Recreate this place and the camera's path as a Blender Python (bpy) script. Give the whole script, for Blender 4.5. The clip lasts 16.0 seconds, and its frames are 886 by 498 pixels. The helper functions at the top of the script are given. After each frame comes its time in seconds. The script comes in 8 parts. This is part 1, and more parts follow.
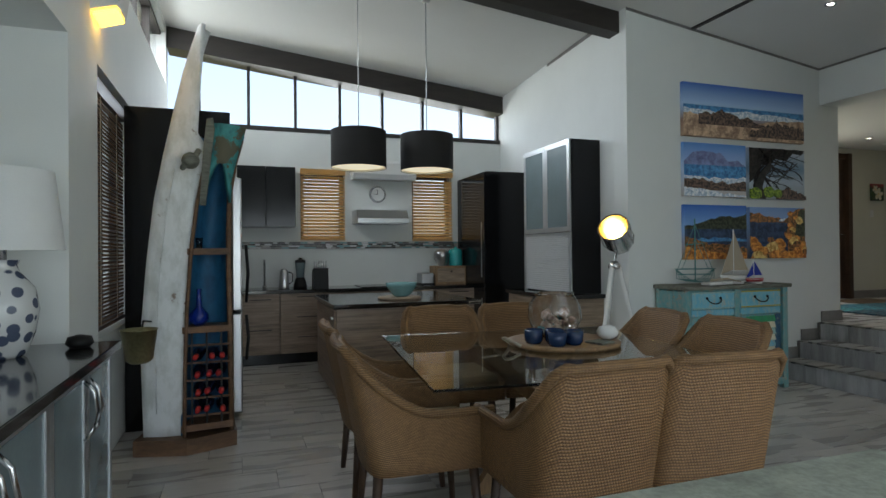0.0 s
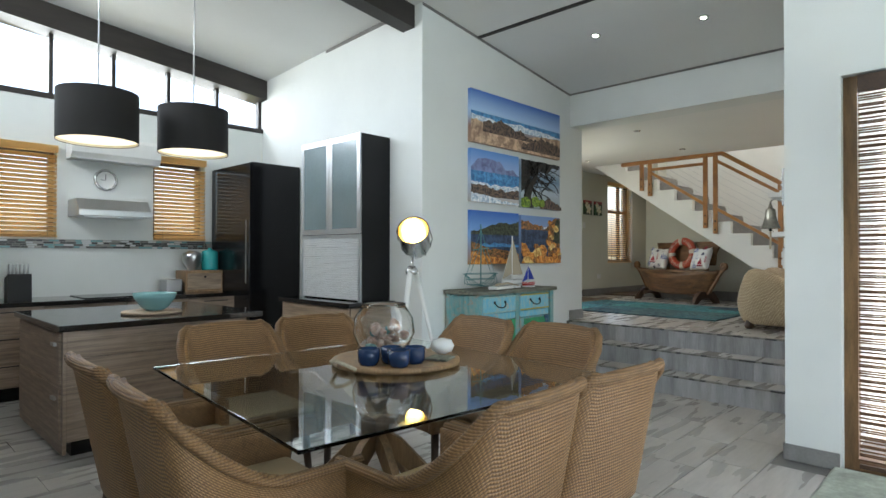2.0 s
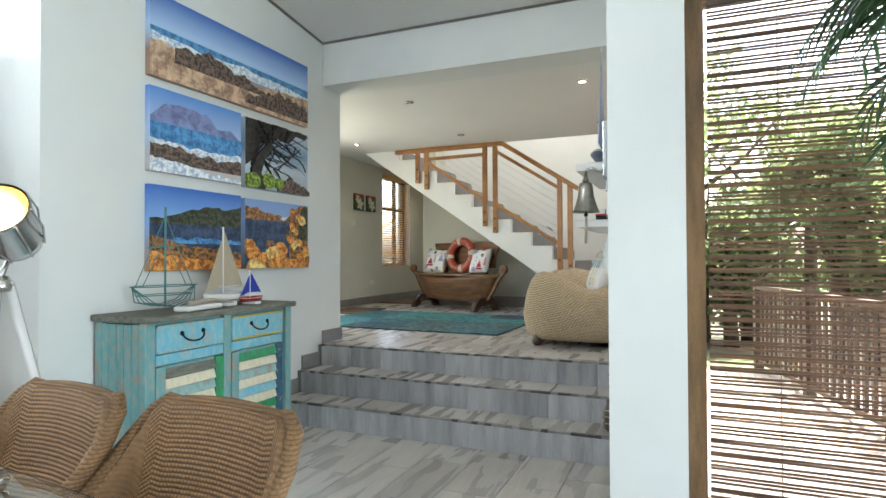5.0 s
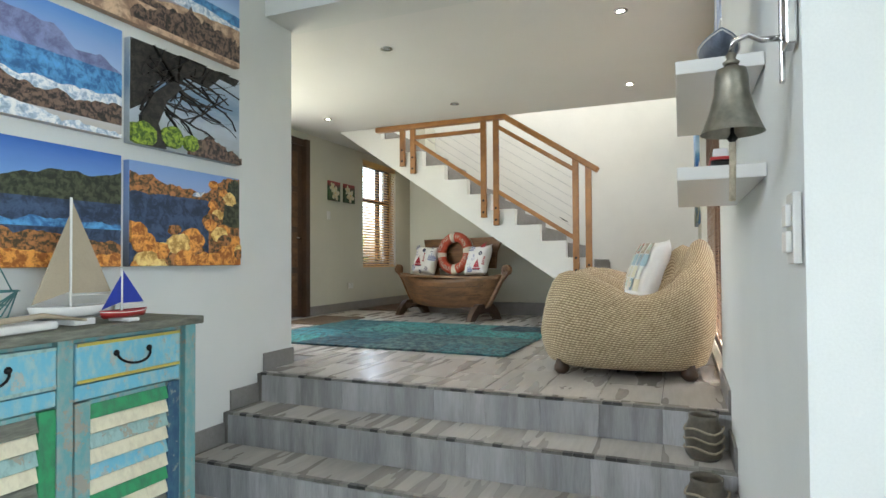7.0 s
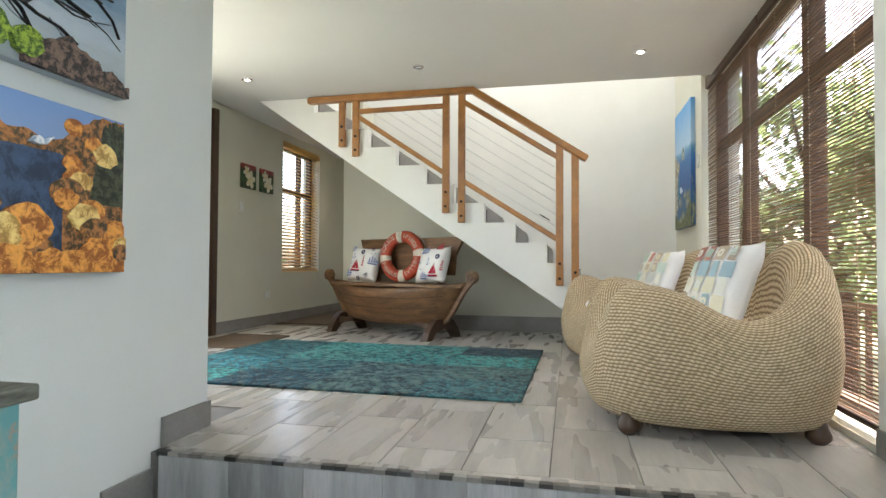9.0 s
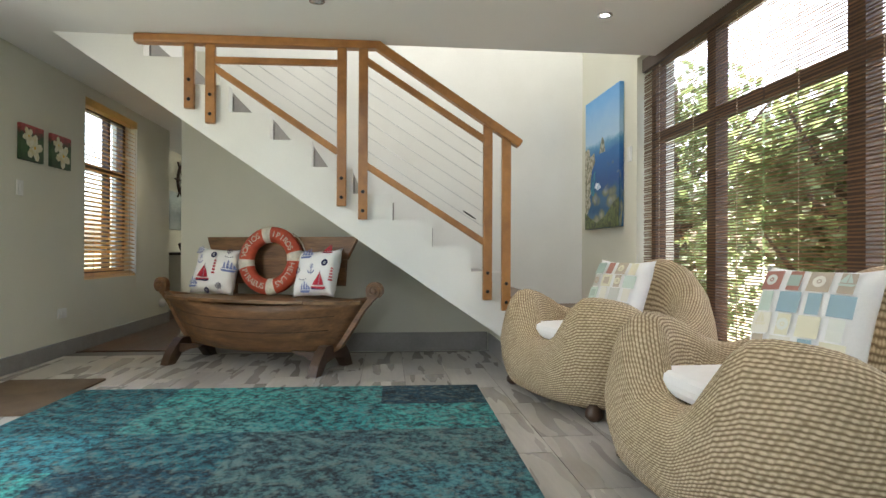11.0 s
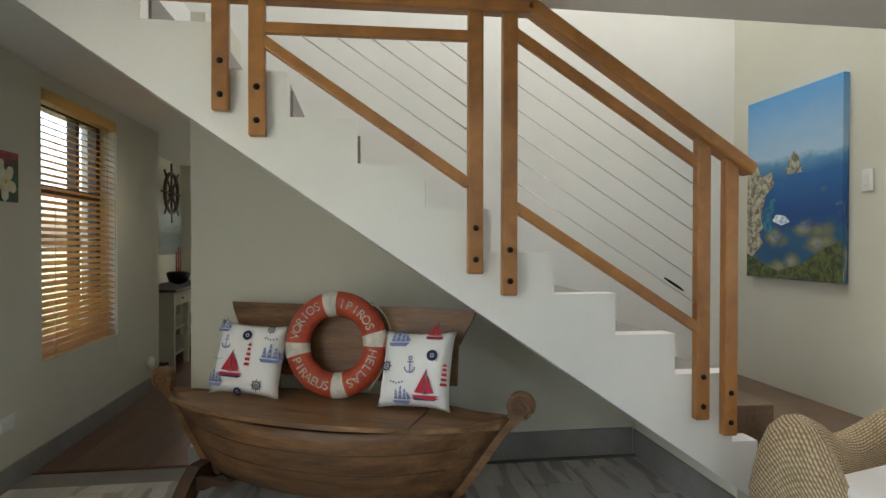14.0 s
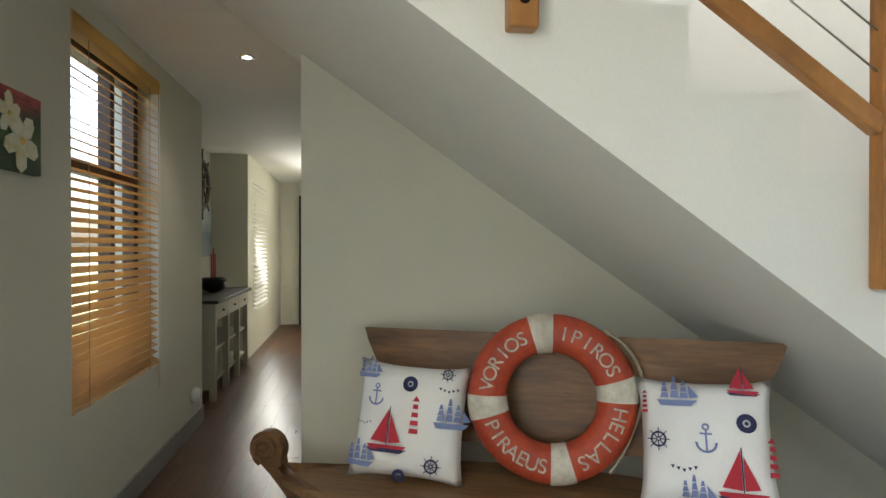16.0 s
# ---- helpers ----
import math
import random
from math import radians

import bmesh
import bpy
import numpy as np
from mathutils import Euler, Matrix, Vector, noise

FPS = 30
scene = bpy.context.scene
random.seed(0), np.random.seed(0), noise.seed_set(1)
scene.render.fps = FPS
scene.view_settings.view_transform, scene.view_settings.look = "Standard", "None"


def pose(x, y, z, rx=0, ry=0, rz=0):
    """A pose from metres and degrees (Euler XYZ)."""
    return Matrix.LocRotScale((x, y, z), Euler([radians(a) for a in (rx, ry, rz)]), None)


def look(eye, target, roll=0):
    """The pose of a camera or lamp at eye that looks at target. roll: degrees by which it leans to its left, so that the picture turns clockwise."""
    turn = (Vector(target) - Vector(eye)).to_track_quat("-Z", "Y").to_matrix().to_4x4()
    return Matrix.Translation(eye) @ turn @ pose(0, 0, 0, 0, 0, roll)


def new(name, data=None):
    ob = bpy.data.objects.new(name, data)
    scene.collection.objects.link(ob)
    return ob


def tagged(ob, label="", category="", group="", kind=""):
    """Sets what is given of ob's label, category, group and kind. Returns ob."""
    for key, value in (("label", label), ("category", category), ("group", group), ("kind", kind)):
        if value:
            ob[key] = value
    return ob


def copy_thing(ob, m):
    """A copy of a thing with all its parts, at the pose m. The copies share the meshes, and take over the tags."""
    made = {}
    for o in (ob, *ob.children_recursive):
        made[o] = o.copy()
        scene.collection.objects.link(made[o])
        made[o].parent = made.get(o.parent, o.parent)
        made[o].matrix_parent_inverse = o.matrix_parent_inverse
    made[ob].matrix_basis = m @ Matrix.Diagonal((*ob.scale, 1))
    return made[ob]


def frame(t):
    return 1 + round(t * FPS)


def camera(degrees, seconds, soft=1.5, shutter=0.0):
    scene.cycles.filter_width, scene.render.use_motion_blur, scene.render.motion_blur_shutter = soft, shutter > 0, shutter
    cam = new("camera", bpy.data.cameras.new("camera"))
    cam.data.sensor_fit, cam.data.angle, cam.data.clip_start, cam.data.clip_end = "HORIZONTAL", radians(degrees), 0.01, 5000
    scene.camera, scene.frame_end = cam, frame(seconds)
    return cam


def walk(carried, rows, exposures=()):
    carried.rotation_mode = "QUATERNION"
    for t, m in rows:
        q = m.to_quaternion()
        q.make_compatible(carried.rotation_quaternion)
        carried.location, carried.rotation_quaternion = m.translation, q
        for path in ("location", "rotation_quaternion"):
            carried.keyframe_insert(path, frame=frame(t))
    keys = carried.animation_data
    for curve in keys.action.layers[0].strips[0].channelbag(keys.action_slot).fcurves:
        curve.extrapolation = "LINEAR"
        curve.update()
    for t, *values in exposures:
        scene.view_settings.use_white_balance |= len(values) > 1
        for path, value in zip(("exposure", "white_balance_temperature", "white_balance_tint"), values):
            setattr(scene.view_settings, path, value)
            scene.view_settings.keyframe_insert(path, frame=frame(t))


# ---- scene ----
cam = camera(75.0, 16.0)
PATH = [
    (0, (0.542, 0.706, 1.275), (1.207, 2.592, 1.288), -0.5),
    (0.5, (0.459, 0.965, 1.257), (1.324, 2.768, 1.274), -0.4),
    (1, (0.412, 1.202, 1.252), (1.461, 2.904, 1.274), -0.1),
    (1.5, (0.355, 1.371, 1.28), (1.607, 2.93, 1.296), 0.0),
    (2, (0.364, 1.466, 1.287), (1.806, 2.852, 1.305), 0.1),
    (2.5, (0.502, 1.58, 1.292), (2.104, 2.776, 1.307), 0.1),
    (3, (0.723, 1.721, 1.294), (2.426, 2.77, 1.309), 0.1),
    (3.5, (0.987, 1.867, 1.296), (2.762, 2.789, 1.315), 0.1),
    (4, (1.314, 1.952, 1.288), (3.134, 2.783, 1.305), 0.2),
    (6.5, (3.032, 2.496, 1.221), (4.879, 3.262, 1.259), -0.3),
    (7, (3.319, 2.644, 1.208), (5.168, 3.404, 1.25), -0.3),
    (7.5, (3.606, 2.854, 1.202), (5.459, 3.603, 1.248), -0.4),
    (8, (3.833, 3.102, 1.226), (5.708, 3.796, 1.273), -0.2),
    (8.5, (4.077, 3.335, 1.22), (5.997, 3.893, 1.272), 0.3),
    (9, (4.332, 3.566, 1.222), (6.285, 3.995, 1.276), 0.3),
    (9.5, (4.551, 3.791, 1.214), (6.538, 4.01, 1.277), 0.4),
    (12, (6.064, 4.658, 1.58), (8.047, 4.394, 1.56), 0.2),
    (12.5, (6.322, 4.781, 1.657), (8.304, 4.521, 1.648), 0.2),
    (13, (6.57, 4.851, 1.71), (8.552, 4.584, 1.701), 0.2),
    (13.5, (6.839, 4.941, 1.798), (8.82, 4.668, 1.782), 0.1),
    (14, (7.093, 5.132, 1.816), (9.073, 4.851, 1.797), 0.1),
    (14.5, (7.351, 5.323, 1.806), (9.33, 5.037, 1.794), 0.1),
    (15, (7.69, 5.498, 1.811), (9.672, 5.23, 1.794), -0.0),
    (15.5, (7.994, 5.696, 1.798), (9.975, 5.421, 1.787), 0.1),
    (16, (8.288, 5.878, 1.79), (10.265, 5.573, 1.78), 0.0),
]
EXPOSURES = [(0, 1.68), (1, 2.1), (2, 2.7), (3.5, 3.12), (7, 3.32), (9.5, 3.42), (12, 2.93), (14.5, 2.72), (15.3, 2.84), (16, 3.02)]
walk(cam, [(t, look(eye, target, roll)) for t, eye, target, roll in PATH], EXPOSURES)

# ---------- world, sun, large lights ----------
world = bpy.data.worlds.new("sky_world")
scene.world = world
world.use_nodes = True
wn = world.node_tree
sky = wn.nodes.new("ShaderNodeTexSky")
sky.sky_type, sky.sun_disc = "NISHITA", False
SUN_TO = Vector((0.30, -0.22, 0.93)).normalized()
sky.sun_elevation = math.asin(SUN_TO.z)
sky.sun_rotation = math.atan2(SUN_TO.x, SUN_TO.y)
wn.links.new(sky.outputs[0], wn.nodes["Background"].inputs[0])
sky.dust_density, sky.ozone_density = 5.0, 0.6
wn.nodes["Background"].inputs[1].default_value = 0.15
sun = new("sun", bpy.data.lights.new("sun", "SUN"))
sun.data.energy, sun.data.angle, sun.data.color = 2.8, radians(0.6), (1.0, 0.95, 0.86)
sun.matrix_world = look(SUN_TO * 30, (0, 0, 0))


def area_lamp(name, eye, target, sx, sy, watts, color=(1, 1, 1)):
    lamp = new(name, bpy.data.lights.new(name, "AREA"))
    lamp.data.shape, lamp.data.size, lamp.data.size_y, lamp.data.energy, lamp.data.color = "RECTANGLE", sx, sy, watts, color
    lamp.matrix_world = look(eye, target)
    return lamp


UW_ = 6.97
# daylight lamps for garden doors, windows and stairwell, and an added, unseen rear opening
area_lamp("daylight_garden_doors", (4.36, -0.7, 1.2), (0, -0.7, 1.2), 2.6, 2.1, 9, (0.72, 0.87, 1.0))
# added fill from behind the walk; no rear doors are built there
area_lamp("daylight_rear_doors", (1.9, -2.5, 1.3), (1.9, 3, 1.4), 3.6, 2.2, 25, (0.74, 0.88, 1.0))
area_lamp("daylight_high_windows", (2.0, 8.60, 3.25), (2.0, 5.8, 1.3), 4.0, 0.6, 15, (0.88, 0.95, 1.0))
area_lamp("daylight_side_windows", (-0.62, 6.1, 3.6), (1.8, 6.1, 1.2), 3.4, 0.5, 24, (0.88, 0.95, 1.0))
area_lamp("daylight_stairwell", (9.95, 4.0, 5.2), (9.95, 4.0, 0), 1.2, 2.6, 8, (1.0, 0.98, 0.93))


area_lamp("daylight_entrance_glazing", (7.55, UW_ - 0.02, 1.75), (7.55, 0, 1.6), 1.5, 2.0, 4, (1.0, 0.97, 0.88))
area_lamp("daylight_corridor_end", (16.0, 6.98, 1.7), (15.6, 5.0, 1.2), 1.0, 1.5, 8, (1.0, 0.97, 0.9))


def spot_lamp(x, y, z, watts):
    lamp = new("downlight_beam", bpy.data.lights.new("downlight_beam", "SPOT"))
    lamp.data.energy, lamp.data.color, lamp.data.spot_size, lamp.data.spot_blend, lamp.data.shadow_soft_size = watts, (1.0, 0.86, 0.62), radians(125), 0.9, 0.03
    lamp.matrix_world = look((x, y, z), (x, y, 0))


# ---------- materials ----------
def nodes_of(name):
    m = bpy.data.materials.new(name)
    m.use_nodes = True
    nt = m.node_tree
    return m, nt, nt.nodes["Principled BSDF"]


def add(nt, kind, **kw):
    n = nt.nodes.new(kind)
    for k, v in kw.items():
        n.inputs[k.replace("_", " ")].default_value = v
    return n


def ramp(nt, stops):
    n = nt.nodes.new("ShaderNodeValToRGB")
    e = n.color_ramp.elements
    while len(e) < len(stops):
        e.new(0.5)
    for el, (p, c) in zip(e, stops):
        el.position, el.color = p, (*c, 1)
    return n


def shade(c, k):
    return tuple(min(1, max(0, v * k)) for v in c)


def mat(name, c, rough=0.5, metal=0.0, var=0.12, scale=3.0, grain=60.0, bump=0.1, stretch=(1, 1, 1), c2=None, random_tone=0.0, coat=0.0, spec=0.5):
    """A painted, wooden, woven or stony surface: broad tone, fine grain and relief, in object space."""
    m, nt, p = nodes_of(name)
    co = nt.nodes.new("ShaderNodeTexCoord")
    mp = nt.nodes.new("ShaderNodeMapping")
    mp.inputs["Scale"].default_value = stretch
    nt.links.new(co.outputs["Object"], mp.inputs[0])
    if random_tone:
        # every piece takes its own stretch of the pattern
        own = nt.nodes.new("ShaderNodeObjectInfo")
        sc_ = nt.nodes.new("ShaderNodeMath")
        sc_.operation, sc_.inputs[1].default_value = "MULTIPLY", 61.0
        nt.links.new(own.outputs["Random"], sc_.inputs[0])
        nt.links.new(sc_.outputs[0], mp.inputs["Location"])
    big = add(nt, "ShaderNodeTexNoise", Scale=scale, Detail=4.0, Roughness=0.6)
    fine = add(nt, "ShaderNodeTexNoise", Scale=grain, Detail=3.0, Roughness=0.6)
    nt.links.new(mp.outputs[0], big.inputs["Vector"])
    nt.links.new(mp.outputs[0], fine.inputs["Vector"])
    c2 = c2 or shade(c, 1 - 2.2 * var)
    r = ramp(nt, [(0.32, c2), (0.62, c)])
    nt.links.new(big.outputs[0], r.inputs[0])
    mix = nt.nodes.new("ShaderNodeMix")
    mix.data_type, mix.blend_type = "RGBA", "MULTIPLY"
    mix.inputs[0].default_value = min(1, var * 3)
    fr = ramp(nt, [(0.3, (0.55, 0.55, 0.55)), (0.65, (1, 1, 1))])
    nt.links.new(fine.outputs[0], fr.inputs[0])
    nt.links.new(r.outputs[0], mix.inputs[6])
    nt.links.new(fr.outputs[0], mix.inputs[7])
    out = mix.outputs[2]
    if random_tone:
        info = nt.nodes.new("ShaderNodeObjectInfo")
        hs = nt.nodes.new("ShaderNodeHueSaturation")
        mr = nt.nodes.new("ShaderNodeMapRange")
        mr.inputs[3].default_value, mr.inputs[4].default_value = 1 - random_tone, 1 + random_tone
        nt.links.new(info.outputs["Random"], mr.inputs[0])
        nt.links.new(mr.outputs[0], hs.inputs["Value"])
        nt.links.new(out, hs.inputs["Color"])
        out = hs.outputs[0]
    nt.links.new(out, p.inputs["Base Color"])
    rr = nt.nodes.new("ShaderNodeMapRange")
    rr.inputs[3].default_value, rr.inputs[4].default_value = max(0.02, rough * 0.8), min(1, rough * 1.2)
    nt.links.new(big.outputs[0], rr.inputs[0])
    nt.links.new(rr.outputs[0], p.inputs["Roughness"])
    p.inputs["Metallic"].default_value, p.inputs["Coat Weight"].default_value = metal, coat
    p.inputs["Specular IOR Level"].default_value = spec
    if bump:
        b = add(nt, "ShaderNodeBump", Strength=bump, Distance=0.01)
        nt.links.new(fine.outputs[0], b.inputs["Height"])
        nt.links.new(b.outputs[0], p.inputs["Normal"])
    return m


def plain(name, c, rough=0.5, metal=0.0, **kw):
    m, nt, p = nodes_of(name)
    p.inputs["Base Color"].default_value, p.inputs["Roughness"].default_value, p.inputs["Metallic"].default_value = (*c, 1), rough, metal
    for k, v in kw.items():
        p.inputs[k.replace("_", " ")].default_value = v
    return m


def glow(name, c, power):
    m, nt, p = nodes_of(name)
    p.inputs["Base Color"].default_value = (*c, 1)
    p.inputs["Emission Color"].default_value, p.inputs["Emission Strength"].default_value = (*c, 1), power
    return m


def glass(name, tint=(1, 1, 1), rough=0.0, thin=True):
    m, nt, p = nodes_of(name)
    p.inputs["Base Color"].default_value = (*tint, 1)
    p.inputs["Transmission Weight"].default_value, p.inputs["Roughness"].default_value, p.inputs["IOR"].default_value = 1.0, rough, 1.45
    return m


def window_glass(name):
    """Thin clear pane: see-through with a mirror sheen."""
    m, nt, p = nodes_of(name)
    nt.nodes.remove(p)
    tr, gl, mx = nt.nodes.new("ShaderNodeBsdfTransparent"), nt.nodes.new("ShaderNodeBsdfGlossy"), nt.nodes.new("ShaderNodeMixShader")
    lw = add(nt, "ShaderNodeLayerWeight", Blend=0.5)
    fr = nt.nodes.new("ShaderNodeMath")
    fr.operation = "POWER"
    fr.inputs[1].default_value = 5.0
    nt.links.new(lw.outputs["Facing"], fr.inputs[0])
    gl.inputs["Roughness"].default_value = 0.01
    nt.links.new(fr.outputs[0], mx.inputs[0])
    nt.links.new(tr.outputs[0], mx.inputs[1])
    nt.links.new(gl.outputs[0], mx.inputs[2])
    nt.links.new(mx.outputs[0], nt.nodes["Material Output"].inputs[0])
    return m


M = {}
M["wall"] = mat("wall_paint", (0.74, 0.76, 0.74), 0.75, var=0.03, scale=1.2, grain=180, bump=0.05)
M["wall_upper"] = mat("wall_paint_sage", (0.63, 0.62, 0.53), 0.75, var=0.03, scale=1.2, grain=180, bump=0.05)
M["ceiling"] = mat("ceiling_paint", (0.78, 0.78, 0.76), 0.8, var=0.02, scale=0.8, grain=150, bump=0.03)
M["white"] = mat("white_plaster", (0.8, 0.8, 0.77), 0.7, var=0.03, scale=1.5, grain=150, bump=0.05)
M["dark_wood"] = mat("dark_stained_beam", (0.035, 0.028, 0.024), 0.55, var=0.2, stretch=(1, 6, 6))
M["brown_frame"] = mat("brown_frame", (0.09, 0.05, 0.03), 0.5, var=0.2)
M["teak_frame"] = mat("teak_frame", (0.3, 0.17, 0.075), 0.45, var=0.2, stretch=(8, 8, 1))
M["grout"] = mat("tile_grout", (0.2, 0.19, 0.18), 0.9, var=0.1)
M["tile"] = mat("grey_wood_look_tile", (0.48, 0.455, 0.425), 0.28, var=0.11, scale=2.4, grain=9, bump=0.03, stretch=(0.7, 4.5, 1), c2=(0.40, 0.38, 0.355), random_tone=0.15)
for node in M["tile"].node_tree.nodes:
    if node.type == "TEX_NOISE" and node.inputs["Scale"].default_value < 5:
        node.inputs["Detail"].default_value, node.inputs["Roughness"].default_value = 2.5, 0.4
M["riser_tile"] = mat("grey_riser_tile", (0.47, 0.47, 0.49), 0.4, var=0.12, scale=2.5, grain=26, bump=0.05, stretch=(5, 5, 0.6), c2=(0.29, 0.29, 0.30), random_tone=0.2)
M["skirt"] = mat("grey_tile_skirting", (0.27, 0.26, 0.25), 0.5, var=0.1, scale=4)
M["mosaic_dark"] = mat("mosaic_dark_stone", (0.05, 0.05, 0.05), 0.4, random_tone=0.4)
M["mosaic_light"] = mat("mosaic_grey_stone", (0.28, 0.27, 0.25), 0.4, random_tone=0.4)
M["glass"] = window_glass("window_pane_glass")
M["downlight"] = glow("downlight_lens", (1.0, 0.93, 0.8), 9.0)
M["chrome"] = plain("brushed_chrome", (0.6, 0.6, 0.6), 0.25, 1.0)
M["bamboo"] = mat("bamboo_blind_slat", (0.20, 0.11, 0.06), 0.6, var=0.2, random_tone=0.3)
def let_light_through(m, share, c):
    nt = m.node_tree
    p, out = nt.nodes["Principled BSDF"], nt.nodes["Material Output"]
    tr, mx = nt.nodes.new("ShaderNodeBsdfTranslucent"), nt.nodes.new("ShaderNodeMixShader")
    tr.inputs[0].default_value, mx.inputs[0].default_value = (*c, 1), share
    nt.links.new(p.outputs[0], mx.inputs[1])
    nt.links.new(tr.outputs[0], mx.inputs[2])
    nt.links.new(mx.outputs[0], out.inputs[0])


let_light_through(M["bamboo"], 0.3, (0.36, 0.22, 0.12))
M["venetian"] = mat("honey_wood_blind_slat", (0.57, 0.36, 0.16), 0.45, var=0.15, stretch=(1, 8, 8))
let_light_through(M["venetian"], 0.7, (0.92, 0.70, 0.40))


# ---------- mesh helpers ----------
def bm_boxes(*boxes, bevel=0.0):
    bm = bmesh.new()
    for x0, x1, y0, y1, z0, z1 in boxes:
        m = Matrix.Translation(((x0 + x1) / 2, (y0 + y1) / 2, (z0 + z1) / 2)) @ Matrix.Diagonal((x1 - x0, y1 - y0, z1 - z0, 1))
        bmesh.ops.create_cube(bm, size=1, matrix=m)
    if bevel:
        bmesh.ops.bevel(bm, geom=bm.edges[:], offset=bevel, segments=2, affect="EDGES", profile=0.5)
    return bm


def bm_prism(pts, a, b, axis="x"):
    """The outline pts, swept from a to b along an axis; pts are (y, z) for x, (x, z) for y, (x, y) for z."""
    bm = bmesh.new()
    def at(p, v):
        return {"x": (v, p[0], p[1]), "y": (p[0], v, p[1]), "z": (p[0], p[1], v)}[axis]
    lo, hi = [bm.verts.new(at(p, a)) for p in pts], [bm.verts.new(at(p, b)) for p in pts]
    bm.faces.new(lo), bm.faces.new(hi)
    for i in range(len(pts)):
        j = (i + 1) % len(pts)
        bm.faces.new((lo[i], lo[j], hi[j], hi[i]))
    bmesh.ops.recalc_face_normals(bm, faces=bm.faces[:])
    return bm


def bm_lathe(profile, n=24, cap=True):
    """Profile of (radius, z), turned about z."""
    bm = bmesh.new()
    rings = [[bm.verts.new((r * math.cos(2 * math.pi * i / n), r * math.sin(2 * math.pi * i / n), z)) for i in range(n)] for r, z in profile]
    for a, b in zip(rings, rings[1:]):
        for i in range(n):
            j = (i + 1) % n
            bm.faces.new((a[i], a[j], b[j], b[i]))
    if cap:
        bm.faces.new(rings[0][::-1]), bm.faces.new(rings[-1])
    bmesh.ops.recalc_face_normals(bm, faces=bm.faces[:])
    for f in bm.faces:
        f.smooth = True
    return bm


def bm_tube(path, r, n=8, closed=False):
    """A round bar along a path of points; r: one radius or one for each point."""
    bm = bmesh.new()
    path = [Vector(p) for p in path]
    rs = r if isinstance(r, (list, tuple)) else [r] * len(path)
    rings, k = [], len(path)
    for i, p in enumerate(path):
        a, b = path[(i - 1) % k if closed else max(i - 1, 0)], path[(i + 1) % k if closed else min(i + 1, k - 1)]
        d = (b - a).normalized()
        up = Vector((0, 0, 1)) if abs(d.z) < 0.95 else Vector((1, 0, 0))
        u = d.cross(up).normalized()
        v = u.cross(d)
        rings.append([bm.verts.new(p + rs[i] * (math.cos(2 * math.pi * j / n) * u + math.sin(2 * math.pi * j / n) * v)) for j in range(n)])
    for a, b in list(zip(rings, rings[1:])) + ([(rings[-1], rings[0])] if closed else []):
        for j in range(n):
            f = bm.faces.new((a[j], a[(j + 1) % n], b[(j + 1) % n], b[j]))
            f.smooth = True
    if not closed:
        bm.faces.new(rings[0][::-1]), bm.faces.new(rings[-1])
    bmesh.ops.recalc_face_normals(bm, faces=bm.faces[:])
    return bm


def bm_surface(grid, thick=0.0, wrap=False):
    """A smooth sheet through rows of points, with thickness; its UVs run in metres along and across the rows."""
    bm = bmesh.new()
    uv = bm.loops.layers.uv.new("UVMap")
    rows = [[bm.verts.new(p) for p in row] for row in grid]
    bm.verts.index_update()
    mid = [Vector(p) for p in grid[len(grid) // 2]]
    us = [0.0]
    for p, q in zip(mid, mid[1:] + mid[:1]):
        us.append(us[-1] + (q - p).length)
    vs = [0.0]
    for a, b in zip(grid, grid[1:]):
        vs.append(vs[-1] + sum((Vector(q) - Vector(p)).length for p, q in zip(a, b)) / len(a))
    made = {}
    for k, (a, b) in enumerate(zip(rows, rows[1:])):
        n = len(a)
        for i in range(n if wrap else n - 1):
            j = (i + 1) % n
            made[bm.faces.new((a[i], a[j], b[j], b[i]))] = {a[i]: (us[i], vs[k]), a[j]: (us[i + 1], vs[k]), b[j]: (us[i + 1], vs[k + 1]), b[i]: (us[i], vs[k + 1])}
    bmesh.ops.recalc_face_normals(bm, faces=bm.faces[:])
    for f, at in made.items():
        for lo in f.loops:
            lo[uv].uv = at[lo.vert]
    if thick:
        bmesh.ops.solidify(bm, geom=bm.faces[:], thickness=thick)
    for f in bm.faces:
        f.smooth = True
    return bm


def merge(*bms):
    out = bmesh.new()
    for b in bms:
        me = bpy.data.meshes.new("tmp")
        b.to_mesh(me)
        out.from_mesh(me)
        bpy.data.meshes.remove(me)
        b.free()
    return out


def move(bm, m):
    bmesh.ops.transform(bm, matrix=m, verts=bm.verts[:])
    return bm


def mesh_of(name, bm, material):
    me = bpy.data.meshes.new(name)
    bm.to_mesh(me)
    bm.free()
    for m in material if isinstance(material, (list, tuple)) else [material]:
        me.materials.append(m)
    return me


def part(name, bm, material, parent, label="", m=None):
    ob = new(name, mesh_of(name, bm, material))
    ob.parent = parent
    if m is not None:
        ob.matrix_basis = m
    if label:
        ob["label"] = label
    return ob


def piece(name, me, parent, m):
    ob = new(name, me)
    ob.parent, ob.matrix_basis = parent, m
    return ob


def structure(name, bm, material, label=""):
    return tagged(new(name, mesh_of(name, bm, material)), label or name.replace("_", " "), name.split("_")[0], kind="structure")


def thing(name, label, category, m, group=""):
    ob = new(name)
    ob.empty_display_size = 0.1
    ob.matrix_basis = m
    return tagged(ob, label, category, group)


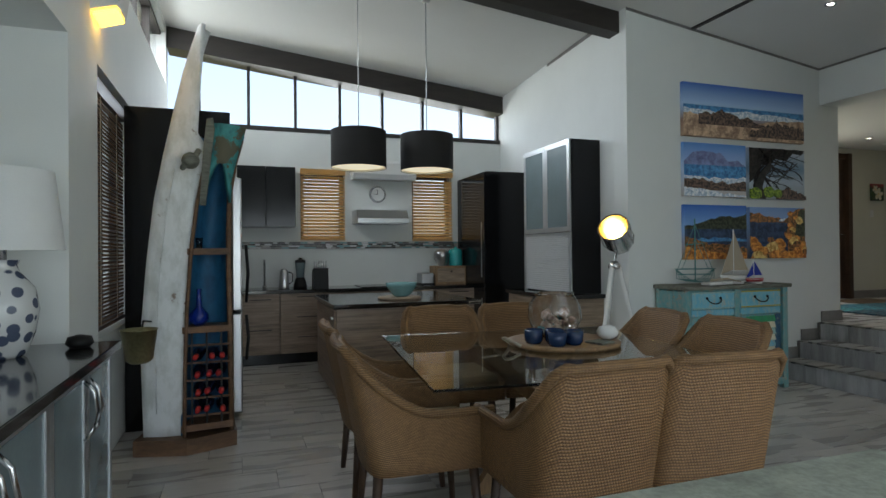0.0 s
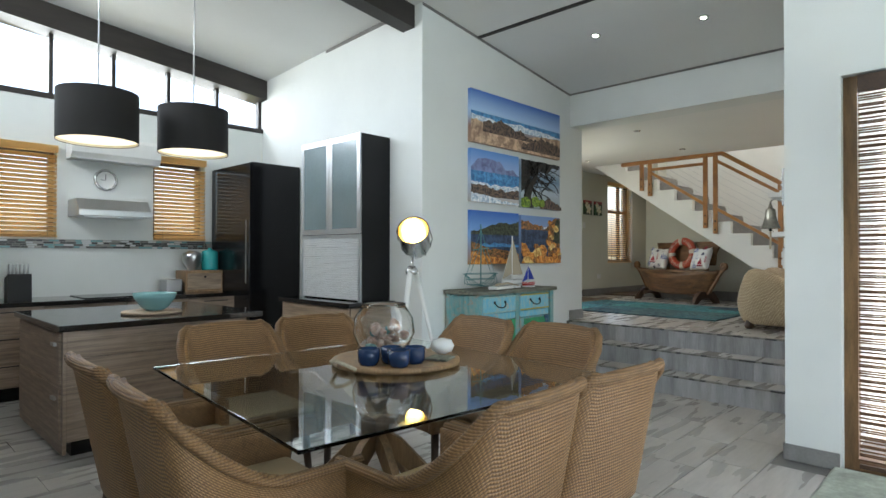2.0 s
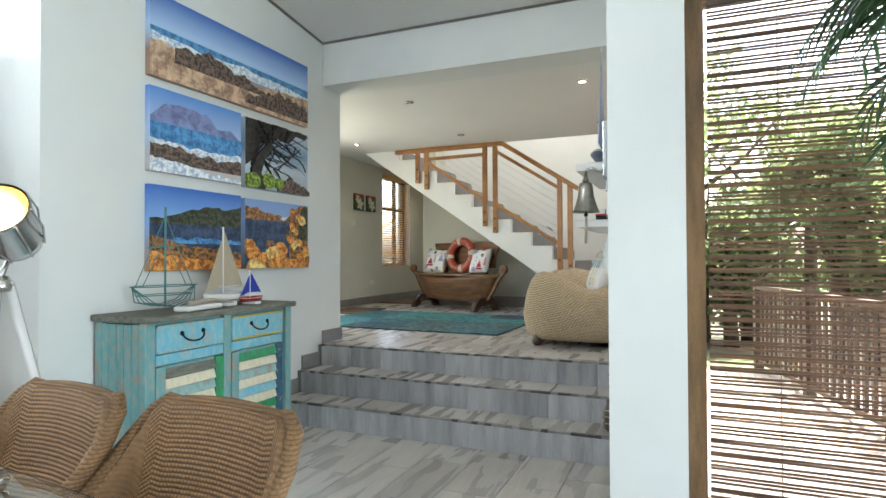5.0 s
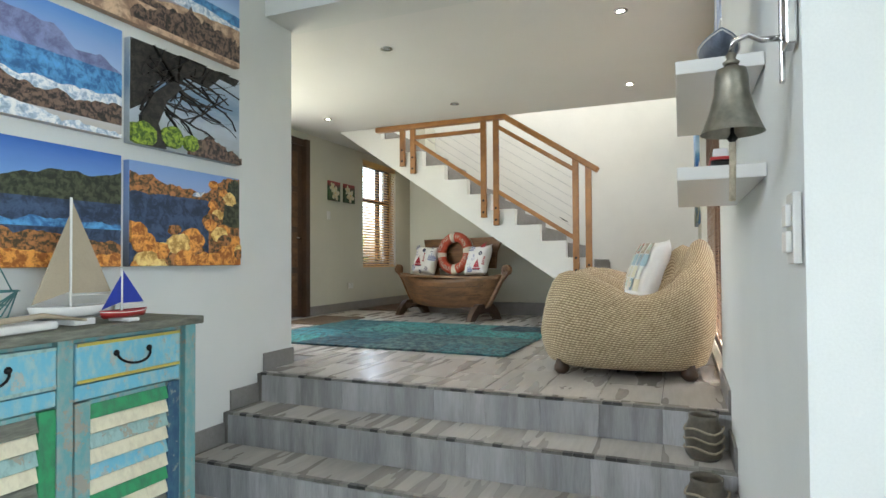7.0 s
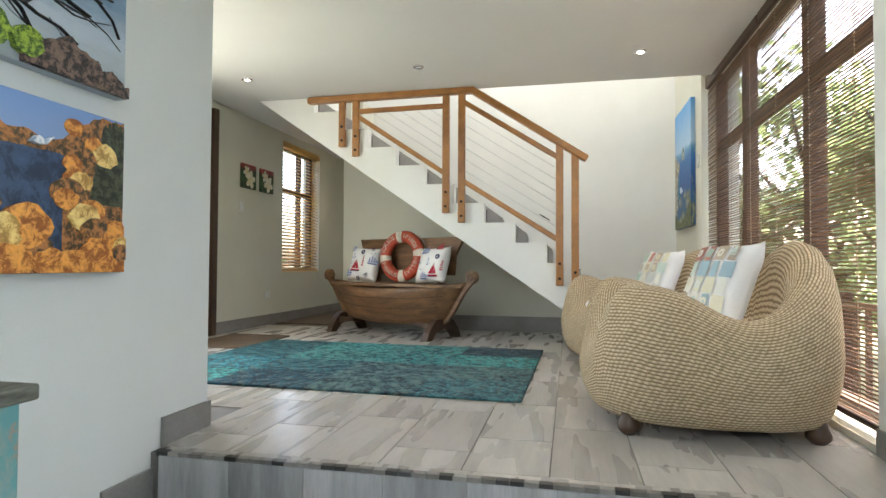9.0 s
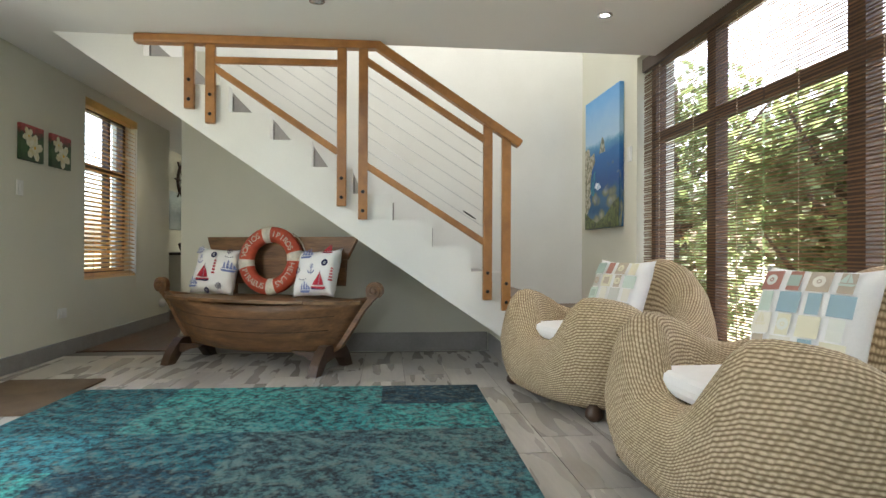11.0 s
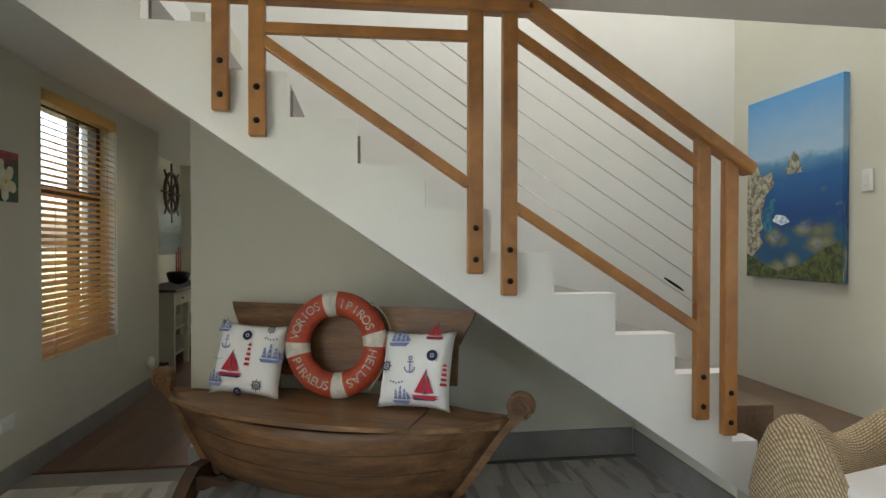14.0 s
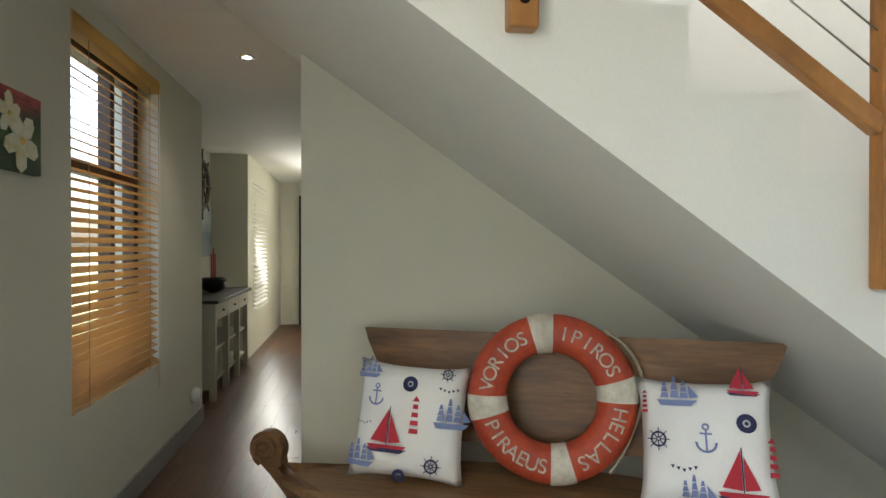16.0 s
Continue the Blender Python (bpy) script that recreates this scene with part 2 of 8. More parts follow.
def solid(name, bm, material, label, category, m=None, group=""):
    ob = new(name, mesh_of(name, bm, material))
    if m is not None:
        ob.matrix_basis = m
    return tagged(ob, label, category, group)


# ---------- the house ----------
UP = 0.52          # upper floor level
CEIL = 2.82        # ceiling of the upper room
WB = 8.25          # kitchen back wall
WL = -0.25         # left wall
ART = 5.10         # wall with the canvases
EAST = 4.50        # wall of the garden doors
BELL = 2.44        # wall with the bell and shelves, and the garden windows
UW = 6.97          # far wall of the upper room, with the front door


def roof_z(x):
    return 3.50 - (0.11 if x < 3.9 else 0.135) * (x - 3.9)


# lower floor and its slab, upper floor and its slab
floor = structure("floor", bm_boxes((-0.95, 6.45, -2.7, 8.45, -0.2, -0.006)), M["grout"], "grey wood-look tiled floor of the dining room and kitchen")
floor_upper = structure("floor_upper", bm_boxes((6.23, 14.2, 2.2, 7.2, -0.2, UP - 0.006)), M["grout"], "grey wood-look tiled floor of the raised hall")
steps = structure("steps_1", bm_boxes((5.65, 6.23, BELL, ART, 0, UP * 2 / 3 - 0.006 - UP / 3), (5.94, 6.23, BELL, ART, 0, UP * 2 / 3 - 0.006)), M["grout"], "three grey tiled steps with mosaic nosings")

# ceilings
structure("ceiling", bm_prism([(-0.95, roof_z(-0.95)), (3.9, 3.5), (6.45, roof_z(6.45)), (6.45, roof_z(6.45) + 0.25), (3.9, 3.75), (-0.95, roof_z(-0.95) + 0.25)], -2.7, WB + 0.7, "y"), M["ceiling"], "white sloping ceiling")
structure("ceiling_upper", merge(bm_boxes((6.6, 9.48, 2.2, 7.2, CEIL, 3.1)), bm_boxes((9.48, 14.2, 6.07, 7.2, CEIL, 3.1)), bm_boxes((11.1, 14.2, 2.2, 6.07, CEIL, 3.1))), M["ceiling"], "flat cream ceiling of the raised hall")
structure("ceiling_stairwell", bm_boxes((9.3, 11.2, 2.2, 7.2, 5.4, 5.5)), M["ceiling"], "white ceiling high over the stairs")

# walls
structure("wall_niche_back", bm_boxes((-0.95, -0.75, -2.7, 4.0, 0, roof_z(-0.95))), M["wall"], "pale painted wall behind the sideboard")
structure("wall_niche_soffit", bm_boxes((-0.75, WL, -2.7, 4.0, 2.38, roof_z(-0.3))), M["wall"], "pale painted bulkhead above the sideboard")
CL0, CL1 = 3.26, 3.86
structure("wall_west", merge(bm_boxes((-0.95, WL, 4.0, 4.62, 0, CL0), (-0.45, WL, 4.62, 5.75, 0, 0.78), (-0.45, WL, 4.62, 5.75, 2.42, CL0), (-0.45, WL, 5.75, WB, 0, CL0)),
                             bm_boxes((-0.95, WL, 4.0, 4.1, CL0, 4.0), (-0.45, WL, 4.1, WB, CL1, 4.05), (-0.45, WL, WB - 0.2, WB, CL0, CL1))), M["wall"], "pale painted side wall with a window and high glazing")
WIN_K = [(1.28, 1.84, 1.47, 2.33), (2.76, 3.33, 1.46, 2.35)]
C0 = 2.86
kb = [(-0.45, 4.3, WB, WB + 0.2, 0, 1.46), (-0.45, 4.3, WB, WB + 0.2, 2.34, C0)]
xs = [-0.45, 1.28, 1.84, 2.76, 3.33, 4.3]
for a, b in ((xs[0], xs[1]), (xs[2], xs[3]), (xs[4], xs[5])):
    kb.append((a, b, WB, WB + 0.2, 1.46, 2.34))
structure("wall_kitchen", bm_boxes(*kb), M["wall"], "pale painted kitchen wall with two windows")
structure("wall_kitchen_side", merge(bm_prism([(3.88, ART + 0.2), (4.10, WB + 0.2), (4.4, WB + 0.2), (4.18, ART + 0.2)], 0, 3.6, "z")), M["wall"], "pale painted wall beside the tall cupboards")
structure("wall_canvases", bm_boxes((3.88, 6.57, ART, ART + 0.2, 0, 3.6)), M["wall"], "pale painted wall hung with canvas prints")
structure("wall_header", bm_boxes((6.30, 6.62, BELL, ART, CEIL - 0.03, 3.4)), M["wall"], "pale painted header over the steps")
structure("wall_pier", bm_boxes((EAST, 6.80, BELL - 0.3, BELL, 0, 3.6)), M["wall"], "pale painted wall with shelves and a bell")
structure("wall_garden", bm_boxes((EAST, EAST + 0.25, -2.7, BELL - 0.3, 2.36, 3.7), (EAST, EAST + 0.25, -2.7, -2.1, 0, 2.36)), M["wall"], "pale painted wall over the garden doors")
# unseen wall; its opening is added to go with the rear fill lamp
structure("wall_rear", bm_boxes((-0.95, 0.0, -2.9, -2.7, 0, 4.0), (3.9, 4.75, -2.9, -2.7, 0, 4.0), (0.0, 3.9, -2.9, -2.7, 2.4, 4.0)), M["wall"], "pale painted rear wall")
structure("wall_garden_upper", bm_boxes((6.80, 9.72, BELL - 0.3, BELL, CEIL + 0.06, 3.1), (9.72, 11.1, BELL - 0.3, BELL, 0, 5.5), (6.80, 9.72, BELL - 0.3, BELL, 0, UP + 0.03)), M["wall_upper"], "sage white wall beside the garden windows")
WX0, WX1, WZ0, WZ1 = 10.74, 11.79, 1.12, 2.72
structure("wall_front", bm_boxes((6.4, 6.75, UW, UW + 0.25, 0, 3.1), (8.35, 8.42, UW, UW + 0.25, 0, 3.1), (6.75, 8.35, UW, UW + 0.25, 2.78, 3.1), (6.75, 8.35, UW, UW + 0.25, 0, 0.7), (8.42, 9.40, UW, UW + 0.25, 2.74, 3.1), (9.40, WX0, UW, UW + 0.25, 0, 3.1), (WX0, WX1, UW, UW + 0.25, 0, WZ0), (WX0, WX1, UW, UW + 0.25, WZ1, 3.1), (WX1, 12.7, UW, UW + 0.25, 0, 3.1)), M["wall_upper"], "sage grey painted wall with the front door and a window")
structure("wall_hall_west", bm_boxes((6.42, 6.57, ART + 0.2, UW, 0, 3.1)), M["wall_upper"], "sage grey wall of the raised hall")
structure("wall_under_stairs", bm_prism([(3.3, 0.3), (6.07, 0.3), (6.07, 2.53), (3.57, 0.83), (3.3, 0.83)], 10.47, 10.6, "x"), M["wall_upper"], "sage grey painted wall below the stairs")
structure("wall_stair_side", bm_boxes((10.97, 11.1, BELL, 6.07, 0, 5.5), (10.97, 11.1, 6.07, 7.0, CEIL, 5.5)), M["white"], "white painted wall beside the stairs")
structure("wall_stairwell", bm_boxes((9.3, 9.48, 2.2, 7.2, 3.1, 5.5), (9.48, 11.1, 7.0, 7.2, 3.1, 5.5)), M["white"], "white wall of the stairwell")
structure("wall_corridor_side", bm_boxes((10.6, 14.2, 5.9, 6.07, 0, 3.1), (10.47, 10.6, 5.99, 6.069, 2.535, 3.1)), M["wall_upper"], "sage grey corridor wall")

# dark beams under the ceiling
structure("beam", bm_prism([(-0.25, roof_z(-0.25) - 0.2), (3.92, roof_z(3.92) - 0.2), (3.92, roof_z(3.92)), (-0.25, roof_z(-0.25))], ART + 0.1, ART + 0.26, "y"), M["dark_wood"], "dark stained timber beam under the ceiling")
structure("beam_kitchen", bm_prism([(-0.25, roof_z(-0.25) - 0.24), (4.09, roof_z(4.09) - 0.24), (4.09, roof_z(4.09)), (-0.25, roof_z(-0.25))], WB - 0.12, WB + 0.2, "y"), M["dark_wood"], "dark stained timber wall plate over the high windows")
structure("trim_ceiling_slot", bm_boxes((4.62, 4.66, -2.7, ART, roof_z(4.64) - 0.012, roof_z(4.64) + 0.05)), M["dark_wood"], "dark joint in the ceiling")

structure("trim_wall_joint", bm_prism([(3.88, roof_z(3.9) - 0.022), (6.30, roof_z(6.30) - 0.022), (6.30, roof_z(6.30) + 0.01), (3.88, roof_z(3.9) + 0.01)], ART - 0.006, ART, "y"), M["grout"], "dark shadow joint between wall and ceiling")
structure("trim_header_joint", bm_boxes((6.294, 6.30, BELL, ART - 0.006, roof_z(6.3) - 0.02, roof_z(6.3) + 0.01)), M["grout"], "dark shadow joint over the header")
structure("trim_side_joint", bm_prism([(3.872, ART + 0.2), (4.085, WB - 0.13), (4.095, WB - 0.13), (3.882, ART + 0.2)], 3.458, 3.50, "z"), M["grout"], "dark shadow joint over the side wall")

# ---------- more materials ----------
def wave_mix(nt, co, direction, scale, distort):
    w = nt.nodes.new("ShaderNodeTexWave")
    w.bands_direction = direction
    w.inputs["Scale"].default_value, w.inputs["Distortion"].default_value, w.inputs["Detail"].default_value = scale, distort, 2.0
    w.inputs["Detail Scale"].default_value = 9.0
    nt.links.new(co, w.inputs["Vector"])
    return w.outputs[1]


def woven(name, light, dark, rows, cols, strength=0.9, rough=0.75, distort=1.5):
    """Woven strands: rows along z crossed by uprights, with broad tone."""
    m, nt, p = nodes_of(name)
    co = nt.nodes.new("ShaderNodeTexCoord").outputs["Object"]
    a = wave_mix(nt, co, "Z", rows, distort)
    bx_, by_ = wave_mix(nt, co, "X", cols, distort), wave_mix(nt, co, "Y", cols, distort)
    av = nt.nodes.new("ShaderNodeMath")
    av.operation = "ADD"
    nt.links.new(bx_, av.inputs[0])
    nt.links.new(by_, av.inputs[1])
    b = av.outputs[0]
    mx = nt.nodes.new("ShaderNodeMath")
    mx.operation = "MULTIPLY"
    nt.links.new(a, mx.inputs[0])
    nt.links.new(b, mx.inputs[1])
    sm = nt.nodes.new("ShaderNodeMath")
    sm.operation = "MULTIPLY_ADD"
    nt.links.new(a, sm.inputs[0])
    sm.inputs[1].default_value = 0.3
    nt.links.new(mx.outputs[0], sm.inputs[2])
    big = add(nt, "ShaderNodeTexNoise", Scale=7.0, Detail=5.0, Roughness=0.65)
    nt.links.new(co, big.inputs["Vector"])
    # gaps between strands take the dark tone, a painted shade that follows the relief
    r = ramp(nt, [(0.0, dark), (0.7, light)])
    nt.links.new(sm.outputs[0], r.inputs[0])
    t = ramp(nt, [(0.3, (0.5, 0.5, 0.48)), (0.7, (1.0, 1.0, 1.0))])
    nt.links.new(big.outputs[0], t.inputs[0])
    mix = nt.nodes.new("ShaderNodeMix")
    mix.data_type, mix.blend_type = "RGBA", "MULTIPLY"
    mix.inputs[0].default_value = 0.8
    nt.links.new(r.outputs[0], mix.inputs[6])
    nt.links.new(t.outputs[0], mix.inputs[7])
    nt.links.new(mix.outputs[2], p.inputs["Base Color"])
    p.inputs["Roughness"].default_value = rough
    bp = add(nt, "ShaderNodeBump", Strength=strength, Distance=0.012)
    nt.links.new(sm.outputs[0], bp.inputs["Height"])
    nt.links.new(bp.outputs[0], p.inputs["Normal"])
    return m


def math_node(nt, op, a, b=None, c=None):
    n = nt.nodes.new("ShaderNodeMath")
    n.operation = op
    for k, v in enumerate((a, b, c)):
        if v is None:
            continue
        if isinstance(v, (int, float)):
            n.inputs[k].default_value = v
        else:
            nt.links.new(v, n.inputs[k])
    return n.outputs[0]


def weave(name, light, dark, rows, strands, strength=0.8, rough=0.75, wander=0.012, stretch=0.35):
    """Rows of twisted strands, each row stepped against the next, laid out in metres by the sheet's UVs."""
    m, nt, p = nodes_of(name)
    tc = nt.nodes.new("ShaderNodeTexCoord")
    sep = nt.nodes.new("ShaderNodeSeparateXYZ")
    nt.links.new(tc.outputs["UV"], sep.inputs[0])
    slow = add(nt, "ShaderNodeTexNoise", Scale=5.0, Detail=3.0)
    quick = add(nt, "ShaderNodeTexNoise", Scale=60.0, Detail=4.0, Roughness=0.7)
    tone = add(nt, "ShaderNodeTexNoise", Scale=26.0, Detail=8.0, Roughness=0.75)
    for n in (slow, quick, tone):
        nt.links.new(tc.outputs["Object"], n.inputs["Vector"])
    v = math_node(nt, "MULTIPLY_ADD", slow.outputs[0], wander * 2, sep.outputs["Y"])
    v = math_node(nt, "MULTIPLY_ADD", quick.outputs[0], wander * 0.35, v)
    v = math_node(nt, "MULTIPLY", v, rows)
    row, across = math_node(nt, "FLOOR", v), math_node(nt, "FRACT", v)
    u = math_node(nt, "MULTIPLY_ADD", slow.outputs[0], wander * 3, sep.outputs["X"])
    turn = math_node(nt, "MULTIPLY_ADD", row, 2.2, math_node(nt, "MULTIPLY", u, strands * 2 * math.pi))
    turn = math_node(nt, "MULTIPLY_ADD", across, stretch * 6.0, turn)
    knot = math_node(nt, "MULTIPLY_ADD", math_node(nt, "SINE", turn), 0.5, 0.5)
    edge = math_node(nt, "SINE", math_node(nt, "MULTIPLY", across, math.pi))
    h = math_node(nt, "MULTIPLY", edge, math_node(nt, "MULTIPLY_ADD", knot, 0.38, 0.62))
    # shade in the gaps is put into the colour: it darkens where strands dip
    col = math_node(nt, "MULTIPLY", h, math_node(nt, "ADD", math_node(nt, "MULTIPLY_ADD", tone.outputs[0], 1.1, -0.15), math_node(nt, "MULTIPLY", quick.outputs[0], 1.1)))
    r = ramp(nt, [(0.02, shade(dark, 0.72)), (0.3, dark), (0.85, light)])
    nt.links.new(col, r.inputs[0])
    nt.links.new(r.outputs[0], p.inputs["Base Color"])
    p.inputs["Roughness"].default_value = rough
    bp = add(nt, "ShaderNodeBump", Strength=strength, Distance=0.012)
    nt.links.new(math_node(nt, "MULTIPLY_ADD", quick.outputs[0], 0.7, h), bp.inputs["Height"])
    nt.links.new(bp.outputs[0], p.inputs["Normal"])
    return m


def peeling(name, paint, under, stain, bare=0.62, scale=3.0, rough=0.65):
    """Old boat paint: broad stains, flakes down to the timber, fine cracks."""
    m, nt, p = nodes_of(name)
    co = nt.nodes.new("ShaderNodeTexCoord").outputs["Object"]
    big = add(nt, "ShaderNodeTexNoise", Scale=scale, Detail=8.0, Roughness=0.72)
    mid = add(nt, "ShaderNodeTexNoise", Scale=scale * 2.3, Detail=6.0, Roughness=0.65)
    fine = add(nt, "ShaderNodeTexNoise", Scale=90.0, Detail=4.0)
    mp = nt.nodes.new("ShaderNodeMapping")
    mp.inputs["Scale"].default_value, mp.inputs["Location"].default_value = (1.6, 1.6, 0.8), (3.1, 0.4, 1.7)
    nt.links.new(co, mp.inputs[0])
    for n in (big, fine):
        nt.links.new(co, n.inputs["Vector"])
    nt.links.new(mp.outputs[0], mid.inputs["Vector"])
    tone = ramp(nt, [(0.36, stain), (0.56, paint)])
    nt.links.new(mid.outputs[0], tone.inputs[0])
    flake = ramp(nt, [(bare, (0, 0, 0)), (bare + 0.025, (1, 1, 1))])
    nt.links.new(big.outputs[0], flake.inputs[0])
    mix = nt.nodes.new("ShaderNodeMix")
    mix.data_type = "RGBA"
    mix.inputs[7].default_value = (*under, 1)
    nt.links.new(flake.outputs[0], mix.inputs[0])
    nt.links.new(tone.outputs[0], mix.inputs[6])
    nt.links.new(mix.outputs[2], p.inputs["Base Color"])
    p.inputs["Roughness"].default_value = rough
    b = add(nt, "ShaderNodeBump", Strength=0.35, Distance=0.01)
    nt.links.new(math_node(nt, "MULTIPLY_ADD", fine.outputs[0], 0.4, math_node(nt, "SUBTRACT", 1.0, flake.outputs[0])), b.inputs["Height"])
    nt.links.new(b.outputs[0], p.inputs["Normal"])
    return m


def canvas_print(name, bands, wobble=0.25, scale=3.0, spots=None, spot_scale=4.0, spot_low=0.56):
    """A landscape print: bands of colour up the sheet, broken by noise; spots: a second colour in patches low down."""
    m, nt, p = nodes_of(name)
    g = nt.nodes.new("ShaderNodeTexCoord").outputs["Generated"]
    sep = nt.nodes.new("ShaderNodeSeparateXYZ")
    nt.links.new(g, sep.inputs[0])
    mp = nt.nodes.new("ShaderNodeMapping")
    mp.inputs["Scale"].default_value = (1.6, 1, 3.5)
    nt.links.new(g, mp.inputs[0])
    n = add(nt, "ShaderNodeTexNoise", Scale=scale, Detail=6.0, Roughness=0.62)
    nt.links.new(mp.outputs[0], n.inputs["Vector"])
    ma = nt.nodes.new("ShaderNodeMath")
    ma.operation = "MULTIPLY_ADD"
    nt.links.new(n.outputs[0], ma.inputs[0])
    ma.inputs[1].default_value = wobble
    nt.links.new(sep.outputs["Z"], ma.inputs[2])
    sb = nt.nodes.new("ShaderNodeMath")
    sb.operation = "SUBTRACT"
    nt.links.new(ma.outputs[0], sb.inputs[0])
    sb.inputs[1].default_value = wobble / 2
    r = ramp(nt, bands)
    nt.links.new(sb.outputs[0], r.inputs[0])
    out = r.outputs[0]
    if spots:
        v = add(nt, "ShaderNodeTexVoronoi", Scale=spot_scale)
        nt.links.new(mp.outputs[0], v.inputs["Vector"])
        n2 = add(nt, "ShaderNodeTexNoise", Scale=spot_scale * 1.2, Detail=5.0)
        nt.links.new(mp.outputs[0], n2.inputs["Vector"])
        lo = nt.nodes.new("ShaderNodeMapRange")
        lo.inputs[1].default_value, lo.inputs[2].default_value = spot_low + 0.08, spot_low - 0.08
        add2 = nt.nodes.new("ShaderNodeMath")
        add2.operation = "MULTIPLY_ADD"
        nt.links.new(n2.outputs[0], add2.inputs[0])
        add2.inputs[1].default_value = 0.9
        nt.links.new(sep.outputs["Z"], add2.inputs[2])
        s3 = nt.nodes.new("ShaderNodeMath")
        s3.operation = "SUBTRACT"
        nt.links.new(add2.outputs[0], s3.inputs[0])
        s3.inputs[1].default_value = 0.45
        nt.links.new(s3.outputs[0], lo.inputs[0])
        rs = ramp(nt, spots)
        nt.links.new(v.outputs[0], rs.inputs[0])
        mix = nt.nodes.new("ShaderNodeMix")
        mix.data_type = "RGBA"
        nt.links.new(lo.outputs[0], mix.inputs[0])
        nt.links.new(out, mix.inputs[6])
        nt.links.new(rs.outputs[0], mix.inputs[7])
        out = mix.outputs[2]
    nt.links.new(out, p.inputs["Base Color"])
    p.inputs["Roughness"].default_value = 0.55
    return m


M["rattan"] = woven("honey_rattan_weave", (0.27, 0.145, 0.055), (0.13, 0.066, 0.025), 34, 26, 0.35, 0.6, 0.5)
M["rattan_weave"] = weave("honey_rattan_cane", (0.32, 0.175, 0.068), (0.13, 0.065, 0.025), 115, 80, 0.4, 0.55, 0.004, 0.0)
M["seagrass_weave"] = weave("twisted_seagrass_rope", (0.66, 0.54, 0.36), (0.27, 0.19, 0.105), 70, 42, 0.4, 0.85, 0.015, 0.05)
M["gloss_black"] = mat("gloss_black_lacquer", (0.008, 0.008, 0.009), 0.14, var=0.05, bump=0, coat=0.0, spec=0.3)
M["grain"] = mat("grey_brown_grained_laminate", (0.42, 0.31, 0.23), 0.45, var=0.2, scale=2.2, grain=9, bump=0.03, stretch=(0.8, 0.8, 16), c2=(0.21, 0.15, 0.11))
M["grain_light"] = mat("pale_grained_laminate", (0.42, 0.31, 0.22), 0.45, var=0.2, scale=2.2, grain=9, bump=0.03, stretch=(0.8, 0.8, 16), c2=(0.22, 0.16, 0.11))
M["granite"] = mat("black_granite_top", (0.018, 0.017, 0.017), 0.12, var=0.2, scale=30, grain=200, bump=0, coat=0.3)
M["steel"] = mat("brushed_steel", (0.52, 0.52, 0.52), 0.3, 1.0, var=0.05, grain=90, stretch=(1, 1, 0.1))
M["grey_cab"] = mat("grey_sideboard_laminate", (0.10, 0.105, 0.105), 0.4, var=0.1)
M["frost"] = mat("frosted_glass_panel", (0.17, 0.23, 0.245), 0.25, var=0.05, bump=0, coat=0.3)
M["alu"] = plain("satin_aluminium", (0.55, 0.57, 0.58), 0.35, 0.9)
M["roller"] = mat("pale_roller_shutter", (0.62, 0.63, 0.64), 0.4, var=0.04)
M["black_shade"] = mat("black_fabric_shade", (0.012, 0.011, 0.011), 0.85, var=0.1, grain=300)
M["shade_lining"] = plain("pale_shade_lining", (0.75, 0.70, 0.55), 0.6)
M["lit_diffuser"] = glow("lit_cream_diffuser", (1.0, 0.90, 0.66), 0.22)
M["lamp_white"] = mat("white_linen_shade", (0.72, 0.73, 0.72), 0.85, var=0.03, grain=250)
M["tabletop_glass"] = glass("tabletop_glass", (0.86, 0.93, 0.91))
M["bowl_glass"] = glass("clear_bowl_glass", (0.97, 0.98, 0.98))
M["blue_glass"] = plain("cobalt_glass", (0.01, 0.04, 0.35), 0.06, 0.0, Transmission_Weight=0.5)
M["navy"] = mat("navy_ceramic", (0.012, 0.035, 0.10), 0.25, var=0.1)
M["mid_wood"] = mat("warm_oiled_wood", (0.36, 0.22, 0.11), 0.45, var=0.2, scale=2, grain=14, stretch=(7, 7, 1))
M["leg_wood"] = mat("dark_turned_leg", (0.075, 0.040, 0.022), 0.45, var=0.2, stretch=(8, 8, 1))
M["boat_white"] = peeling("weathered_white_boat_paint", (0.74, 0.76, 0.76), (0.22, 0.16, 0.12), (0.56, 0.58, 0.56), 0.60, 2.8)
M["boat_blue"] = peeling("weathered_blue_boat_paint", (0.015, 0.12, 0.24), (0.10, 0.09, 0.07), (0.012, 0.08, 0.17), 0.68, 4.0)
M["boat_teal"] = peeling("weathered_teal_boat_paint", (0.05, 0.27, 0.26), (0.10, 0.09, 0.055), (0.03, 0.16, 0.17), 0.52, 7.0)
M["old_wood"] = mat("rough_brown_wood", (0.19, 0.10, 0.05), 0.65, var=0.25, scale=4, grain=20, bump=0.3, stretch=(1, 1, 4))
M["chest_teal"] = peeling("worn_teal_paint", (0.14, 0.35, 0.36), (0.32, 0.31, 0.25), (0.27, 0.36, 0.33), 0.55, 9.0)
M["chest_blue"] = peeling("worn_sky_blue_paint", (0.16, 0.47, 0.60), (0.40, 0.44, 0.41), (0.33, 0.51, 0.52), 0.56, 9.0)
M["chest_aqua"] = peeling("worn_grey_aqua_paint", (0.33, 0.50, 0.48), (0.36, 0.34, 0.27), (0.24, 0.36, 0.34), 0.58, 10.0)
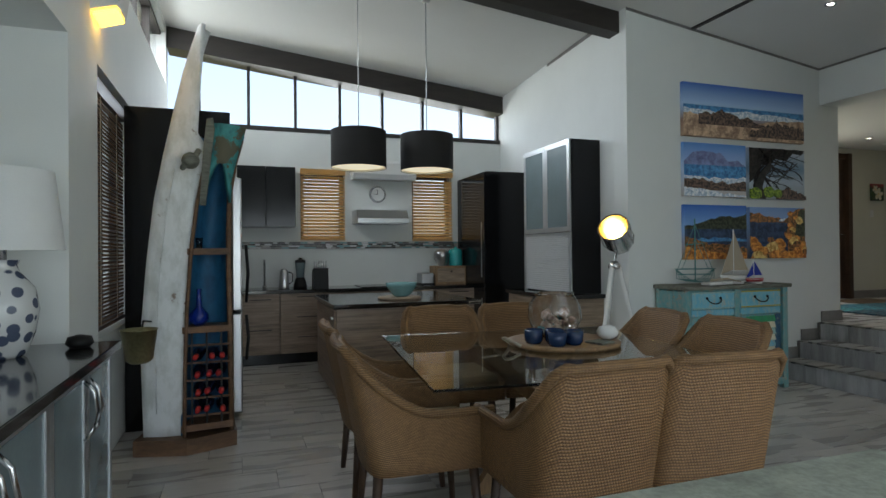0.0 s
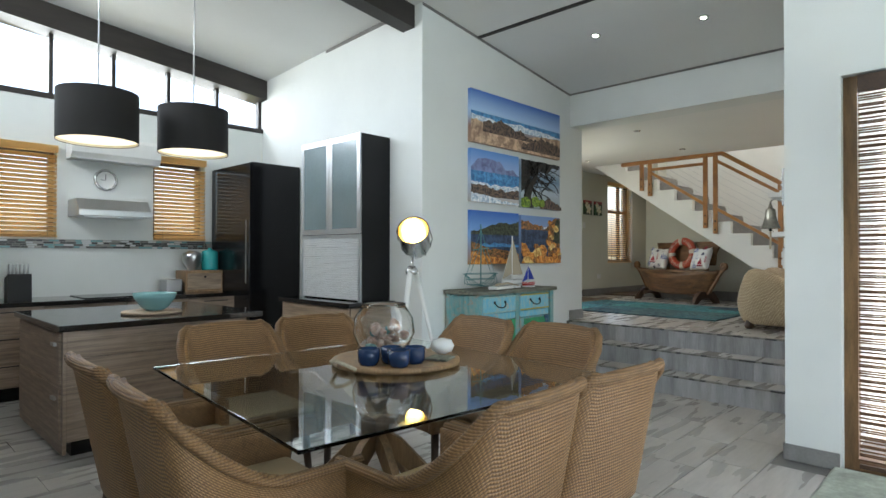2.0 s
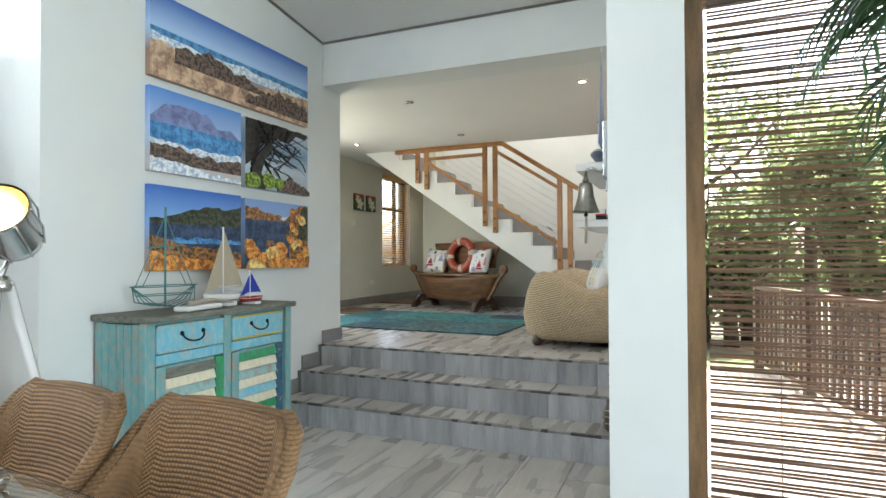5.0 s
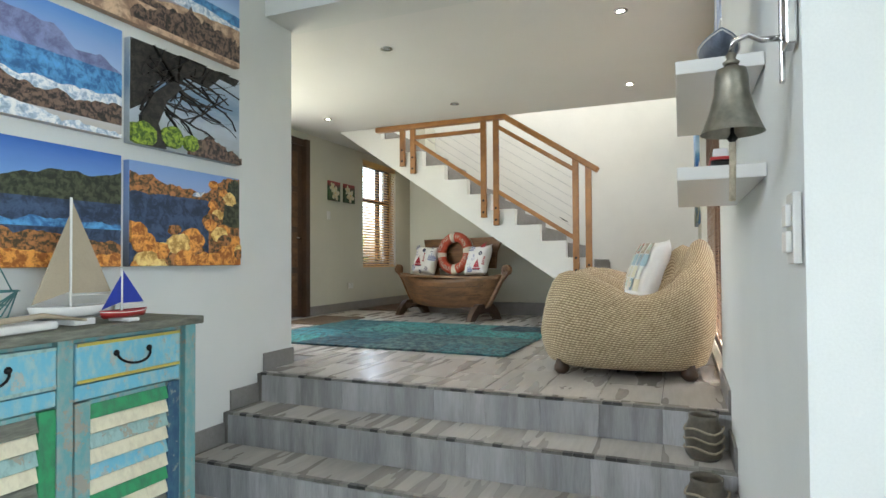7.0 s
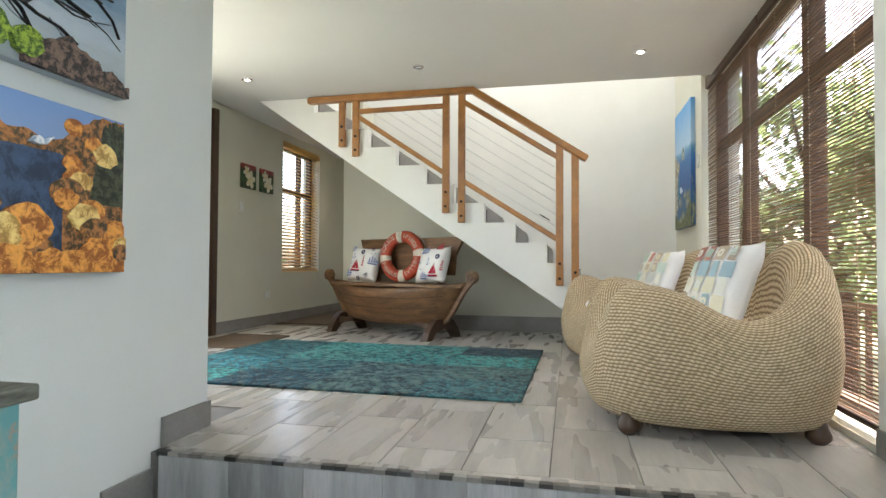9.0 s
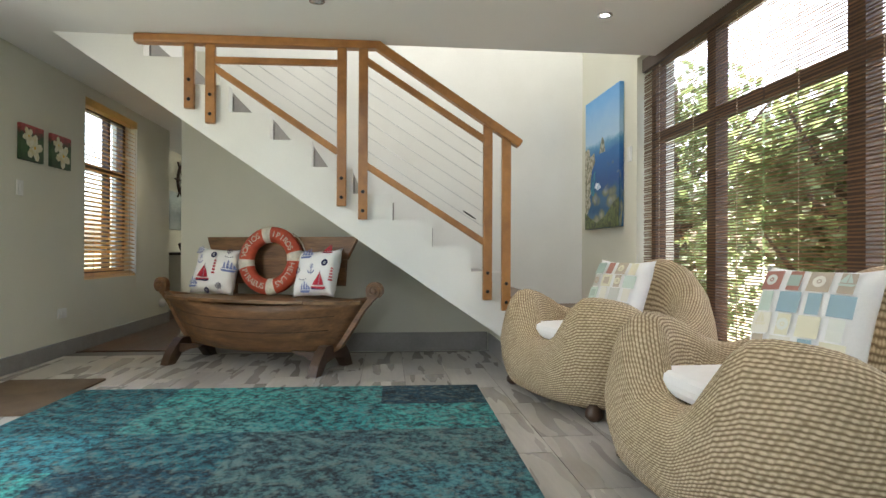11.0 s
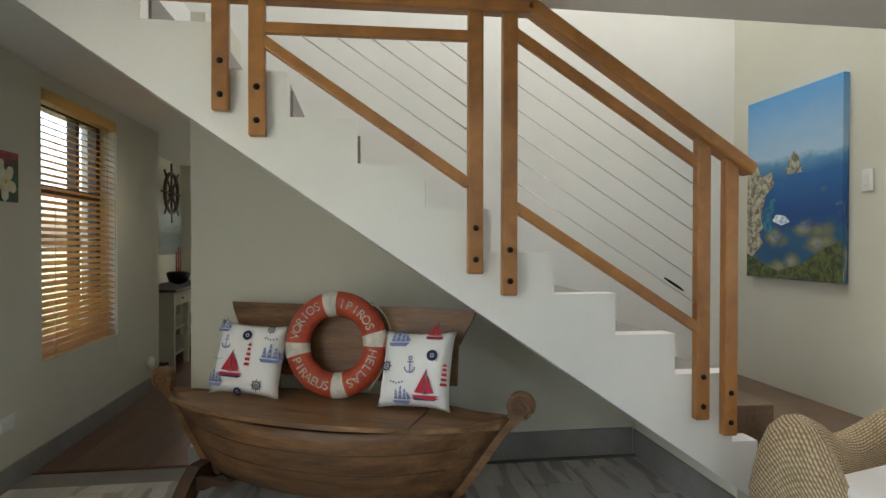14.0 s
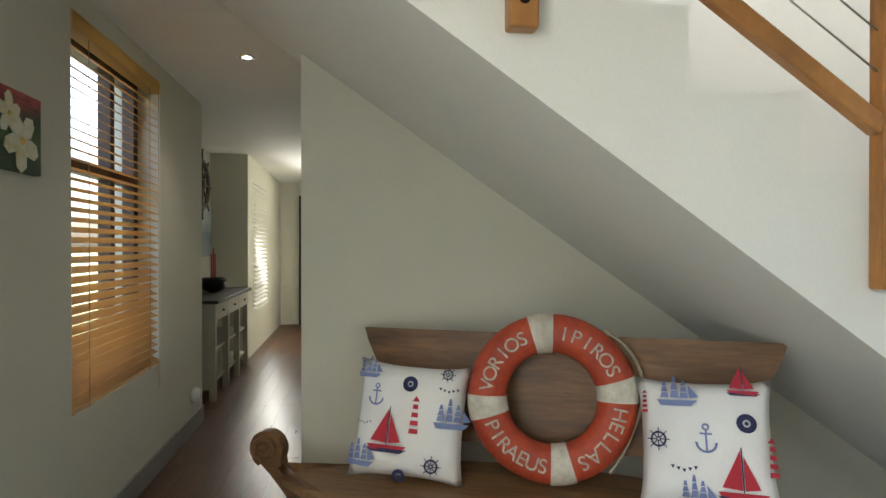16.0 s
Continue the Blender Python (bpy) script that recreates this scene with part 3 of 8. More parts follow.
M["chest_cream"] = peeling("worn_cream_paint", (0.76, 0.70, 0.52), (0.30, 0.24, 0.16), (0.66, 0.60, 0.44), 0.64, 10.0)
M["chest_green"] = peeling("worn_green_paint", (0.03, 0.30, 0.12), (0.20, 0.25, 0.17), (0.04, 0.20, 0.10), 0.64, 9.0)
M["chest_navy"] = peeling("worn_navy_paint", (0.03, 0.09, 0.17), (0.25, 0.28, 0.26), (0.05, 0.14, 0.20), 0.58, 11.0)
M["chest_ochre"] = peeling("worn_ochre_paint", (0.50, 0.42, 0.08), (0.30, 0.26, 0.14), (0.42, 0.36, 0.10), 0.64, 11.0)
M["chest_grey"] = mat("weathered_grey_board", (0.23, 0.235, 0.19), 0.75, var=0.25, scale=6, grain=22, bump=0.3, stretch=(1, 5, 5))
M["ceramic_aqua"] = plain("aqua_ceramic", (0.18, 0.36, 0.37), 0.25)
M["ceramic_white"] = plain("white_ceramic", (0.75, 0.75, 0.73), 0.25)
M["shell"] = mat("pale_sea_shells", (0.62, 0.50, 0.42), 0.45, var=0.3, scale=14, c2=(0.40, 0.22, 0.16), random_tone=0.3)
M["iron"] = plain("dark_iron", (0.02, 0.02, 0.02), 0.5, 0.8)
M["brass"] = mat("tarnished_bell_metal", (0.34, 0.32, 0.27), 0.35, 1.0, var=0.15, scale=8)
M["rope"] = mat("pale_rope", (0.55, 0.48, 0.36), 0.9, var=0.2, grain=120, bump=0.6)
M["amber"] = glow("amber_glass_lit", (1.0, 0.55, 0.05), 2.5)
M["lamp_on"] = glow("lit_lamp_bulb", (1.0, 0.74, 0.25), 5.0)
M["reflector"] = plain("warm_lamp_reflector", (0.9, 0.75, 0.4), 0.25, 0.9)
M["red"] = mat("red_paint", (0.5, 0.03, 0.03), 0.45, var=0.1)
M["blue"] = mat("royal_blue_cloth", (0.02, 0.05, 0.42), 0.7, var=0.1)
M["sail"] = mat("tan_sail_cloth", (0.45, 0.38, 0.28), 0.85, var=0.06, grain=200)
M["green_leaf"] = mat("palm_leaf", (0.05, 0.13, 0.035), 0.45, var=0.25, scale=8, random_tone=0.3)


def cylinder(r, z0, z1, n=16, r1=None):
    return bm_lathe([(r, z0), (r if r1 is None else r1, z1)], n)


def place(x, y, z, rz=0):
    return pose(x, y, z, 0, 0, rz)


# ---------- kitchen ----------
def cabinet_run(x0, x1, yf, yb, z1, columns, group):
    """Base units with drawer fronts on a dark plinth; columns: list of (x0, x1, drawers)."""
    for a, b, n in columns:
        u = thing("base_cabinet", "grey-brown wood-grain base cabinet with drawers on a black plinth", "cabinet", place(a, yf, 0), group)
        w = b - a
        part("body", bm_boxes((0.003, w - 0.003, 0.02, yb - yf, 0.12, z1)), M["grain"], u)
        part("plinth", bm_boxes((0, w, 0.06, 0.08, 0, 0.12)), M["gloss_black"], u, "black plinth")
        h = (z1 - 0.12) / n
        for k in range(n):
            d = part("drawer_front", bm_boxes((0.004, w - 0.004, 0, 0.02, 0.124 + k * h, 0.116 + (k + 1) * h), bevel=0.002), M["grain"], u)
            if w > 0.35:
                part("handle", bm_boxes((w * 0.3, w * 0.8, -0.022, -0.012, 0.12 + (k + 0.8) * h, 0.128 + (k + 0.8) * h)), M["iron"], d, "slim dark handle")


CT = 0.86
cabinet_run(0.5, 3.4, 7.62, WB - 0.01, CT - 0.04, [(0.5, 0.98, 2), (0.98, 1.62, 3), (1.62, 2.3, 3), (2.3, 2.9, 3), (2.9, 3.42, 3)], "base cabinets along the kitchen wall")
solid("worktop", bm_boxes((-0.24, 3.44, 7.58, WB - 0.005, CT - 0.04, CT), bevel=0.004), M["granite"], "black polished granite worktop along the kitchen wall", "worktop")
corner = thing("corner_cabinet", "grey-brown wood-grain corner base cabinet", "cabinet", place(-0.24, 6.35, 0))
part("body", bm_boxes((0, 0.72, 0, 1.88, 0.12, CT - 0.045)), M["grain"], corner)
part("plinth", bm_boxes((0, 0.66, 0.03, 1.88, 0, 0.12)), M["gloss_black"], corner, "black plinth")

isl = thing("kitchen_island", "wood-grain kitchen island with a black granite top", "island", place(1.32, 5.66, 0))
part("body", bm_boxes((0.02, 1.22, 0.02, 1.25, 0.1, 0.80)), M["grain"], isl)
part("plinth", bm_boxes((0.06, 1.18, 0.06, 1.2, 0, 0.1)), M["gloss_black"], isl, "black plinth")
part("top", bm_boxes((-0.03, 1.33, -0.04, 1.3, 0.80, 0.84), bevel=0.004), M["granite"], isl, "black granite top")
part("end_panel", bm_boxes((0, 0.02, 0, 1.25, 0.03, 0.80)), M["grain"], isl)
for k in range(2):
    part("drawer_front", bm_boxes((-0.012, 0.0, 0.05, 1.2, 0.12 + k * 0.34, 0.44 + k * 0.34), bevel=0.002), M["grain"], isl)
    part("handle", bm_boxes((-0.03, -0.012, 0.1, 0.18, 0.36 + k * 0.34, 0.38 + k * 0.34)), M["steel"], isl, "steel handle")
for k in range(4):
    part("front_panel", bm_boxes((0.022, 1.218, 0.008, 0.02, 0.105 + k * 0.174, 0.275 + k * 0.174), bevel=0.002), M["grain"], isl)

# splash band of glass mosaic
band = structure("trim_mosaic_band", bm_boxes((0.5, 3.42, WB - 0.012, WB, 1.34, 1.43)), M["mosaic_light"], "band of small glass mosaic strips on the wall")
random.seed(4)
chip_mats = [M["mosaic_dark"], M["mosaic_light"], M["roller"], M["ceramic_aqua"], M["mosaic_dark"]]
chips = [mesh_of("mosaic_strip", bm_boxes((-w / 2, w / 2, -0.005, 0.0, -0.0085, 0.0085)), m) for w in (0.05, 0.08) for m in chip_mats]
for row in range(4):
    x = 0.51 + random.random() * 0.04
    while x < 3.38:
        me = random.choice(chips)
        w = 0.05 if chips.index(me) < 5 else 0.08
        if x + w < 3.42:
            piece("mosaic_strip", me, band, pose(x + w / 2, WB - 0.013, 1.352 + row * 0.0215))
        x += w + 0.005

# wall cabinets in gloss black
for i, (x0, x1) in enumerate(((0.52, 0.84), (0.845, 1.19))):
    u = thing("wall_cabinet", "gloss black wall cabinet above the worktop", "cabinet", place(x0, 7.9, 1.6), "gloss black wall cabinets")
    part("body", bm_boxes((0, x1 - x0, 0.02, WB - 7.9, 0, 0.73)), M["gloss_black"], u)
    d = part("door", bm_boxes((0.002, x1 - x0 - 0.002, 0, 0.018, 0.002, 0.728), bevel=0.002), M["gloss_black"], u)
    if i == 0:
        part("handle", bm_boxes((0.03, 0.042, -0.03, -0.018, 0.12, 0.42), (0.03, 0.042, -0.018, 0.0, 0.13, 0.145), (0.03, 0.042, -0.018, 0.0, 0.395, 0.41)), M["steel"], d, "steel bar handle")
u = thing("wall_cabinet", "gloss black wall cabinet beside the fridge", "cabinet", place(-0.24, 6.4, 1.6))
part("body", bm_boxes((0, 0.4, 0, 1.8, 0, 0.73)), M["gloss_black"], u)
for k in range(3):
    d = part("door", bm_boxes((0.402, 0.42, 0.003 + k * 0.6, 0.597 + k * 0.6, 0.002, 0.728), bevel=0.002), M["gloss_black"], u)
    part("handle", bm_boxes((0.437, 0.45, 0.08 + k * 0.6, 0.092 + k * 0.6, 0.12, 0.42)), M["steel"], d, "steel bar handle")

# fridge in its black housing
hs = thing("fridge_housing", "tall gloss black housing panels round the fridge", "cabinet", place(-0.24, 5.40, 0))
part("side_panel", bm_boxes((0, 0.72, 0, 0.03, 0, 2.36)), M["gloss_black"], hs)
part("side_panel", bm_boxes((0, 0.72, 0.86, 0.89, 0, 2.36)), M["gloss_black"], hs)
part("top_box", bm_boxes((0, 0.70, 0.03, 0.86, 1.92, 2.36)), M["gloss_black"], hs)
fr = thing("fridge", "tall brushed steel fridge freezer with long handles", "fridge", place(-0.2, 5.45, 0))
part("body", bm_boxes((0, 0.68, 0, 0.78, 0.03, 1.88)), M["steel"], fr)
for z0, z1, hz in ((0.05, 0.82, (0.45, 0.8)), (0.84, 1.87, (0.9, 1.35))):
    d = part("door", bm_boxes((0.685, 0.76, 0, 0.78, z0, z1), bevel=0.012), M["steel"], fr)
    part("handle", bm_tube([(0.79, 0.06, hz[0]), (0.805, 0.06, (hz[0] + hz[1]) / 2), (0.79, 0.06, hz[1])], 0.012), M["iron"], d, "dark bar handle")

# tower and the tall cupboard
tw = thing("oven_tower", "tall gloss black oven and fridge tower", "cabinet", place(3.42, 7.25, 0))
part("body", bm_boxes((0, 0.58, 0.02, 0.95, 0.08, 2.28)), M["gloss_black"], tw)
part("plinth", bm_boxes((0.04, 0.58, 0.05, 0.95, 0, 0.08)), M["gloss_black"], tw)
for z0, z1 in ((0.09, 0.86), (0.87, 2.27)):
    d = part("door", bm_boxes((-0.018, 0.0, 0.022, 0.945, z0, z1), bevel=0.002), M["gloss_black"], tw)
    part("handle", bm_boxes((-0.045, -0.035, 0.06, 0.072, max(z0 + 0.1, 0.95) if z0 > 0.5 else 0.4, min(z1 - 0.15, 1.65))), M["steel"], d, "long steel bar handle")
part("side_panel", bm_boxes((-0.0, 0.58, 0.0, 0.018, 0.0, 2.28)), M["gloss_black"], tw)

bc = thing("base_cabinet", "pale wood-grain base cabinet below the tall cupboard", "cabinet", place(3.40, 5.5, 0))
part("body", bm_boxes((0.02, 0.55, 0.02, 1.1, 0.1, 0.82)), M["grain_light"], bc)
part("plinth", bm_boxes((0.06, 0.55, 0.06, 1.08, 0, 0.1)), M["gloss_black"], bc, "black plinth")
for k in range(3):
    part("drawer_front", bm_boxes((0.0, 0.02, 0.025, 1.095, 0.105 + k * 0.24, 0.335 + k * 0.24), bevel=0.002), M["grain_light"], bc)
    part("side_board", bm_boxes((0.02, 0.55, 0.005, 0.02, 0.105 + k * 0.24, 0.335 + k * 0.24), bevel=0.002), M["grain_light"], bc)
part("top", bm_boxes((-0.03, 0.55, -0.03, 1.12, 0.82, 0.86), bevel=0.004), M["granite"], bc, "black granite top")
tc = thing("tall_cupboard", "black cupboard with frosted glass doors over a pale roller shutter", "cupboard", place(3.55, 5.55, 0.861))
part("side_panel", bm_boxes((0.02, 0.39, 0, 0.025, 0, 1.51)), M["gloss_black"], tc)
part("side_panel", bm_boxes((0.02, 0.39, 0.925, 0.95, 0, 1.51)), M["gloss_black"], tc)
part("back_box", bm_boxes((0.04, 0.39, 0.025, 0.925, 0, 1.51)), M["gloss_black"], tc)
for k in range(2):
    d = part("door", bm_boxes((0.004, 0.018, 0.05 + 0.44 * k, 0.46 + 0.44 * k, 0.66, 1.46)), M["frost"], tc, "frosted glass door")
    y0, y1 = 0.005 + 0.472 * k, 0.473 + 0.472 * k
    part("door_frame", bm_boxes((0, 0.022, y0, y0 + 0.045, 0.61, 1.51), (0, 0.022, y1 - 0.045, y1, 0.61, 1.51), (0, 0.022, y0 + 0.045, y1 - 0.045, 0.61, 0.66), (0, 0.022, y0 + 0.045, y1 - 0.045, 1.46, 1.51)), M["alu"], d, "aluminium frame")
sh = part("shutter_frame", bm_boxes((0, 0.022, 0, 0.03, 0, 0.605), (0, 0.022, 0.92, 0.95, 0, 0.605), (0, 0.022, 0.03, 0.92, 0.575, 0.605)), M["alu"], tc, "aluminium frame")
slat = mesh_of("slat", bm_boxes((0.004, 0.016, 0.03, 0.92, 0.001, 0.021), bevel=0.003), M["roller"])
for k in range(26):
    piece("slat", slat, sh, pose(0, 0, 0.01 + k * 0.0217))

# cooker hood, clock, air conditioner
hd = thing("cooker_hood", "slim brushed steel cooker hood on the wall", "hood", place(1.94, 7.85, 1.66))
part("body", bm_prism([(0.0, 0.0), (0.0, 0.06), (0.1, 0.17), (0.4, 0.17), (0.4, 0.0)], 0, 0.66, "x"), M["steel"], hd)
part("filter", bm_boxes((0.06, 0.6, 0.06, 0.34, -0.008, 0.0)), M["alu"], hd)
part("lip", bm_boxes((-0.005, 0.665, -0.015, 0.0, 0.0, 0.05), bevel=0.004), M["alu"], hd)
ac = thing("air_conditioner", "long white air conditioner high on the wall", "air conditioner", place(1.92, 8.02, 2.24))
part("body", bm_prism([(0.22, 0), (0.05, 0.0), (0.0, 0.06), (0.0, 0.2), (0.03, 0.24), (0.22, 0.24)], 0, 0.84, "x"), M["ceramic_white"], ac)
part("flap", bm_boxes((0.03, 0.81, 0.0, 0.05, -0.004, 0.004)), M["roller"], ac)
ck = thing("wall_clock", "round silver wall clock with a white face", "clock", pose(2.28, WB - 0.001, 2.06, 90, 0, 0))
part("rim", bm_lathe([(0.105, 0), (0.115, 0.015), (0.105, 0.03), (0.09, 0.03), (0.09, 0.0)], 32, False), M["chrome"], ck)
part("face", bm_lathe([(0.0005, 0.012), (0.095, 0.012)], 32, False), M["ceramic_white"], ck)
part("clock_hand", bm_boxes((-0.003, 0.003, 0, 0.06, 0.014, 0.016)), M["iron"], ck)
part("clock_hand", bm_boxes((-0.05, 0.0, -0.003, 0.003, 0.016, 0.018)), M["iron"], ck)

# things on the worktops
def kettle_like(name, label, cat, x, y, z, prof, material, extra=None):
    k = thing(name, label, cat, place(x, y, z))
    part("body", bm_lathe(prof, 18), material, k)
    if extra:
        part(*extra, k)
    return k


kettle_like("kettle", "tall steel kettle beside the tap", "kettle", 1.05, 7.95, CT, [(0.06, 0), (0.062, 0.02), (0.05, 0.2), (0.035, 0.23), (0.01, 0.24)], M["steel"], ("handle", bm_tube([(0.05, 0, 0.2), (0.1, 0, 0.18), (0.1, 0, 0.08), (0.06, 0, 0.05)], 0.008), M["iron"]))
tp = thing("tap", "slim steel kitchen tap behind the sink", "tap", place(0.83, 8.1, CT))
part("spout", bm_tube([(0, 0, 0), (0, 0, 0.3), (0, -0.05, 0.34), (0, -0.14, 0.33)], 0.011), M["steel"], tp)
part("base", cylinder(0.025, 0, 0.03), M["steel"], tp)
bl = thing("blender", "black and glass kitchen blender", "blender", place(1.24, 7.93, CT))
part("base", bm_lathe([(0.08, 0), (0.08, 0.03), (0.055, 0.12), (0.045, 0.13)], 18), M["iron"], bl)
part("jug", bm_lathe([(0.045, 0.13), (0.06, 0.3), (0.062, 0.31)], 18), M["frost"], bl)
part("lid", bm_lathe([(0.064, 0.31), (0.06, 0.34), (0.02, 0.35), (0.02, 0.37)], 18), M["iron"], bl)
kb_ = thing("knife_block", "black knife block full of knives", "knife block", place(1.48, 7.93, CT))
part("block", bm_prism([(-0.09, 0), (0.09, 0), (0.07, 0.2), (-0.07, 0.24)], -0.09, 0.09, "x"), M["iron"], kb_)
for i in range(6):
    part("knife", bm_tube([(-0.07 + 0.028 * i, 0, 0.2), (-0.07 + 0.028 * i, -0.02, 0.33)], 0.009, 6), M["steel"], kb_)
bx = thing("bread_bin", "honey wood bread bin with a hinged front", "bread bin", place(2.98, 7.9, CT))
part("box", bm_boxes((0, 0.42, 0, 0.28, 0, 0.24), bevel=0.006), M["mid_wood"], bx)
part("flap", bm_boxes((0.02, 0.40, -0.008, 0.0, 0.03, 0.21), bevel=0.003), M["grain_light"], bx)
part("knob", bm_lathe([(0.006, 0), (0.014, 0.012), (0.004, 0.02)], 12), M["iron"], bx, m=pose(0.21, -0.008, 0.17, 90))
kettle_like("canister", "turquoise ceramic canister on the bread bin", "canister", 3.30, 8.02, CT + 0.24, [(0.085, 0), (0.09, 0.03), (0.09, 0.2), (0.08, 0.22), (0.02, 0.235), (0.02, 0.255)], plain("turquoise_glaze", (0.03, 0.33, 0.33), 0.2))
kettle_like("stand_mixer_bowl", "steel mixing bowl on the bread bin", "bowl", 3.10, 8.02, CT + 0.24, [(0.05, 0), (0.05, 0.01), (0.1, 0.1), (0.105, 0.16), (0.1, 0.19), (0.04, 0.22)], M["steel"])
ts = thing("toaster", "small steel and black toaster", "toaster", place(2.78, 7.9, CT))
part("body", bm_boxes((0, 0.17, 0, 0.22, 0, 0.15), bevel=0.015), M["steel"], ts)
part("base", bm_boxes((-0.005, 0.175, -0.005, 0.225, 0, 0.02)), M["iron"], ts)
solid("hob", bm_boxes((1.95, 2.55, 7.68, 8.18, CT, CT + 0.008), bevel=0.002), M["gloss_black"], "flat black glass hob set in the worktop", "hob")
br = thing("round_board", "round pale wooden board on the island", "board", place(1.98, 6.05, 0.84))
part("disc", bm_lathe([(0.2, 0), (0.21, 0.01), (0.2, 0.022)], 32), M["grain_light"], br)
kettle_like("bowl", "pale aqua ceramic bowl on a wooden board", "bowl", 2.0, 6.05, 0.863, [(0.06, 0), (0.09, 0.02), (0.14, 0.09), (0.152, 0.13), (0.145, 0.13), (0.085, 0.03), (0.01, 0.02)], M["ceramic_aqua"])

# pendants
for x, zc in ((1.57, 0), (2.22, 0)):
    pd = thing("pendant_lamp", "black drum pendant lamp with a pale lining on a thin cord", "lamp", place(x, 5.9, 2.05), "drum pendants over the island")
    part("shade", bm_lathe([(0.25, 0), (0.25, 0.335)], 40, False), M["black_shade"], pd)
    part("lining", bm_lathe([(0.246, 0.003), (0.246, 0.33), (0.02, 0.331)], 40, False), M["shade_lining"], pd, "pale lining")
    part("diffuser", bm_lathe([(0.001, 0.02), (0.243, 0.02)], 40, False), M["lit_diffuser"], pd, "softly lit cream diffuser")
    part("cord", bm_tube([(0, 0, 0.33), (0, 0, roof_z(x) - 2.05)], 0.005, 6), M["alu"], pd)
    part("ceiling_cup", bm_lathe([(0.035, roof_z(x) - 2.09), (0.05, roof_z(x) - 2.05)], 16), M["alu"], pd)

# ---------- west side ----------
sb = thing("sideboard", "long grey sideboard with frosted doors and a dark top", "sideboard", place(-0.72, 1.0, 0))
part("carcass", bm_boxes((0, 0.64, 0, 2.96, 0.06, 0.81)), M["grey_cab"], sb)
part("plinth", bm_boxes((0, 0.6, 0.03, 2.93, 0, 0.06)), M["grey_cab"], sb)
part("top", bm_boxes((-0.02, 0.70, -0.02, 2.98, 0.81, 0.85), bevel=0.004), M["granite"], sb, "dark polished top")
for k in range(6):
    y0 = 0.01 + k * 0.49
    d = part("door", bm_boxes((0.642, 0.656, y0 + 0.04, y0 + 0.445, 0.1, 0.77)), M["frost"], sb, "grey frosted glass door")
    part("door_frame", bm_boxes((0.64, 0.662, y0, y0 + 0.04, 0.065, 0.805), (0.64, 0.662, y0 + 0.445, y0 + 0.485, 0.065, 0.805), (0.64, 0.662, y0 + 0.04, y0 + 0.445, 0.065, 0.1), (0.64, 0.662, y0 + 0.04, y0 + 0.445, 0.77, 0.805)), M["alu"], d, "aluminium frame")
    hy = y0 + (0.45 if k % 2 == 0 else 0.035)
    part("handle", bm_tube([(0.662, hy, 0.52), (0.695, hy, 0.56), (0.71, hy, 0.64), (0.695, hy, 0.72), (0.662, hy, 0.76)], 0.008), M["chrome"], d, "bowed chrome handle")
def dotted_glaze():
    """White glaze with round navy blots."""
    m, nt, p = nodes_of("dotted_ceramic")
    co = nt.nodes.new("ShaderNodeTexCoord").outputs["Object"]
    v = add(nt, "ShaderNodeTexVoronoi", Scale=16.0, Randomness=0.7)
    nt.links.new(co, v.inputs["Vector"])
    r = ramp(nt, [(0.36, (0.07, 0.09, 0.14)), (0.42, (0.62, 0.63, 0.62))])
    nt.links.new(v.outputs["Distance"], r.inputs[0])
    nt.links.new(r.outputs[0], p.inputs["Base Color"])
    p.inputs["Roughness"].default_value = 0.2
    return m


lp = thing("table_lamp", "white shaded table lamp on a spotted ceramic base", "lamp", place(-0.40, 3.62, 0.85))
part("base", bm_lathe([(0.07, 0), (0.085, 0.015), (0.115, 0.1), (0.13, 0.2), (0.115, 0.29), (0.06, 0.36), (0.05, 0.39), (0.06, 0.41)], 28), dotted_glaze(), lp, "white ceramic base with navy spots")
part("shade", bm_lathe([(0.225, 0.45), (0.185, 0.79)], 36, False), M["lamp_white"], lp, "white tapered shade")
part("neck", cylinder(0.015, 0.41, 0.65, 10), M["chrome"], lp)
ch = thing("candle_holder", "small dark pebble dish on the sideboard", "dish", place(-0.16, 3.80, 0.85))
part("dish", bm_lathe([(0.04, 0), (0.06, 0.02), (0.05, 0.05), (0.01, 0.06)], 14), M["iron"], ch)
wl = thing("wall_light", "white box wall light with a glowing amber glass", "light", pose(-0.25, 4.45, 2.66, 0, 0, 0))
part("body", bm_prism([(0, 0.02), (0.14, 0.06), (0.16, 0.2), (0, 0.24)], 0, 0.26, "y"), M["ceramic_white"], wl)
part("glass", bm_prism([(0.01, -0.004), (0.135, 0.036), (0.135, 0.05), (0.01, 0.012)], 0.03, 0.23, "y"), M["amber"], wl, "amber glass")

# boat-shaped shelf: two weathered hull halves with a blue inside, shelves and a wine rack
bs = thing("boat_shelf", "upright weathered boat hull made into a shelf and wine rack", "shelf", place(0.0, 4.85, 0))


def along(z, *keys):
    return float(np.interp(z, [k[0] for k in keys], [k[1] for k in keys]))


def hull_left(z):
    return along(z, (0.08, -0.05), (0.77, -0.06), (1.25, -0.02), (1.62, 0.02), (1.94, 0.08), (2.24, 0.14), (2.52, 0.20), (2.82, 0.29))


def hull_right(z):
    return along(z, (0.08, 0.20), (0.75, 0.21), (1.25, 0.24), (1.62, 0.285), (1.88, 0.335), (1.99, 0.34), (2.06, 0.29), (2.46, 0.305), (2.82, 0.315))


def rim_x(z):
    return along(z, (0.1, 0.485), (0.78, 0.48), (1.3, 0.47), (1.77, 0.485), (1.98, 0.535), (2.12, 0.58))


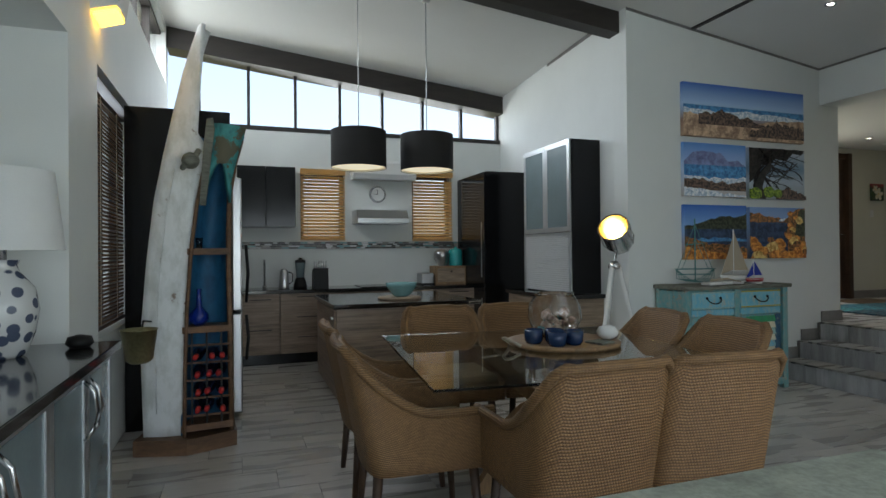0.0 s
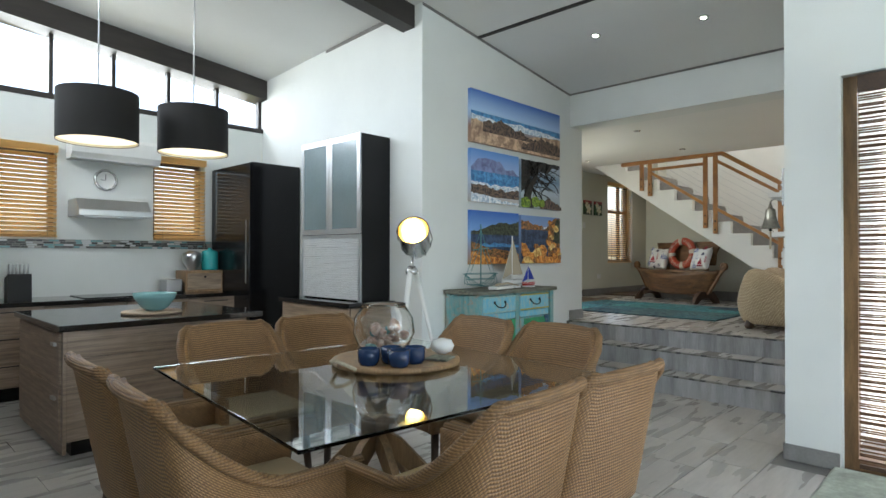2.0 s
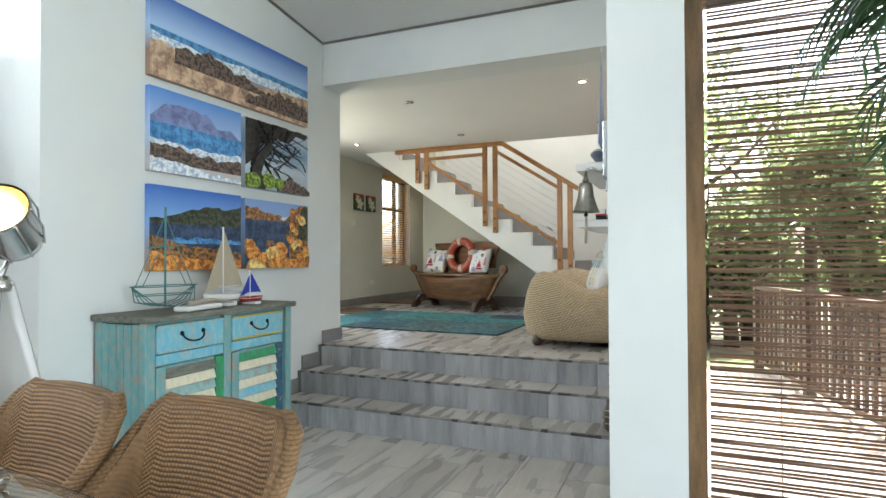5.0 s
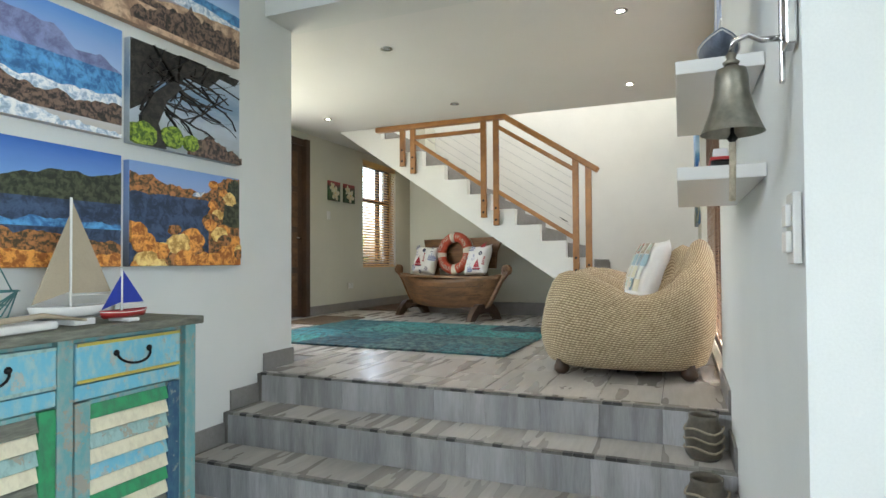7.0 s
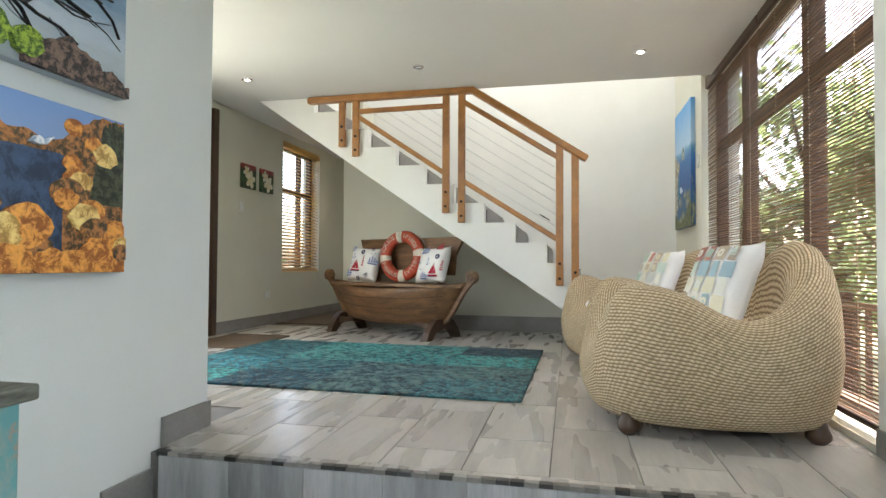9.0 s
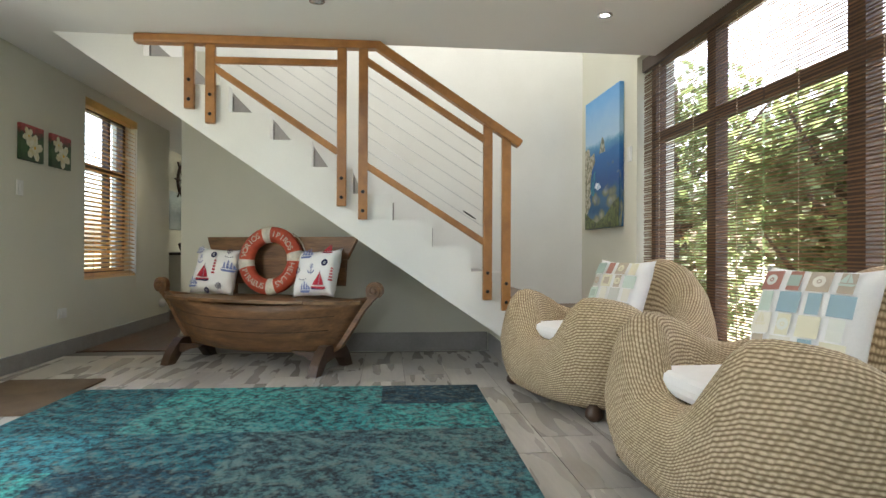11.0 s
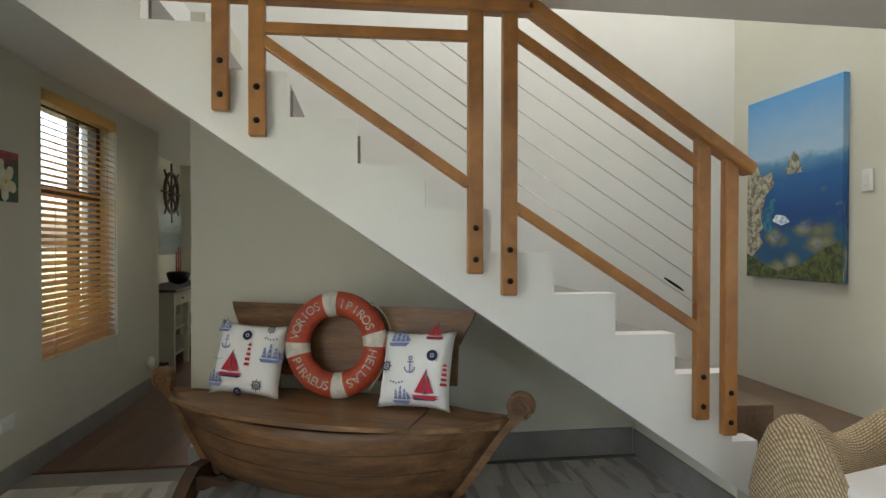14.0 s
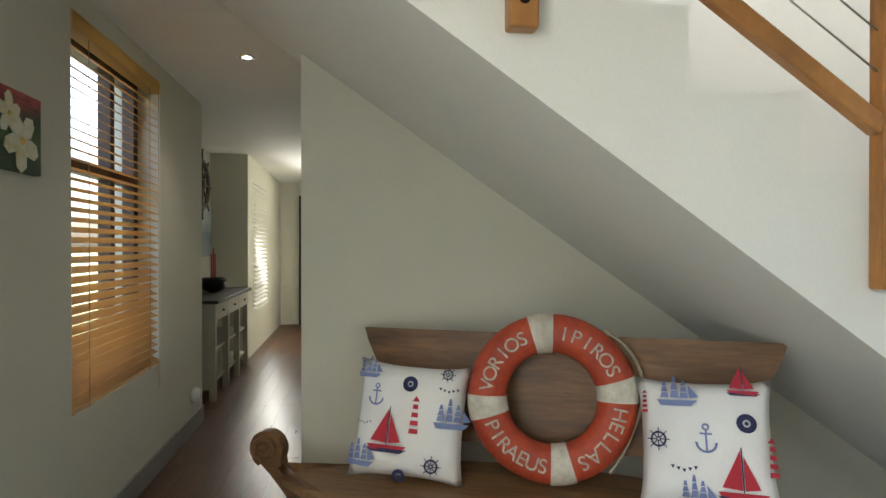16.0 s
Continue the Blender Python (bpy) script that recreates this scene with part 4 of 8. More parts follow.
rows = []
for i in range(34):
    z = 0.09 + 2.73 * i / 33
    a, b = hull_left(z), hull_right(z)
    bulge = 0.10 * math.sin(math.pi * min(1, (i + 5) / 38)) * min(1, (b - a) / 0.2)
    wave = 0.004 * math.sin(z * 9.0)
    rows.append([(a + 0.05, 0.16, z), (a + 0.008, 0.09, z)] + [(a + (b - a) * u, 0.05 * (1 - u) - bulge * math.sin(math.pi * (0.25 + 0.55 * u)) + wave, z) for u in (0.0, 0.15, 0.32, 0.5, 0.68, 0.85, 1.0)])
part("hull", bm_surface(rows, 0.028), M["boat_white"], bs, "flaking white painted hull side")
for k, u in enumerate((0.34, 0.66)):
    part("seam", bm_tube([(r[2][0] + (r[8][0] - r[2][0]) * u, min(p[1] for p in r) + 0.004 + 0.01 * k, r[0][2]) for r in rows[2:26:4]], 0.004, 5), M["boat_white"], bs)
rows = []
for i in range(17):
    z = 0.1 + 1.98 * i / 16
    a, b = hull_right(z) - 0.012, rim_x(z)
    rows.append([(a, -0.03, z), (a + 0.01, 0.10, z), (a + 0.05, 0.20, z), ((a + b) / 2, 0.225, z), (b - 0.05, 0.20, z), (b - 0.008, 0.10, z), (b, 0.0, z)])
part("inside", bm_surface(rows, 0.014), M["boat_blue"], bs, "deep blue painted inside")
rows = []
for j in range(8):
    row = []
    for i in range(9):
        u = i / 8
        z0 = 1.62 + 0.26 * math.sin(math.pi * min(1, u * 1.05)) ** 0.6
        z = z0 + (2.145 - 0.02 * u - z0) * j / 7
        a, b = 0.30 + 0.06 * (z - 1.6) / 0.5, rim_x(z) + 0.012
        row.append((a + (b - a) * u, -0.035 - 0.06 * math.sin(math.pi * (0.1 + 0.8 * u)), z))
    rows.append(row)
part("bow", bm_surface(rows, 0.035), M["boat_teal"], bs, "flaking teal bow")
part("stem", bm_prism([(0.300, 1.60), (0.335, 1.60), (0.395, 2.10), (0.385, 2.17), (0.345, 2.16), (0.325, 1.98)], -0.10, -0.02, "y"), M["chest_grey"], bs, "bare grey timber stem")
part("rim", bm_tube([(rim_x(z), -0.005, z) for z in (0.1, 0.5, 0.8, 1.1, 1.4, 1.7, 1.9, 2.05)], 0.018, 8), M["old_wood"], bs)
part("edge_strip", bm_tube([(hull_right(z), -0.075, z) for z in (0.1, 0.5, 0.9, 1.3, 1.6, 1.85)], 0.012, 8), M["old_wood"], bs)
for z in (0.13, 0.765, 1.275):
    a, b = hull_right(z) - 0.02, rim_x(z)
    part("shelf_board", bm_prism([(a, -0.075), (b + 0.01, -0.03), (b - 0.01, 0.14), (a + 0.06, 0.20)], z, z + 0.042, "z"), M["old_wood"], bs)
part("plinth", bm_prism([(-0.10, -0.05), (0.22, -0.14), (0.52, -0.02), (0.50, 0.26), (-0.04, 0.26)], 0, 0.10, "z"), M["old_wood"], bs, "rough wooden plinth")
part("cleat", bm_lathe([(0.05, 0), (0.055, 0.02), (0.03, 0.05), (0.045, 0.062), (0.02, 0.07)], 14), M["chest_grey"], bs, "bare timber cleat", m=pose(0.25, -0.10, 1.88, 90, 0, 0))
part("cleat", bm_tube([(0.20, -0.115, 1.83), (0.22, -0.145, 1.85), (0.27, -0.15, 1.89), (0.30, -0.12, 1.95)], 0.018, 8), M["chest_grey"], bs)
for k in range(5):
    part("rack_bar", bm_boxes((0.21, 0.475, -0.03, -0.02, 0.215 + 0.115 * k, 0.228 + 0.115 * k)), M["old_wood"], bs)
for x in (0.245, 0.335, 0.425):
    part("rack_upright", bm_boxes((x - 0.006, x + 0.006, -0.04, -0.03, 0.17, 0.765)), M["iron"], bs)
sg = thing("shot_glass", "small clear glass on the boat shelf", "glass", place(0.29, 4.86, 1.3175))
part("glass", bm_lathe([(0.018, 0.0), (0.024, 0.07), (0.022, 0.07), (0.016, 0.006)], 14), M["bowl_glass"], sg)
bottle_bm = bm_lathe([(0.036, 0), (0.038, 0.01), (0.038, 0.17), (0.016, 0.22), (0.014, 0.28), (0.016, 0.285), (0.015, 0.3)], 12)
wb0 = thing("wine_bottle", "dark wine bottle lying in the boat shelf rack", "bottle", pose(0.335, 5.06, 0.27, 90, 0, 0), "wine bottles in the rack")
part("glass", bottle_bm, plain("dark_bottle_glass", (0.01, 0.012, 0.03), 0.08), wb0)
part("foil", bm_lathe([(0.0165, 0.2), (0.0165, 0.302)], 10), M["red"], wb0, "foil capsule")
random.seed(9)
for k in range(4):
    for j in range(3):
        if (k, j) != (0, 1):
            copy_thing(wb0, pose(0.285 + 0.068 * j, 5.02 + random.random() * 0.05, 0.27 + 0.115 * k, 90, 0, random.uniform(-4, 4)))
bv = thing("blue_bottle", "round cobalt blue glass bottle on the boat shelf", "bottle", place(0.285, 4.89, 0.808))
part("glass", bm_lathe([(0.03, 0), (0.06, 0.03), (0.06, 0.07), (0.02, 0.12), (0.014, 0.22), (0.018, 0.24)], 16), M["blue_glass"], bv)
tn = thing("hanging_pot", "small tarnished brass pot hung beside the boat", "pot", place(-0.02, 4.52, 0.64))
part("pot", bm_lathe([(0.05, 0), (0.075, 0.02), (0.1, 0.2), (0.105, 0.2), (0.095, 0.19), (0.07, 0.03)], 20), mat("aged_brass_pot", (0.28, 0.25, 0.13), 0.4, 0.7, var=0.2), tn)
part("hook", bm_tube([(0.0, 0.1, 0.19), (0.0, 0.16, 0.23), (0.03, 0.30, 0.21)], 0.006), M["iron"], tn)

# ---------- dining table and chairs ----------
TROT = -6
tb = thing("dining_table", "square glass dining table on crossed wooden planks", "table", place(2.155, 3.63, 0, TROT))
part("tabletop", bm_boxes((-0.80, 0.80, -0.80, 0.80, 0.708, 0.722), bevel=0.003), M["tabletop_glass"], tb, "clear glass top")
tb.children[0].visible_shadow = False
for k in range(3):
    a = radians(20 + 60 * k)
    d = Vector((math.cos(a), math.sin(a), 0))
    s = Vector((-d.y, d.x, 0)) * 0.02
    bm = bm_prism([(-0.42, 0.706), (-0.30, 0.706), (0.07, 0.36), (0.36, 0.0), (0.48, 0.0), (0.48, 0.03), (0.12, 0.40), (-0.30, 0.706)][:7], -0.02, 0.02, "y")
    part("plank", move(bm, pose(0, 0, 0, 0, 0, 20 + 60 * k)), M["mid_wood"], tb)
    bm = bm_prism([(0.42, 0.706), (0.30, 0.706), (-0.07, 0.36), (-0.36, 0.0), (-0.48, 0.0), (-0.48, 0.03), (-0.12, 0.40)], -0.019, 0.019, "y")
    part("plank", move(bm, pose(0, 0, 0, 0, 0, 20 + 60 * k)), M["mid_wood"], tb)


def make_chair():
    c = thing("dining_chair", "honey rattan tub chair with dark wooden legs", "chair", place(0, 0, 0), "rattan chairs round the table")
    # shell: front at +y, back at -y
    rows, n = [], 41
    for j in range(9):
        row = []
        for i in range(n):
            u = -1 + 2 * i / (n - 1)                    # -1 front of one arm .. 0 back .. 1 front of the other
            side = abs(u)
            fall = min(1, max(0, (side - 0.33) / 0.36))
            top = 0.875 - 0.012 * (side / 0.3) ** 2 * (side < 0.3) - 0.27 * (1 - (1 - fall) ** 1.9) - 0.015 * fall
            z = 0.34 + (top - 0.34) * j / 8
            lean = (z - 0.34) * 0.20 * max(0, 1 - fall)
            # half the outline: across the back, round the corner, along the arm
            if side < 0.30:
                px, py = side / 0.30 * 0.20, -0.27 + 0.02 * (side / 0.30) ** 2
            elif side < 0.45:
                t = (side - 0.30) / 0.15 * math.pi / 2
                px, py = 0.20 + 0.075 * math.sin(t), -0.175 - 0.075 * math.cos(t)
            else:
                px, py = 0.275 - 0.015 * (side - 0.45), -0.175 + (side - 0.45) / 0.55 * 0.46
            px *= 1 + 0.10 * (z - 0.34) * (1 - fall)
            row.append((math.copysign(px, u), py - lean, z))
        rows.append(row)
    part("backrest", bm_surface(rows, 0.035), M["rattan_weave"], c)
    part("rim", bm_tube(rows[-1], 0.021, 8), M["rattan"], c, "rolled rattan edge")
    part("seat", bm_boxes((-0.255, 0.255, -0.24, 0.285, 0.33, 0.44), bevel=0.03), M["rattan"], c)
    part("cushion", bm_boxes((-0.23, 0.23, -0.2, 0.27, 0.44, 0.485), bevel=0.018), mat("tan_seat_cloth", (0.30, 0.22, 0.13), 0.9, var=0.08, grain=200), c, "thin tan seat pad")
    for sx in (-1, 1):
        for sy in (-1, 1):
            part("leg", bm_tube([(sx * 0.2, sy * 0.21, 0.36), (sx * 0.23, sy * 0.24, 0)], [0.024, 0.015], 8), M["leg_wood"], c)
    return c


CHAIRS = [(1.80, 2.79, 1), (2.34, 2.77, -5), (1.32, 3.31, -94), (1.35, 3.93, -92), (2.82, 3.84, 84), (2.84, 3.27, 86), (1.88, 4.34, 176), (2.45, 4.32, 174)]
chair = make_chair()
chair.matrix_basis = place(*CHAIRS[0][:2], 0, CHAIRS[0][2])
for x, y, r in CHAIRS[1:]:
    copy_thing(chair, place(x, y, 0, r))

# centrepiece
tr = thing("round_tray", "round woven tray with looped handles on the glass table", "tray", place(2.36, 3.72, 0.7225))
part("disc", bm_lathe([(0.30, 0), (0.33, 0.008), (0.33, 0.028), (0.30, 0.03), (0.01, 0.024)], 40), M["mid_wood"], tr)
for s in (-1, 1):
    part("handle", bm_tube([(s * 0.32, -0.08, 0.02), (s * 0.37, -0.05, 0.05), (s * 0.38, 0.0, 0.06), (s * 0.37, 0.05, 0.05), (s * 0.32, 0.08, 0.02)], 0.009), M["rope"], tr)
fb = thing("fish_bowl", "round glass bowl filled with sea shells", "bowl", place(2.36, 3.82, 0.751))
part("glass", bm_lathe([(0.08, 0.002), (0.13, 0.04), (0.165, 0.12), (0.155, 0.2), (0.115, 0.265), (0.12, 0.275), (0.112, 0.272), (0.15, 0.2), (0.16, 0.12), (0.126, 0.044), (0.07, 0.008)], 32), M["bowl_glass"], fb)
random.seed(12)
for k in range(34):
    a, r, z = random.random() * 6.28, random.random() ** 0.6 * 0.10, 0.035 + random.random() * 0.12
    s = random.uniform(0.016, 0.032)
    bm = bm_lathe([(s * 0.1, 0), (s, s * 0.4), (s * 0.8, s * 1.1), (s * 0.2, s * 1.9)], 8)
    part("shell", move(bm, pose(r * math.cos(a), r * math.sin(a), z, random.uniform(0, 180), random.uniform(0, 180), 0)), M["shell"] if k % 9 else M["ceramic_aqua"], fb)
for i, (dx, dy) in enumerate(((-0.17, -0.08), (-0.06, -0.12), (-0.1, -0.22), (0.02, -0.2))):
    cu = thing("candle_cup", "navy blue glazed candle cup on the tray", "cup", place(2.30 + dx, 3.74 + dy, 0.751), "navy candle cups")
    part("cup", bm_lathe([(0.04, 0), (0.052, 0.02), (0.056, 0.08), (0.05, 0.082), (0.044, 0.02)], 14), M["navy"], cu)
solid("sea_urchin", bm_lathe([(0.02, 0), (0.055, 0.02), (0.065, 0.045), (0.05, 0.075), (0.01, 0.085)], 16), M["ceramic_white"], "white sea urchin shell on the tray", "shell", place(2.60, 3.62, 0.752))
solid("coaster", bm_boxes((-0.06, 0.06, -0.06, 0.06, 0, 0.012), bevel=0.003), M["chest_grey"], "pale grey coaster on the tray", "coaster", place(2.48, 3.52, 0.752, 20))

# console top near the start of the walk
fc = thing("console_table", "weathered pale green wooden console table", "table", place(1.17, 1.15, 0))
part("tabletop", bm_boxes((0, 0.95, 0, 0.62, 0.71, 0.75), bevel=0.006), mat("weathered_pale_green_top", (0.42, 0.45, 0.38), 0.6, var=0.2, scale=8, c2=(0.25, 0.27, 0.22)), fc)
for x in (0.05, 0.88):
    for y in (0.04, 0.55):
        part("leg", bm_boxes((x, x + 0.05, y, y + 0.05, 0, 0.71)), M["chest_grey"], fc)

# tripod lamp
tl = thing("tripod_lamp", "searchlight floor lamp on a white wooden tripod", "lamp", place(3.62, 4.95, 0))
for a in (80, 200, 320):
    d = Vector((math.cos(radians(a)), math.sin(radians(a)), 0))
    part("leg", bm_tube([Vector((0, 0, 1.16)) + d * 0.03, d * 0.30], [0.026, 0.02], 4), M["ceramic_white"], tl, "white wooden leg")
part("collar", bm_lathe([(0.05, 1.12), (0.055, 1.15), (0.03, 1.19)], 14), M["chrome"], tl)
part("yoke", bm_tube([(0, 0, 1.18), (0.08, 0.08, 1.26), (0.1, 0.11, 1.36)], 0.012), M["chrome"], tl)
HEAD = pose(0.02, -0.02, 1.40, 0, 0, 0) @ Matrix.Rotation(radians(38), 4, "Z") @ Matrix.Rotation(radians(-58), 4, "Y")
can = part("head", move(bm_lathe([(0.13, 0.16), (0.135, 0.15), (0.125, 0.13), (0.12, -0.06), (0.1, -0.12), (0.05, -0.15), (0.01, -0.155)], 28, False), HEAD), M["chrome"], tl, "polished round lamp head")
part("reflector", move(bm_lathe([(0.122, 0.15), (0.1, 0.08), (0.05, 0.0), (0.01, -0.02)], 24, False), HEAD), M["reflector"], can)
part("bulb", move(bm_lathe([(0.01, 0.0), (0.05, 0.02), (0.055, 0.06), (0.03, 0.1), (0.004, 0.11)], 16), HEAD), M["lamp_on"], can, "lit bulb")
for k in range(8):
    a = 2 * math.pi * k / 8
    part("cage_bar", move(bm_tube([(0.135 * math.cos(a), 0.135 * math.sin(a), 0.15), (0.142 * math.cos(a), 0.142 * math.sin(a), 0.02), (0.11 * math.cos(a), 0.11 * math.sin(a), -0.11)], 0.005, 6), HEAD), M["chrome"], tl)

# painted chest
cs = thing("painted_chest", "chest of salvaged boards in worn teal, cream and green paint", "chest", place(4.16, 4.70, 0))
part("top", bm_boxes((-0.02, 1.20, -0.03, 0.39, 0.93, 0.965), bevel=0.006), M["chest_grey"], cs, "weathered grey board top")
part("body", bm_boxes((0.03, 1.15, 0.03, 0.38, 0.08, 0.93)), M["chest_teal"], cs)
for x in (0.0, 0.545, 1.12):
    part("post", bm_boxes((x, x + 0.06, 0.0, 0.05, 0, 0.93), bevel=0.004), M["chest_teal"], cs)
for x in (0.0, 1.12):
    part("post", bm_boxes((x, x + 0.06, 0.33, 0.38, 0, 0.93), bevel=0.004), M["chest_teal"], cs)
for k in range(5):
    part("side_board", bm_boxes((0.005, 0.03, 0.055 + k * 0.056, 0.108 + k * 0.056, 0.08, 0.92), bevel=0.003), M["chest_teal"], cs)
for k, x in enumerate((0.065, 0.61)):
    d = part("drawer_front", bm_boxes((x, x + 0.475, -0.005, 0.03, 0.76, 0.91), bevel=0.006), M["chest_blue"], cs, "sky blue drawer front")
    for z in (0.762, 0.898):
        part("edge_strip", bm_boxes((x + 0.004, x + 0.471, -0.009, -0.004, z, z + 0.012)), M[("chest_aqua", "chest_ochre")[k]], d)
    part("handle", bm_tube([(x + 0.2375 + 0.075 * math.cos(a), -0.012 - 0.022 * math.sin(-a), 0.85 + 0.042 * math.sin(a)) for a in np.linspace(-math.pi, 0, 11)], 0.005, 7), M["iron"], d, "black iron pull")
    for e in (-1, 1):
        part("rosette", bm_lathe([(0.013, 0), (0.012, 0.006), (0.004, 0.012)], 10), M["iron"], d, m=pose(x + 0.2375 + 0.075 * e, -0.005, 0.855, 90))
    part("rail", bm_boxes((x, x + 0.475, 0.0, 0.03, 0.70, 0.755), bevel=0.003), M["chest_blue"], cs)
    dr = part("door", bm_boxes((x, x + 0.475, 0.015, 0.03, 0.1, 0.69)), M["chest_teal"], cs)
    for s0, s1 in ((x, x + 0.06), (x + 0.415, x + 0.475)):
        part("stile", bm_boxes((s0, s1, -0.003, 0.03, 0.1, 0.69), bevel=0.003), M[("chest_green", "chest_navy")[k]] if s0 > x else M["chest_teal"], dr)
    cols = (("chest_grey", "chest_cream", "chest_aqua", "chest_cream", "chest_grey", "chest_cream", "chest_cream", "chest_blue", "chest_cream", "chest_grey"),
            ("chest_green", "chest_cream", "chest_aqua", "chest_cream", "chest_blue", "chest_cream", "chest_green", "chest_cream", "chest_grey", "chest_cream"))[k]
    for j, cname in enumerate(cols):
        bm = bm_boxes((x + 0.06, x + 0.415, -0.006, 0.006, -0.027, 0.027), bevel=0.002)
        part("louvre", move(bm, pose(0, 0.008, 0.135 + (9 - j) * 0.057, -16, 0, 0)), M[cname], dr)
part("bottom_rail", bm_boxes((0.06, 1.12, 0.0, 0.03, 0.04, 0.1), bevel=0.003), M["chest_teal"], cs)

# boats on the chest


def sail_boat(name, label, m, hull_m, sail_m, length, height, group=""):
    b = thing(name, label, "model boat", m, group)
    L = length / 2
    rows = []
    for i in range(9):
        u = -1 + i / 4
        w = 0.17 * length * (1 - abs(u) ** 2.2) + 0.003
        sh = 0.02 * length * u * u
        rows.append([(u * L, -w, 0.2 * length + sh), (u * L * 0.93, -w * 0.7, 0.11 * length), (u * L * 0.85, 0, 0.07 * length), (u * L * 0.93, w * 0.7, 0.11 * length), (u * L, w, 0.2 * length + sh)])
    part("hull", bm_surface(rows, 0.004), hull_m, b)
    part("deck", bm_surface([[(r[0][0], r[0][1], r[0][2] - 0.004), (r[4][0], r[4][1], r[4][2] - 0.004)] for r in rows], 0.003), M["ceramic_white"], b)
    part("mast", bm_tube([(0.05 * length, 0, 0.15 * length), (0.05 * length, 0, height)], 0.005, 6), M["ceramic_white"], b)
    part("boom", bm_tube([(0.05 * length, 0, 0.32 * length), (-0.42 * length, 0, 0.32 * length)], 0.003, 6), M["ceramic_white"], b)
    part("main_sail", bm_prism([(0.04 * length, 0.34 * length), (0.04 * length, height * 0.97), (-0.43 * length, 0.34 * length)], -0.002, 0.002, "y"), sail_m, b)
    part("jib_sail", bm_prism([(0.07 * length, 0.36 * length), (0.07 * length, height * 0.85), (0.46 * length, 0.24 * length)], -0.002, 0.002, "y"), sail_m, b)
    part("stand", bm_boxes((-0.12 * length, 0.12 * length, -0.06, 0.06, 0, 0.07 * length), bevel=0.003), M["ceramic_white"], b)
    return b


sail_boat("model_yacht", "white model yacht with tan sails on the chest", place(4.88, 4.86, 0.966, 180), M["ceramic_white"], M["sail"], 0.36, 0.50)
sail_boat("toy_boat", "red toy boat with blue sails on the chest", place(5.05, 4.80, 0.966, 180), M["red"], M["blue"], 0.22, 0.22)
wb_ = thing("wire_boat", "teal wire model boat with tall rigging on the chest", "model boat", place(4.5, 4.95, 0.966))
wire = plain("verdigris_wire", (0.10, 0.27, 0.27), 0.5, 0.4)
for k in range(5):
    s = -0.1 + 0.05 * k
    part("hull_wire", bm_tube([(-0.22, 0, 0.14), (-0.14, s * 0.8, 0.05), (0, s, 0.02), (0.14, s * 0.8, 0.05), (0.22, 0, 0.14)], 0.003, 5), wire, wb_)
for z, r in ((0.14, 1.0), (0.09, 0.8)):
    part("hull_ring", bm_tube([(0.22 * r * math.cos(a), 0.1 * r * math.sin(a), z) for a in np.linspace(0, 2 * math.pi, 20)[:-1]], 0.003, 5, True), wire, wb_)
part("mast", bm_tube([(0, 0, 0.02), (0, 0, 0.60)], 0.006, 6), wire, wb_)
for s in (-1, 1):
    for z in (0.55, 0.42):
        part("rigging", bm_tube([(0, 0, z), (s * 0.2 * z / 0.55, 0, 0.14)], 0.0025, 5), wire, wb_)
part("yard", bm_tube([(-0.12, 0, 0.36), (0.12, 0, 0.38)], 0.004, 5), wire, wb_)
dw = thing("driftwood", "bleached driftwood pieces lying on the chest", "driftwood", place(4.62, 4.78, 0.966, 10))
part("slab", bm_boxes((-0.2, 0.12, -0.05, 0.05, 0, 0.03), bevel=0.01), M["ceramic_white"], dw)
part("stick", bm_tube([(-0.1, 0.02, 0.04), (0.1, 0.0, 0.05), (0.26, -0.03, 0.02)], [0.012, 0.01, 0.005], 7), M["sail"], dw)

# canvases
def flat_paint(name, c, c2, scale=9.0):
    """Printed rock, water or leaves: three tones of ragged detail."""
    m, nt, p = nodes_of(name)
    co = nt.nodes.new("ShaderNodeTexCoord").outputs["Object"]
    n = add(nt, "ShaderNodeTexNoise", Scale=scale * 1.5, Detail=11.0, Roughness=0.74, Distortion=0.4)
    nt.links.new(co, n.inputs["Vector"])
    r = ramp(nt, [(0.37, shade(c2, 0.7)), (0.46, c2), (0.54, c), (0.66, shade(c, 1.25))])
    nt.links.new(n.outputs[0], r.inputs[0])
    nt.links.new(r.outputs[0], p.inputs["Base Color"])
    p.inputs["Roughness"].default_value = 0.55
    return m


def ridge(x0, x1, base, heights, rough, seed, steps=40):
    """Outline of a hill or shore between x0 and x1: a polyline of heights with ragged noise."""
    pts = []
    for i in range(steps + 1):
        u = i / steps
        k = u * (len(heights) - 1)
        a = min(int(k), len(heights) - 2)
        h = heights[a] + (heights[a + 1] - heights[a]) * (k - a)
        pts.append((x0 + (x1 - x0) * u, h + rough * noise.noise((u * 9, seed, 0)) + rough * 0.5 * noise.noise((u * 31, seed, 3))))
    return [(x1, base), (x0, base)] + pts


def blob(cx, cz, rx, rz, seed, n=16):
    return [(cx + rx * math.cos(2 * math.pi * i / n) * (1 + 0.28 * noise.noise((i * 0.7, seed, 0))), cz + rz * math.sin(2 * math.pi * i / n) * (1 + 0.28 * noise.noise((i * 0.7, seed, 5)))) for i in range(n)]


SHEET = {}


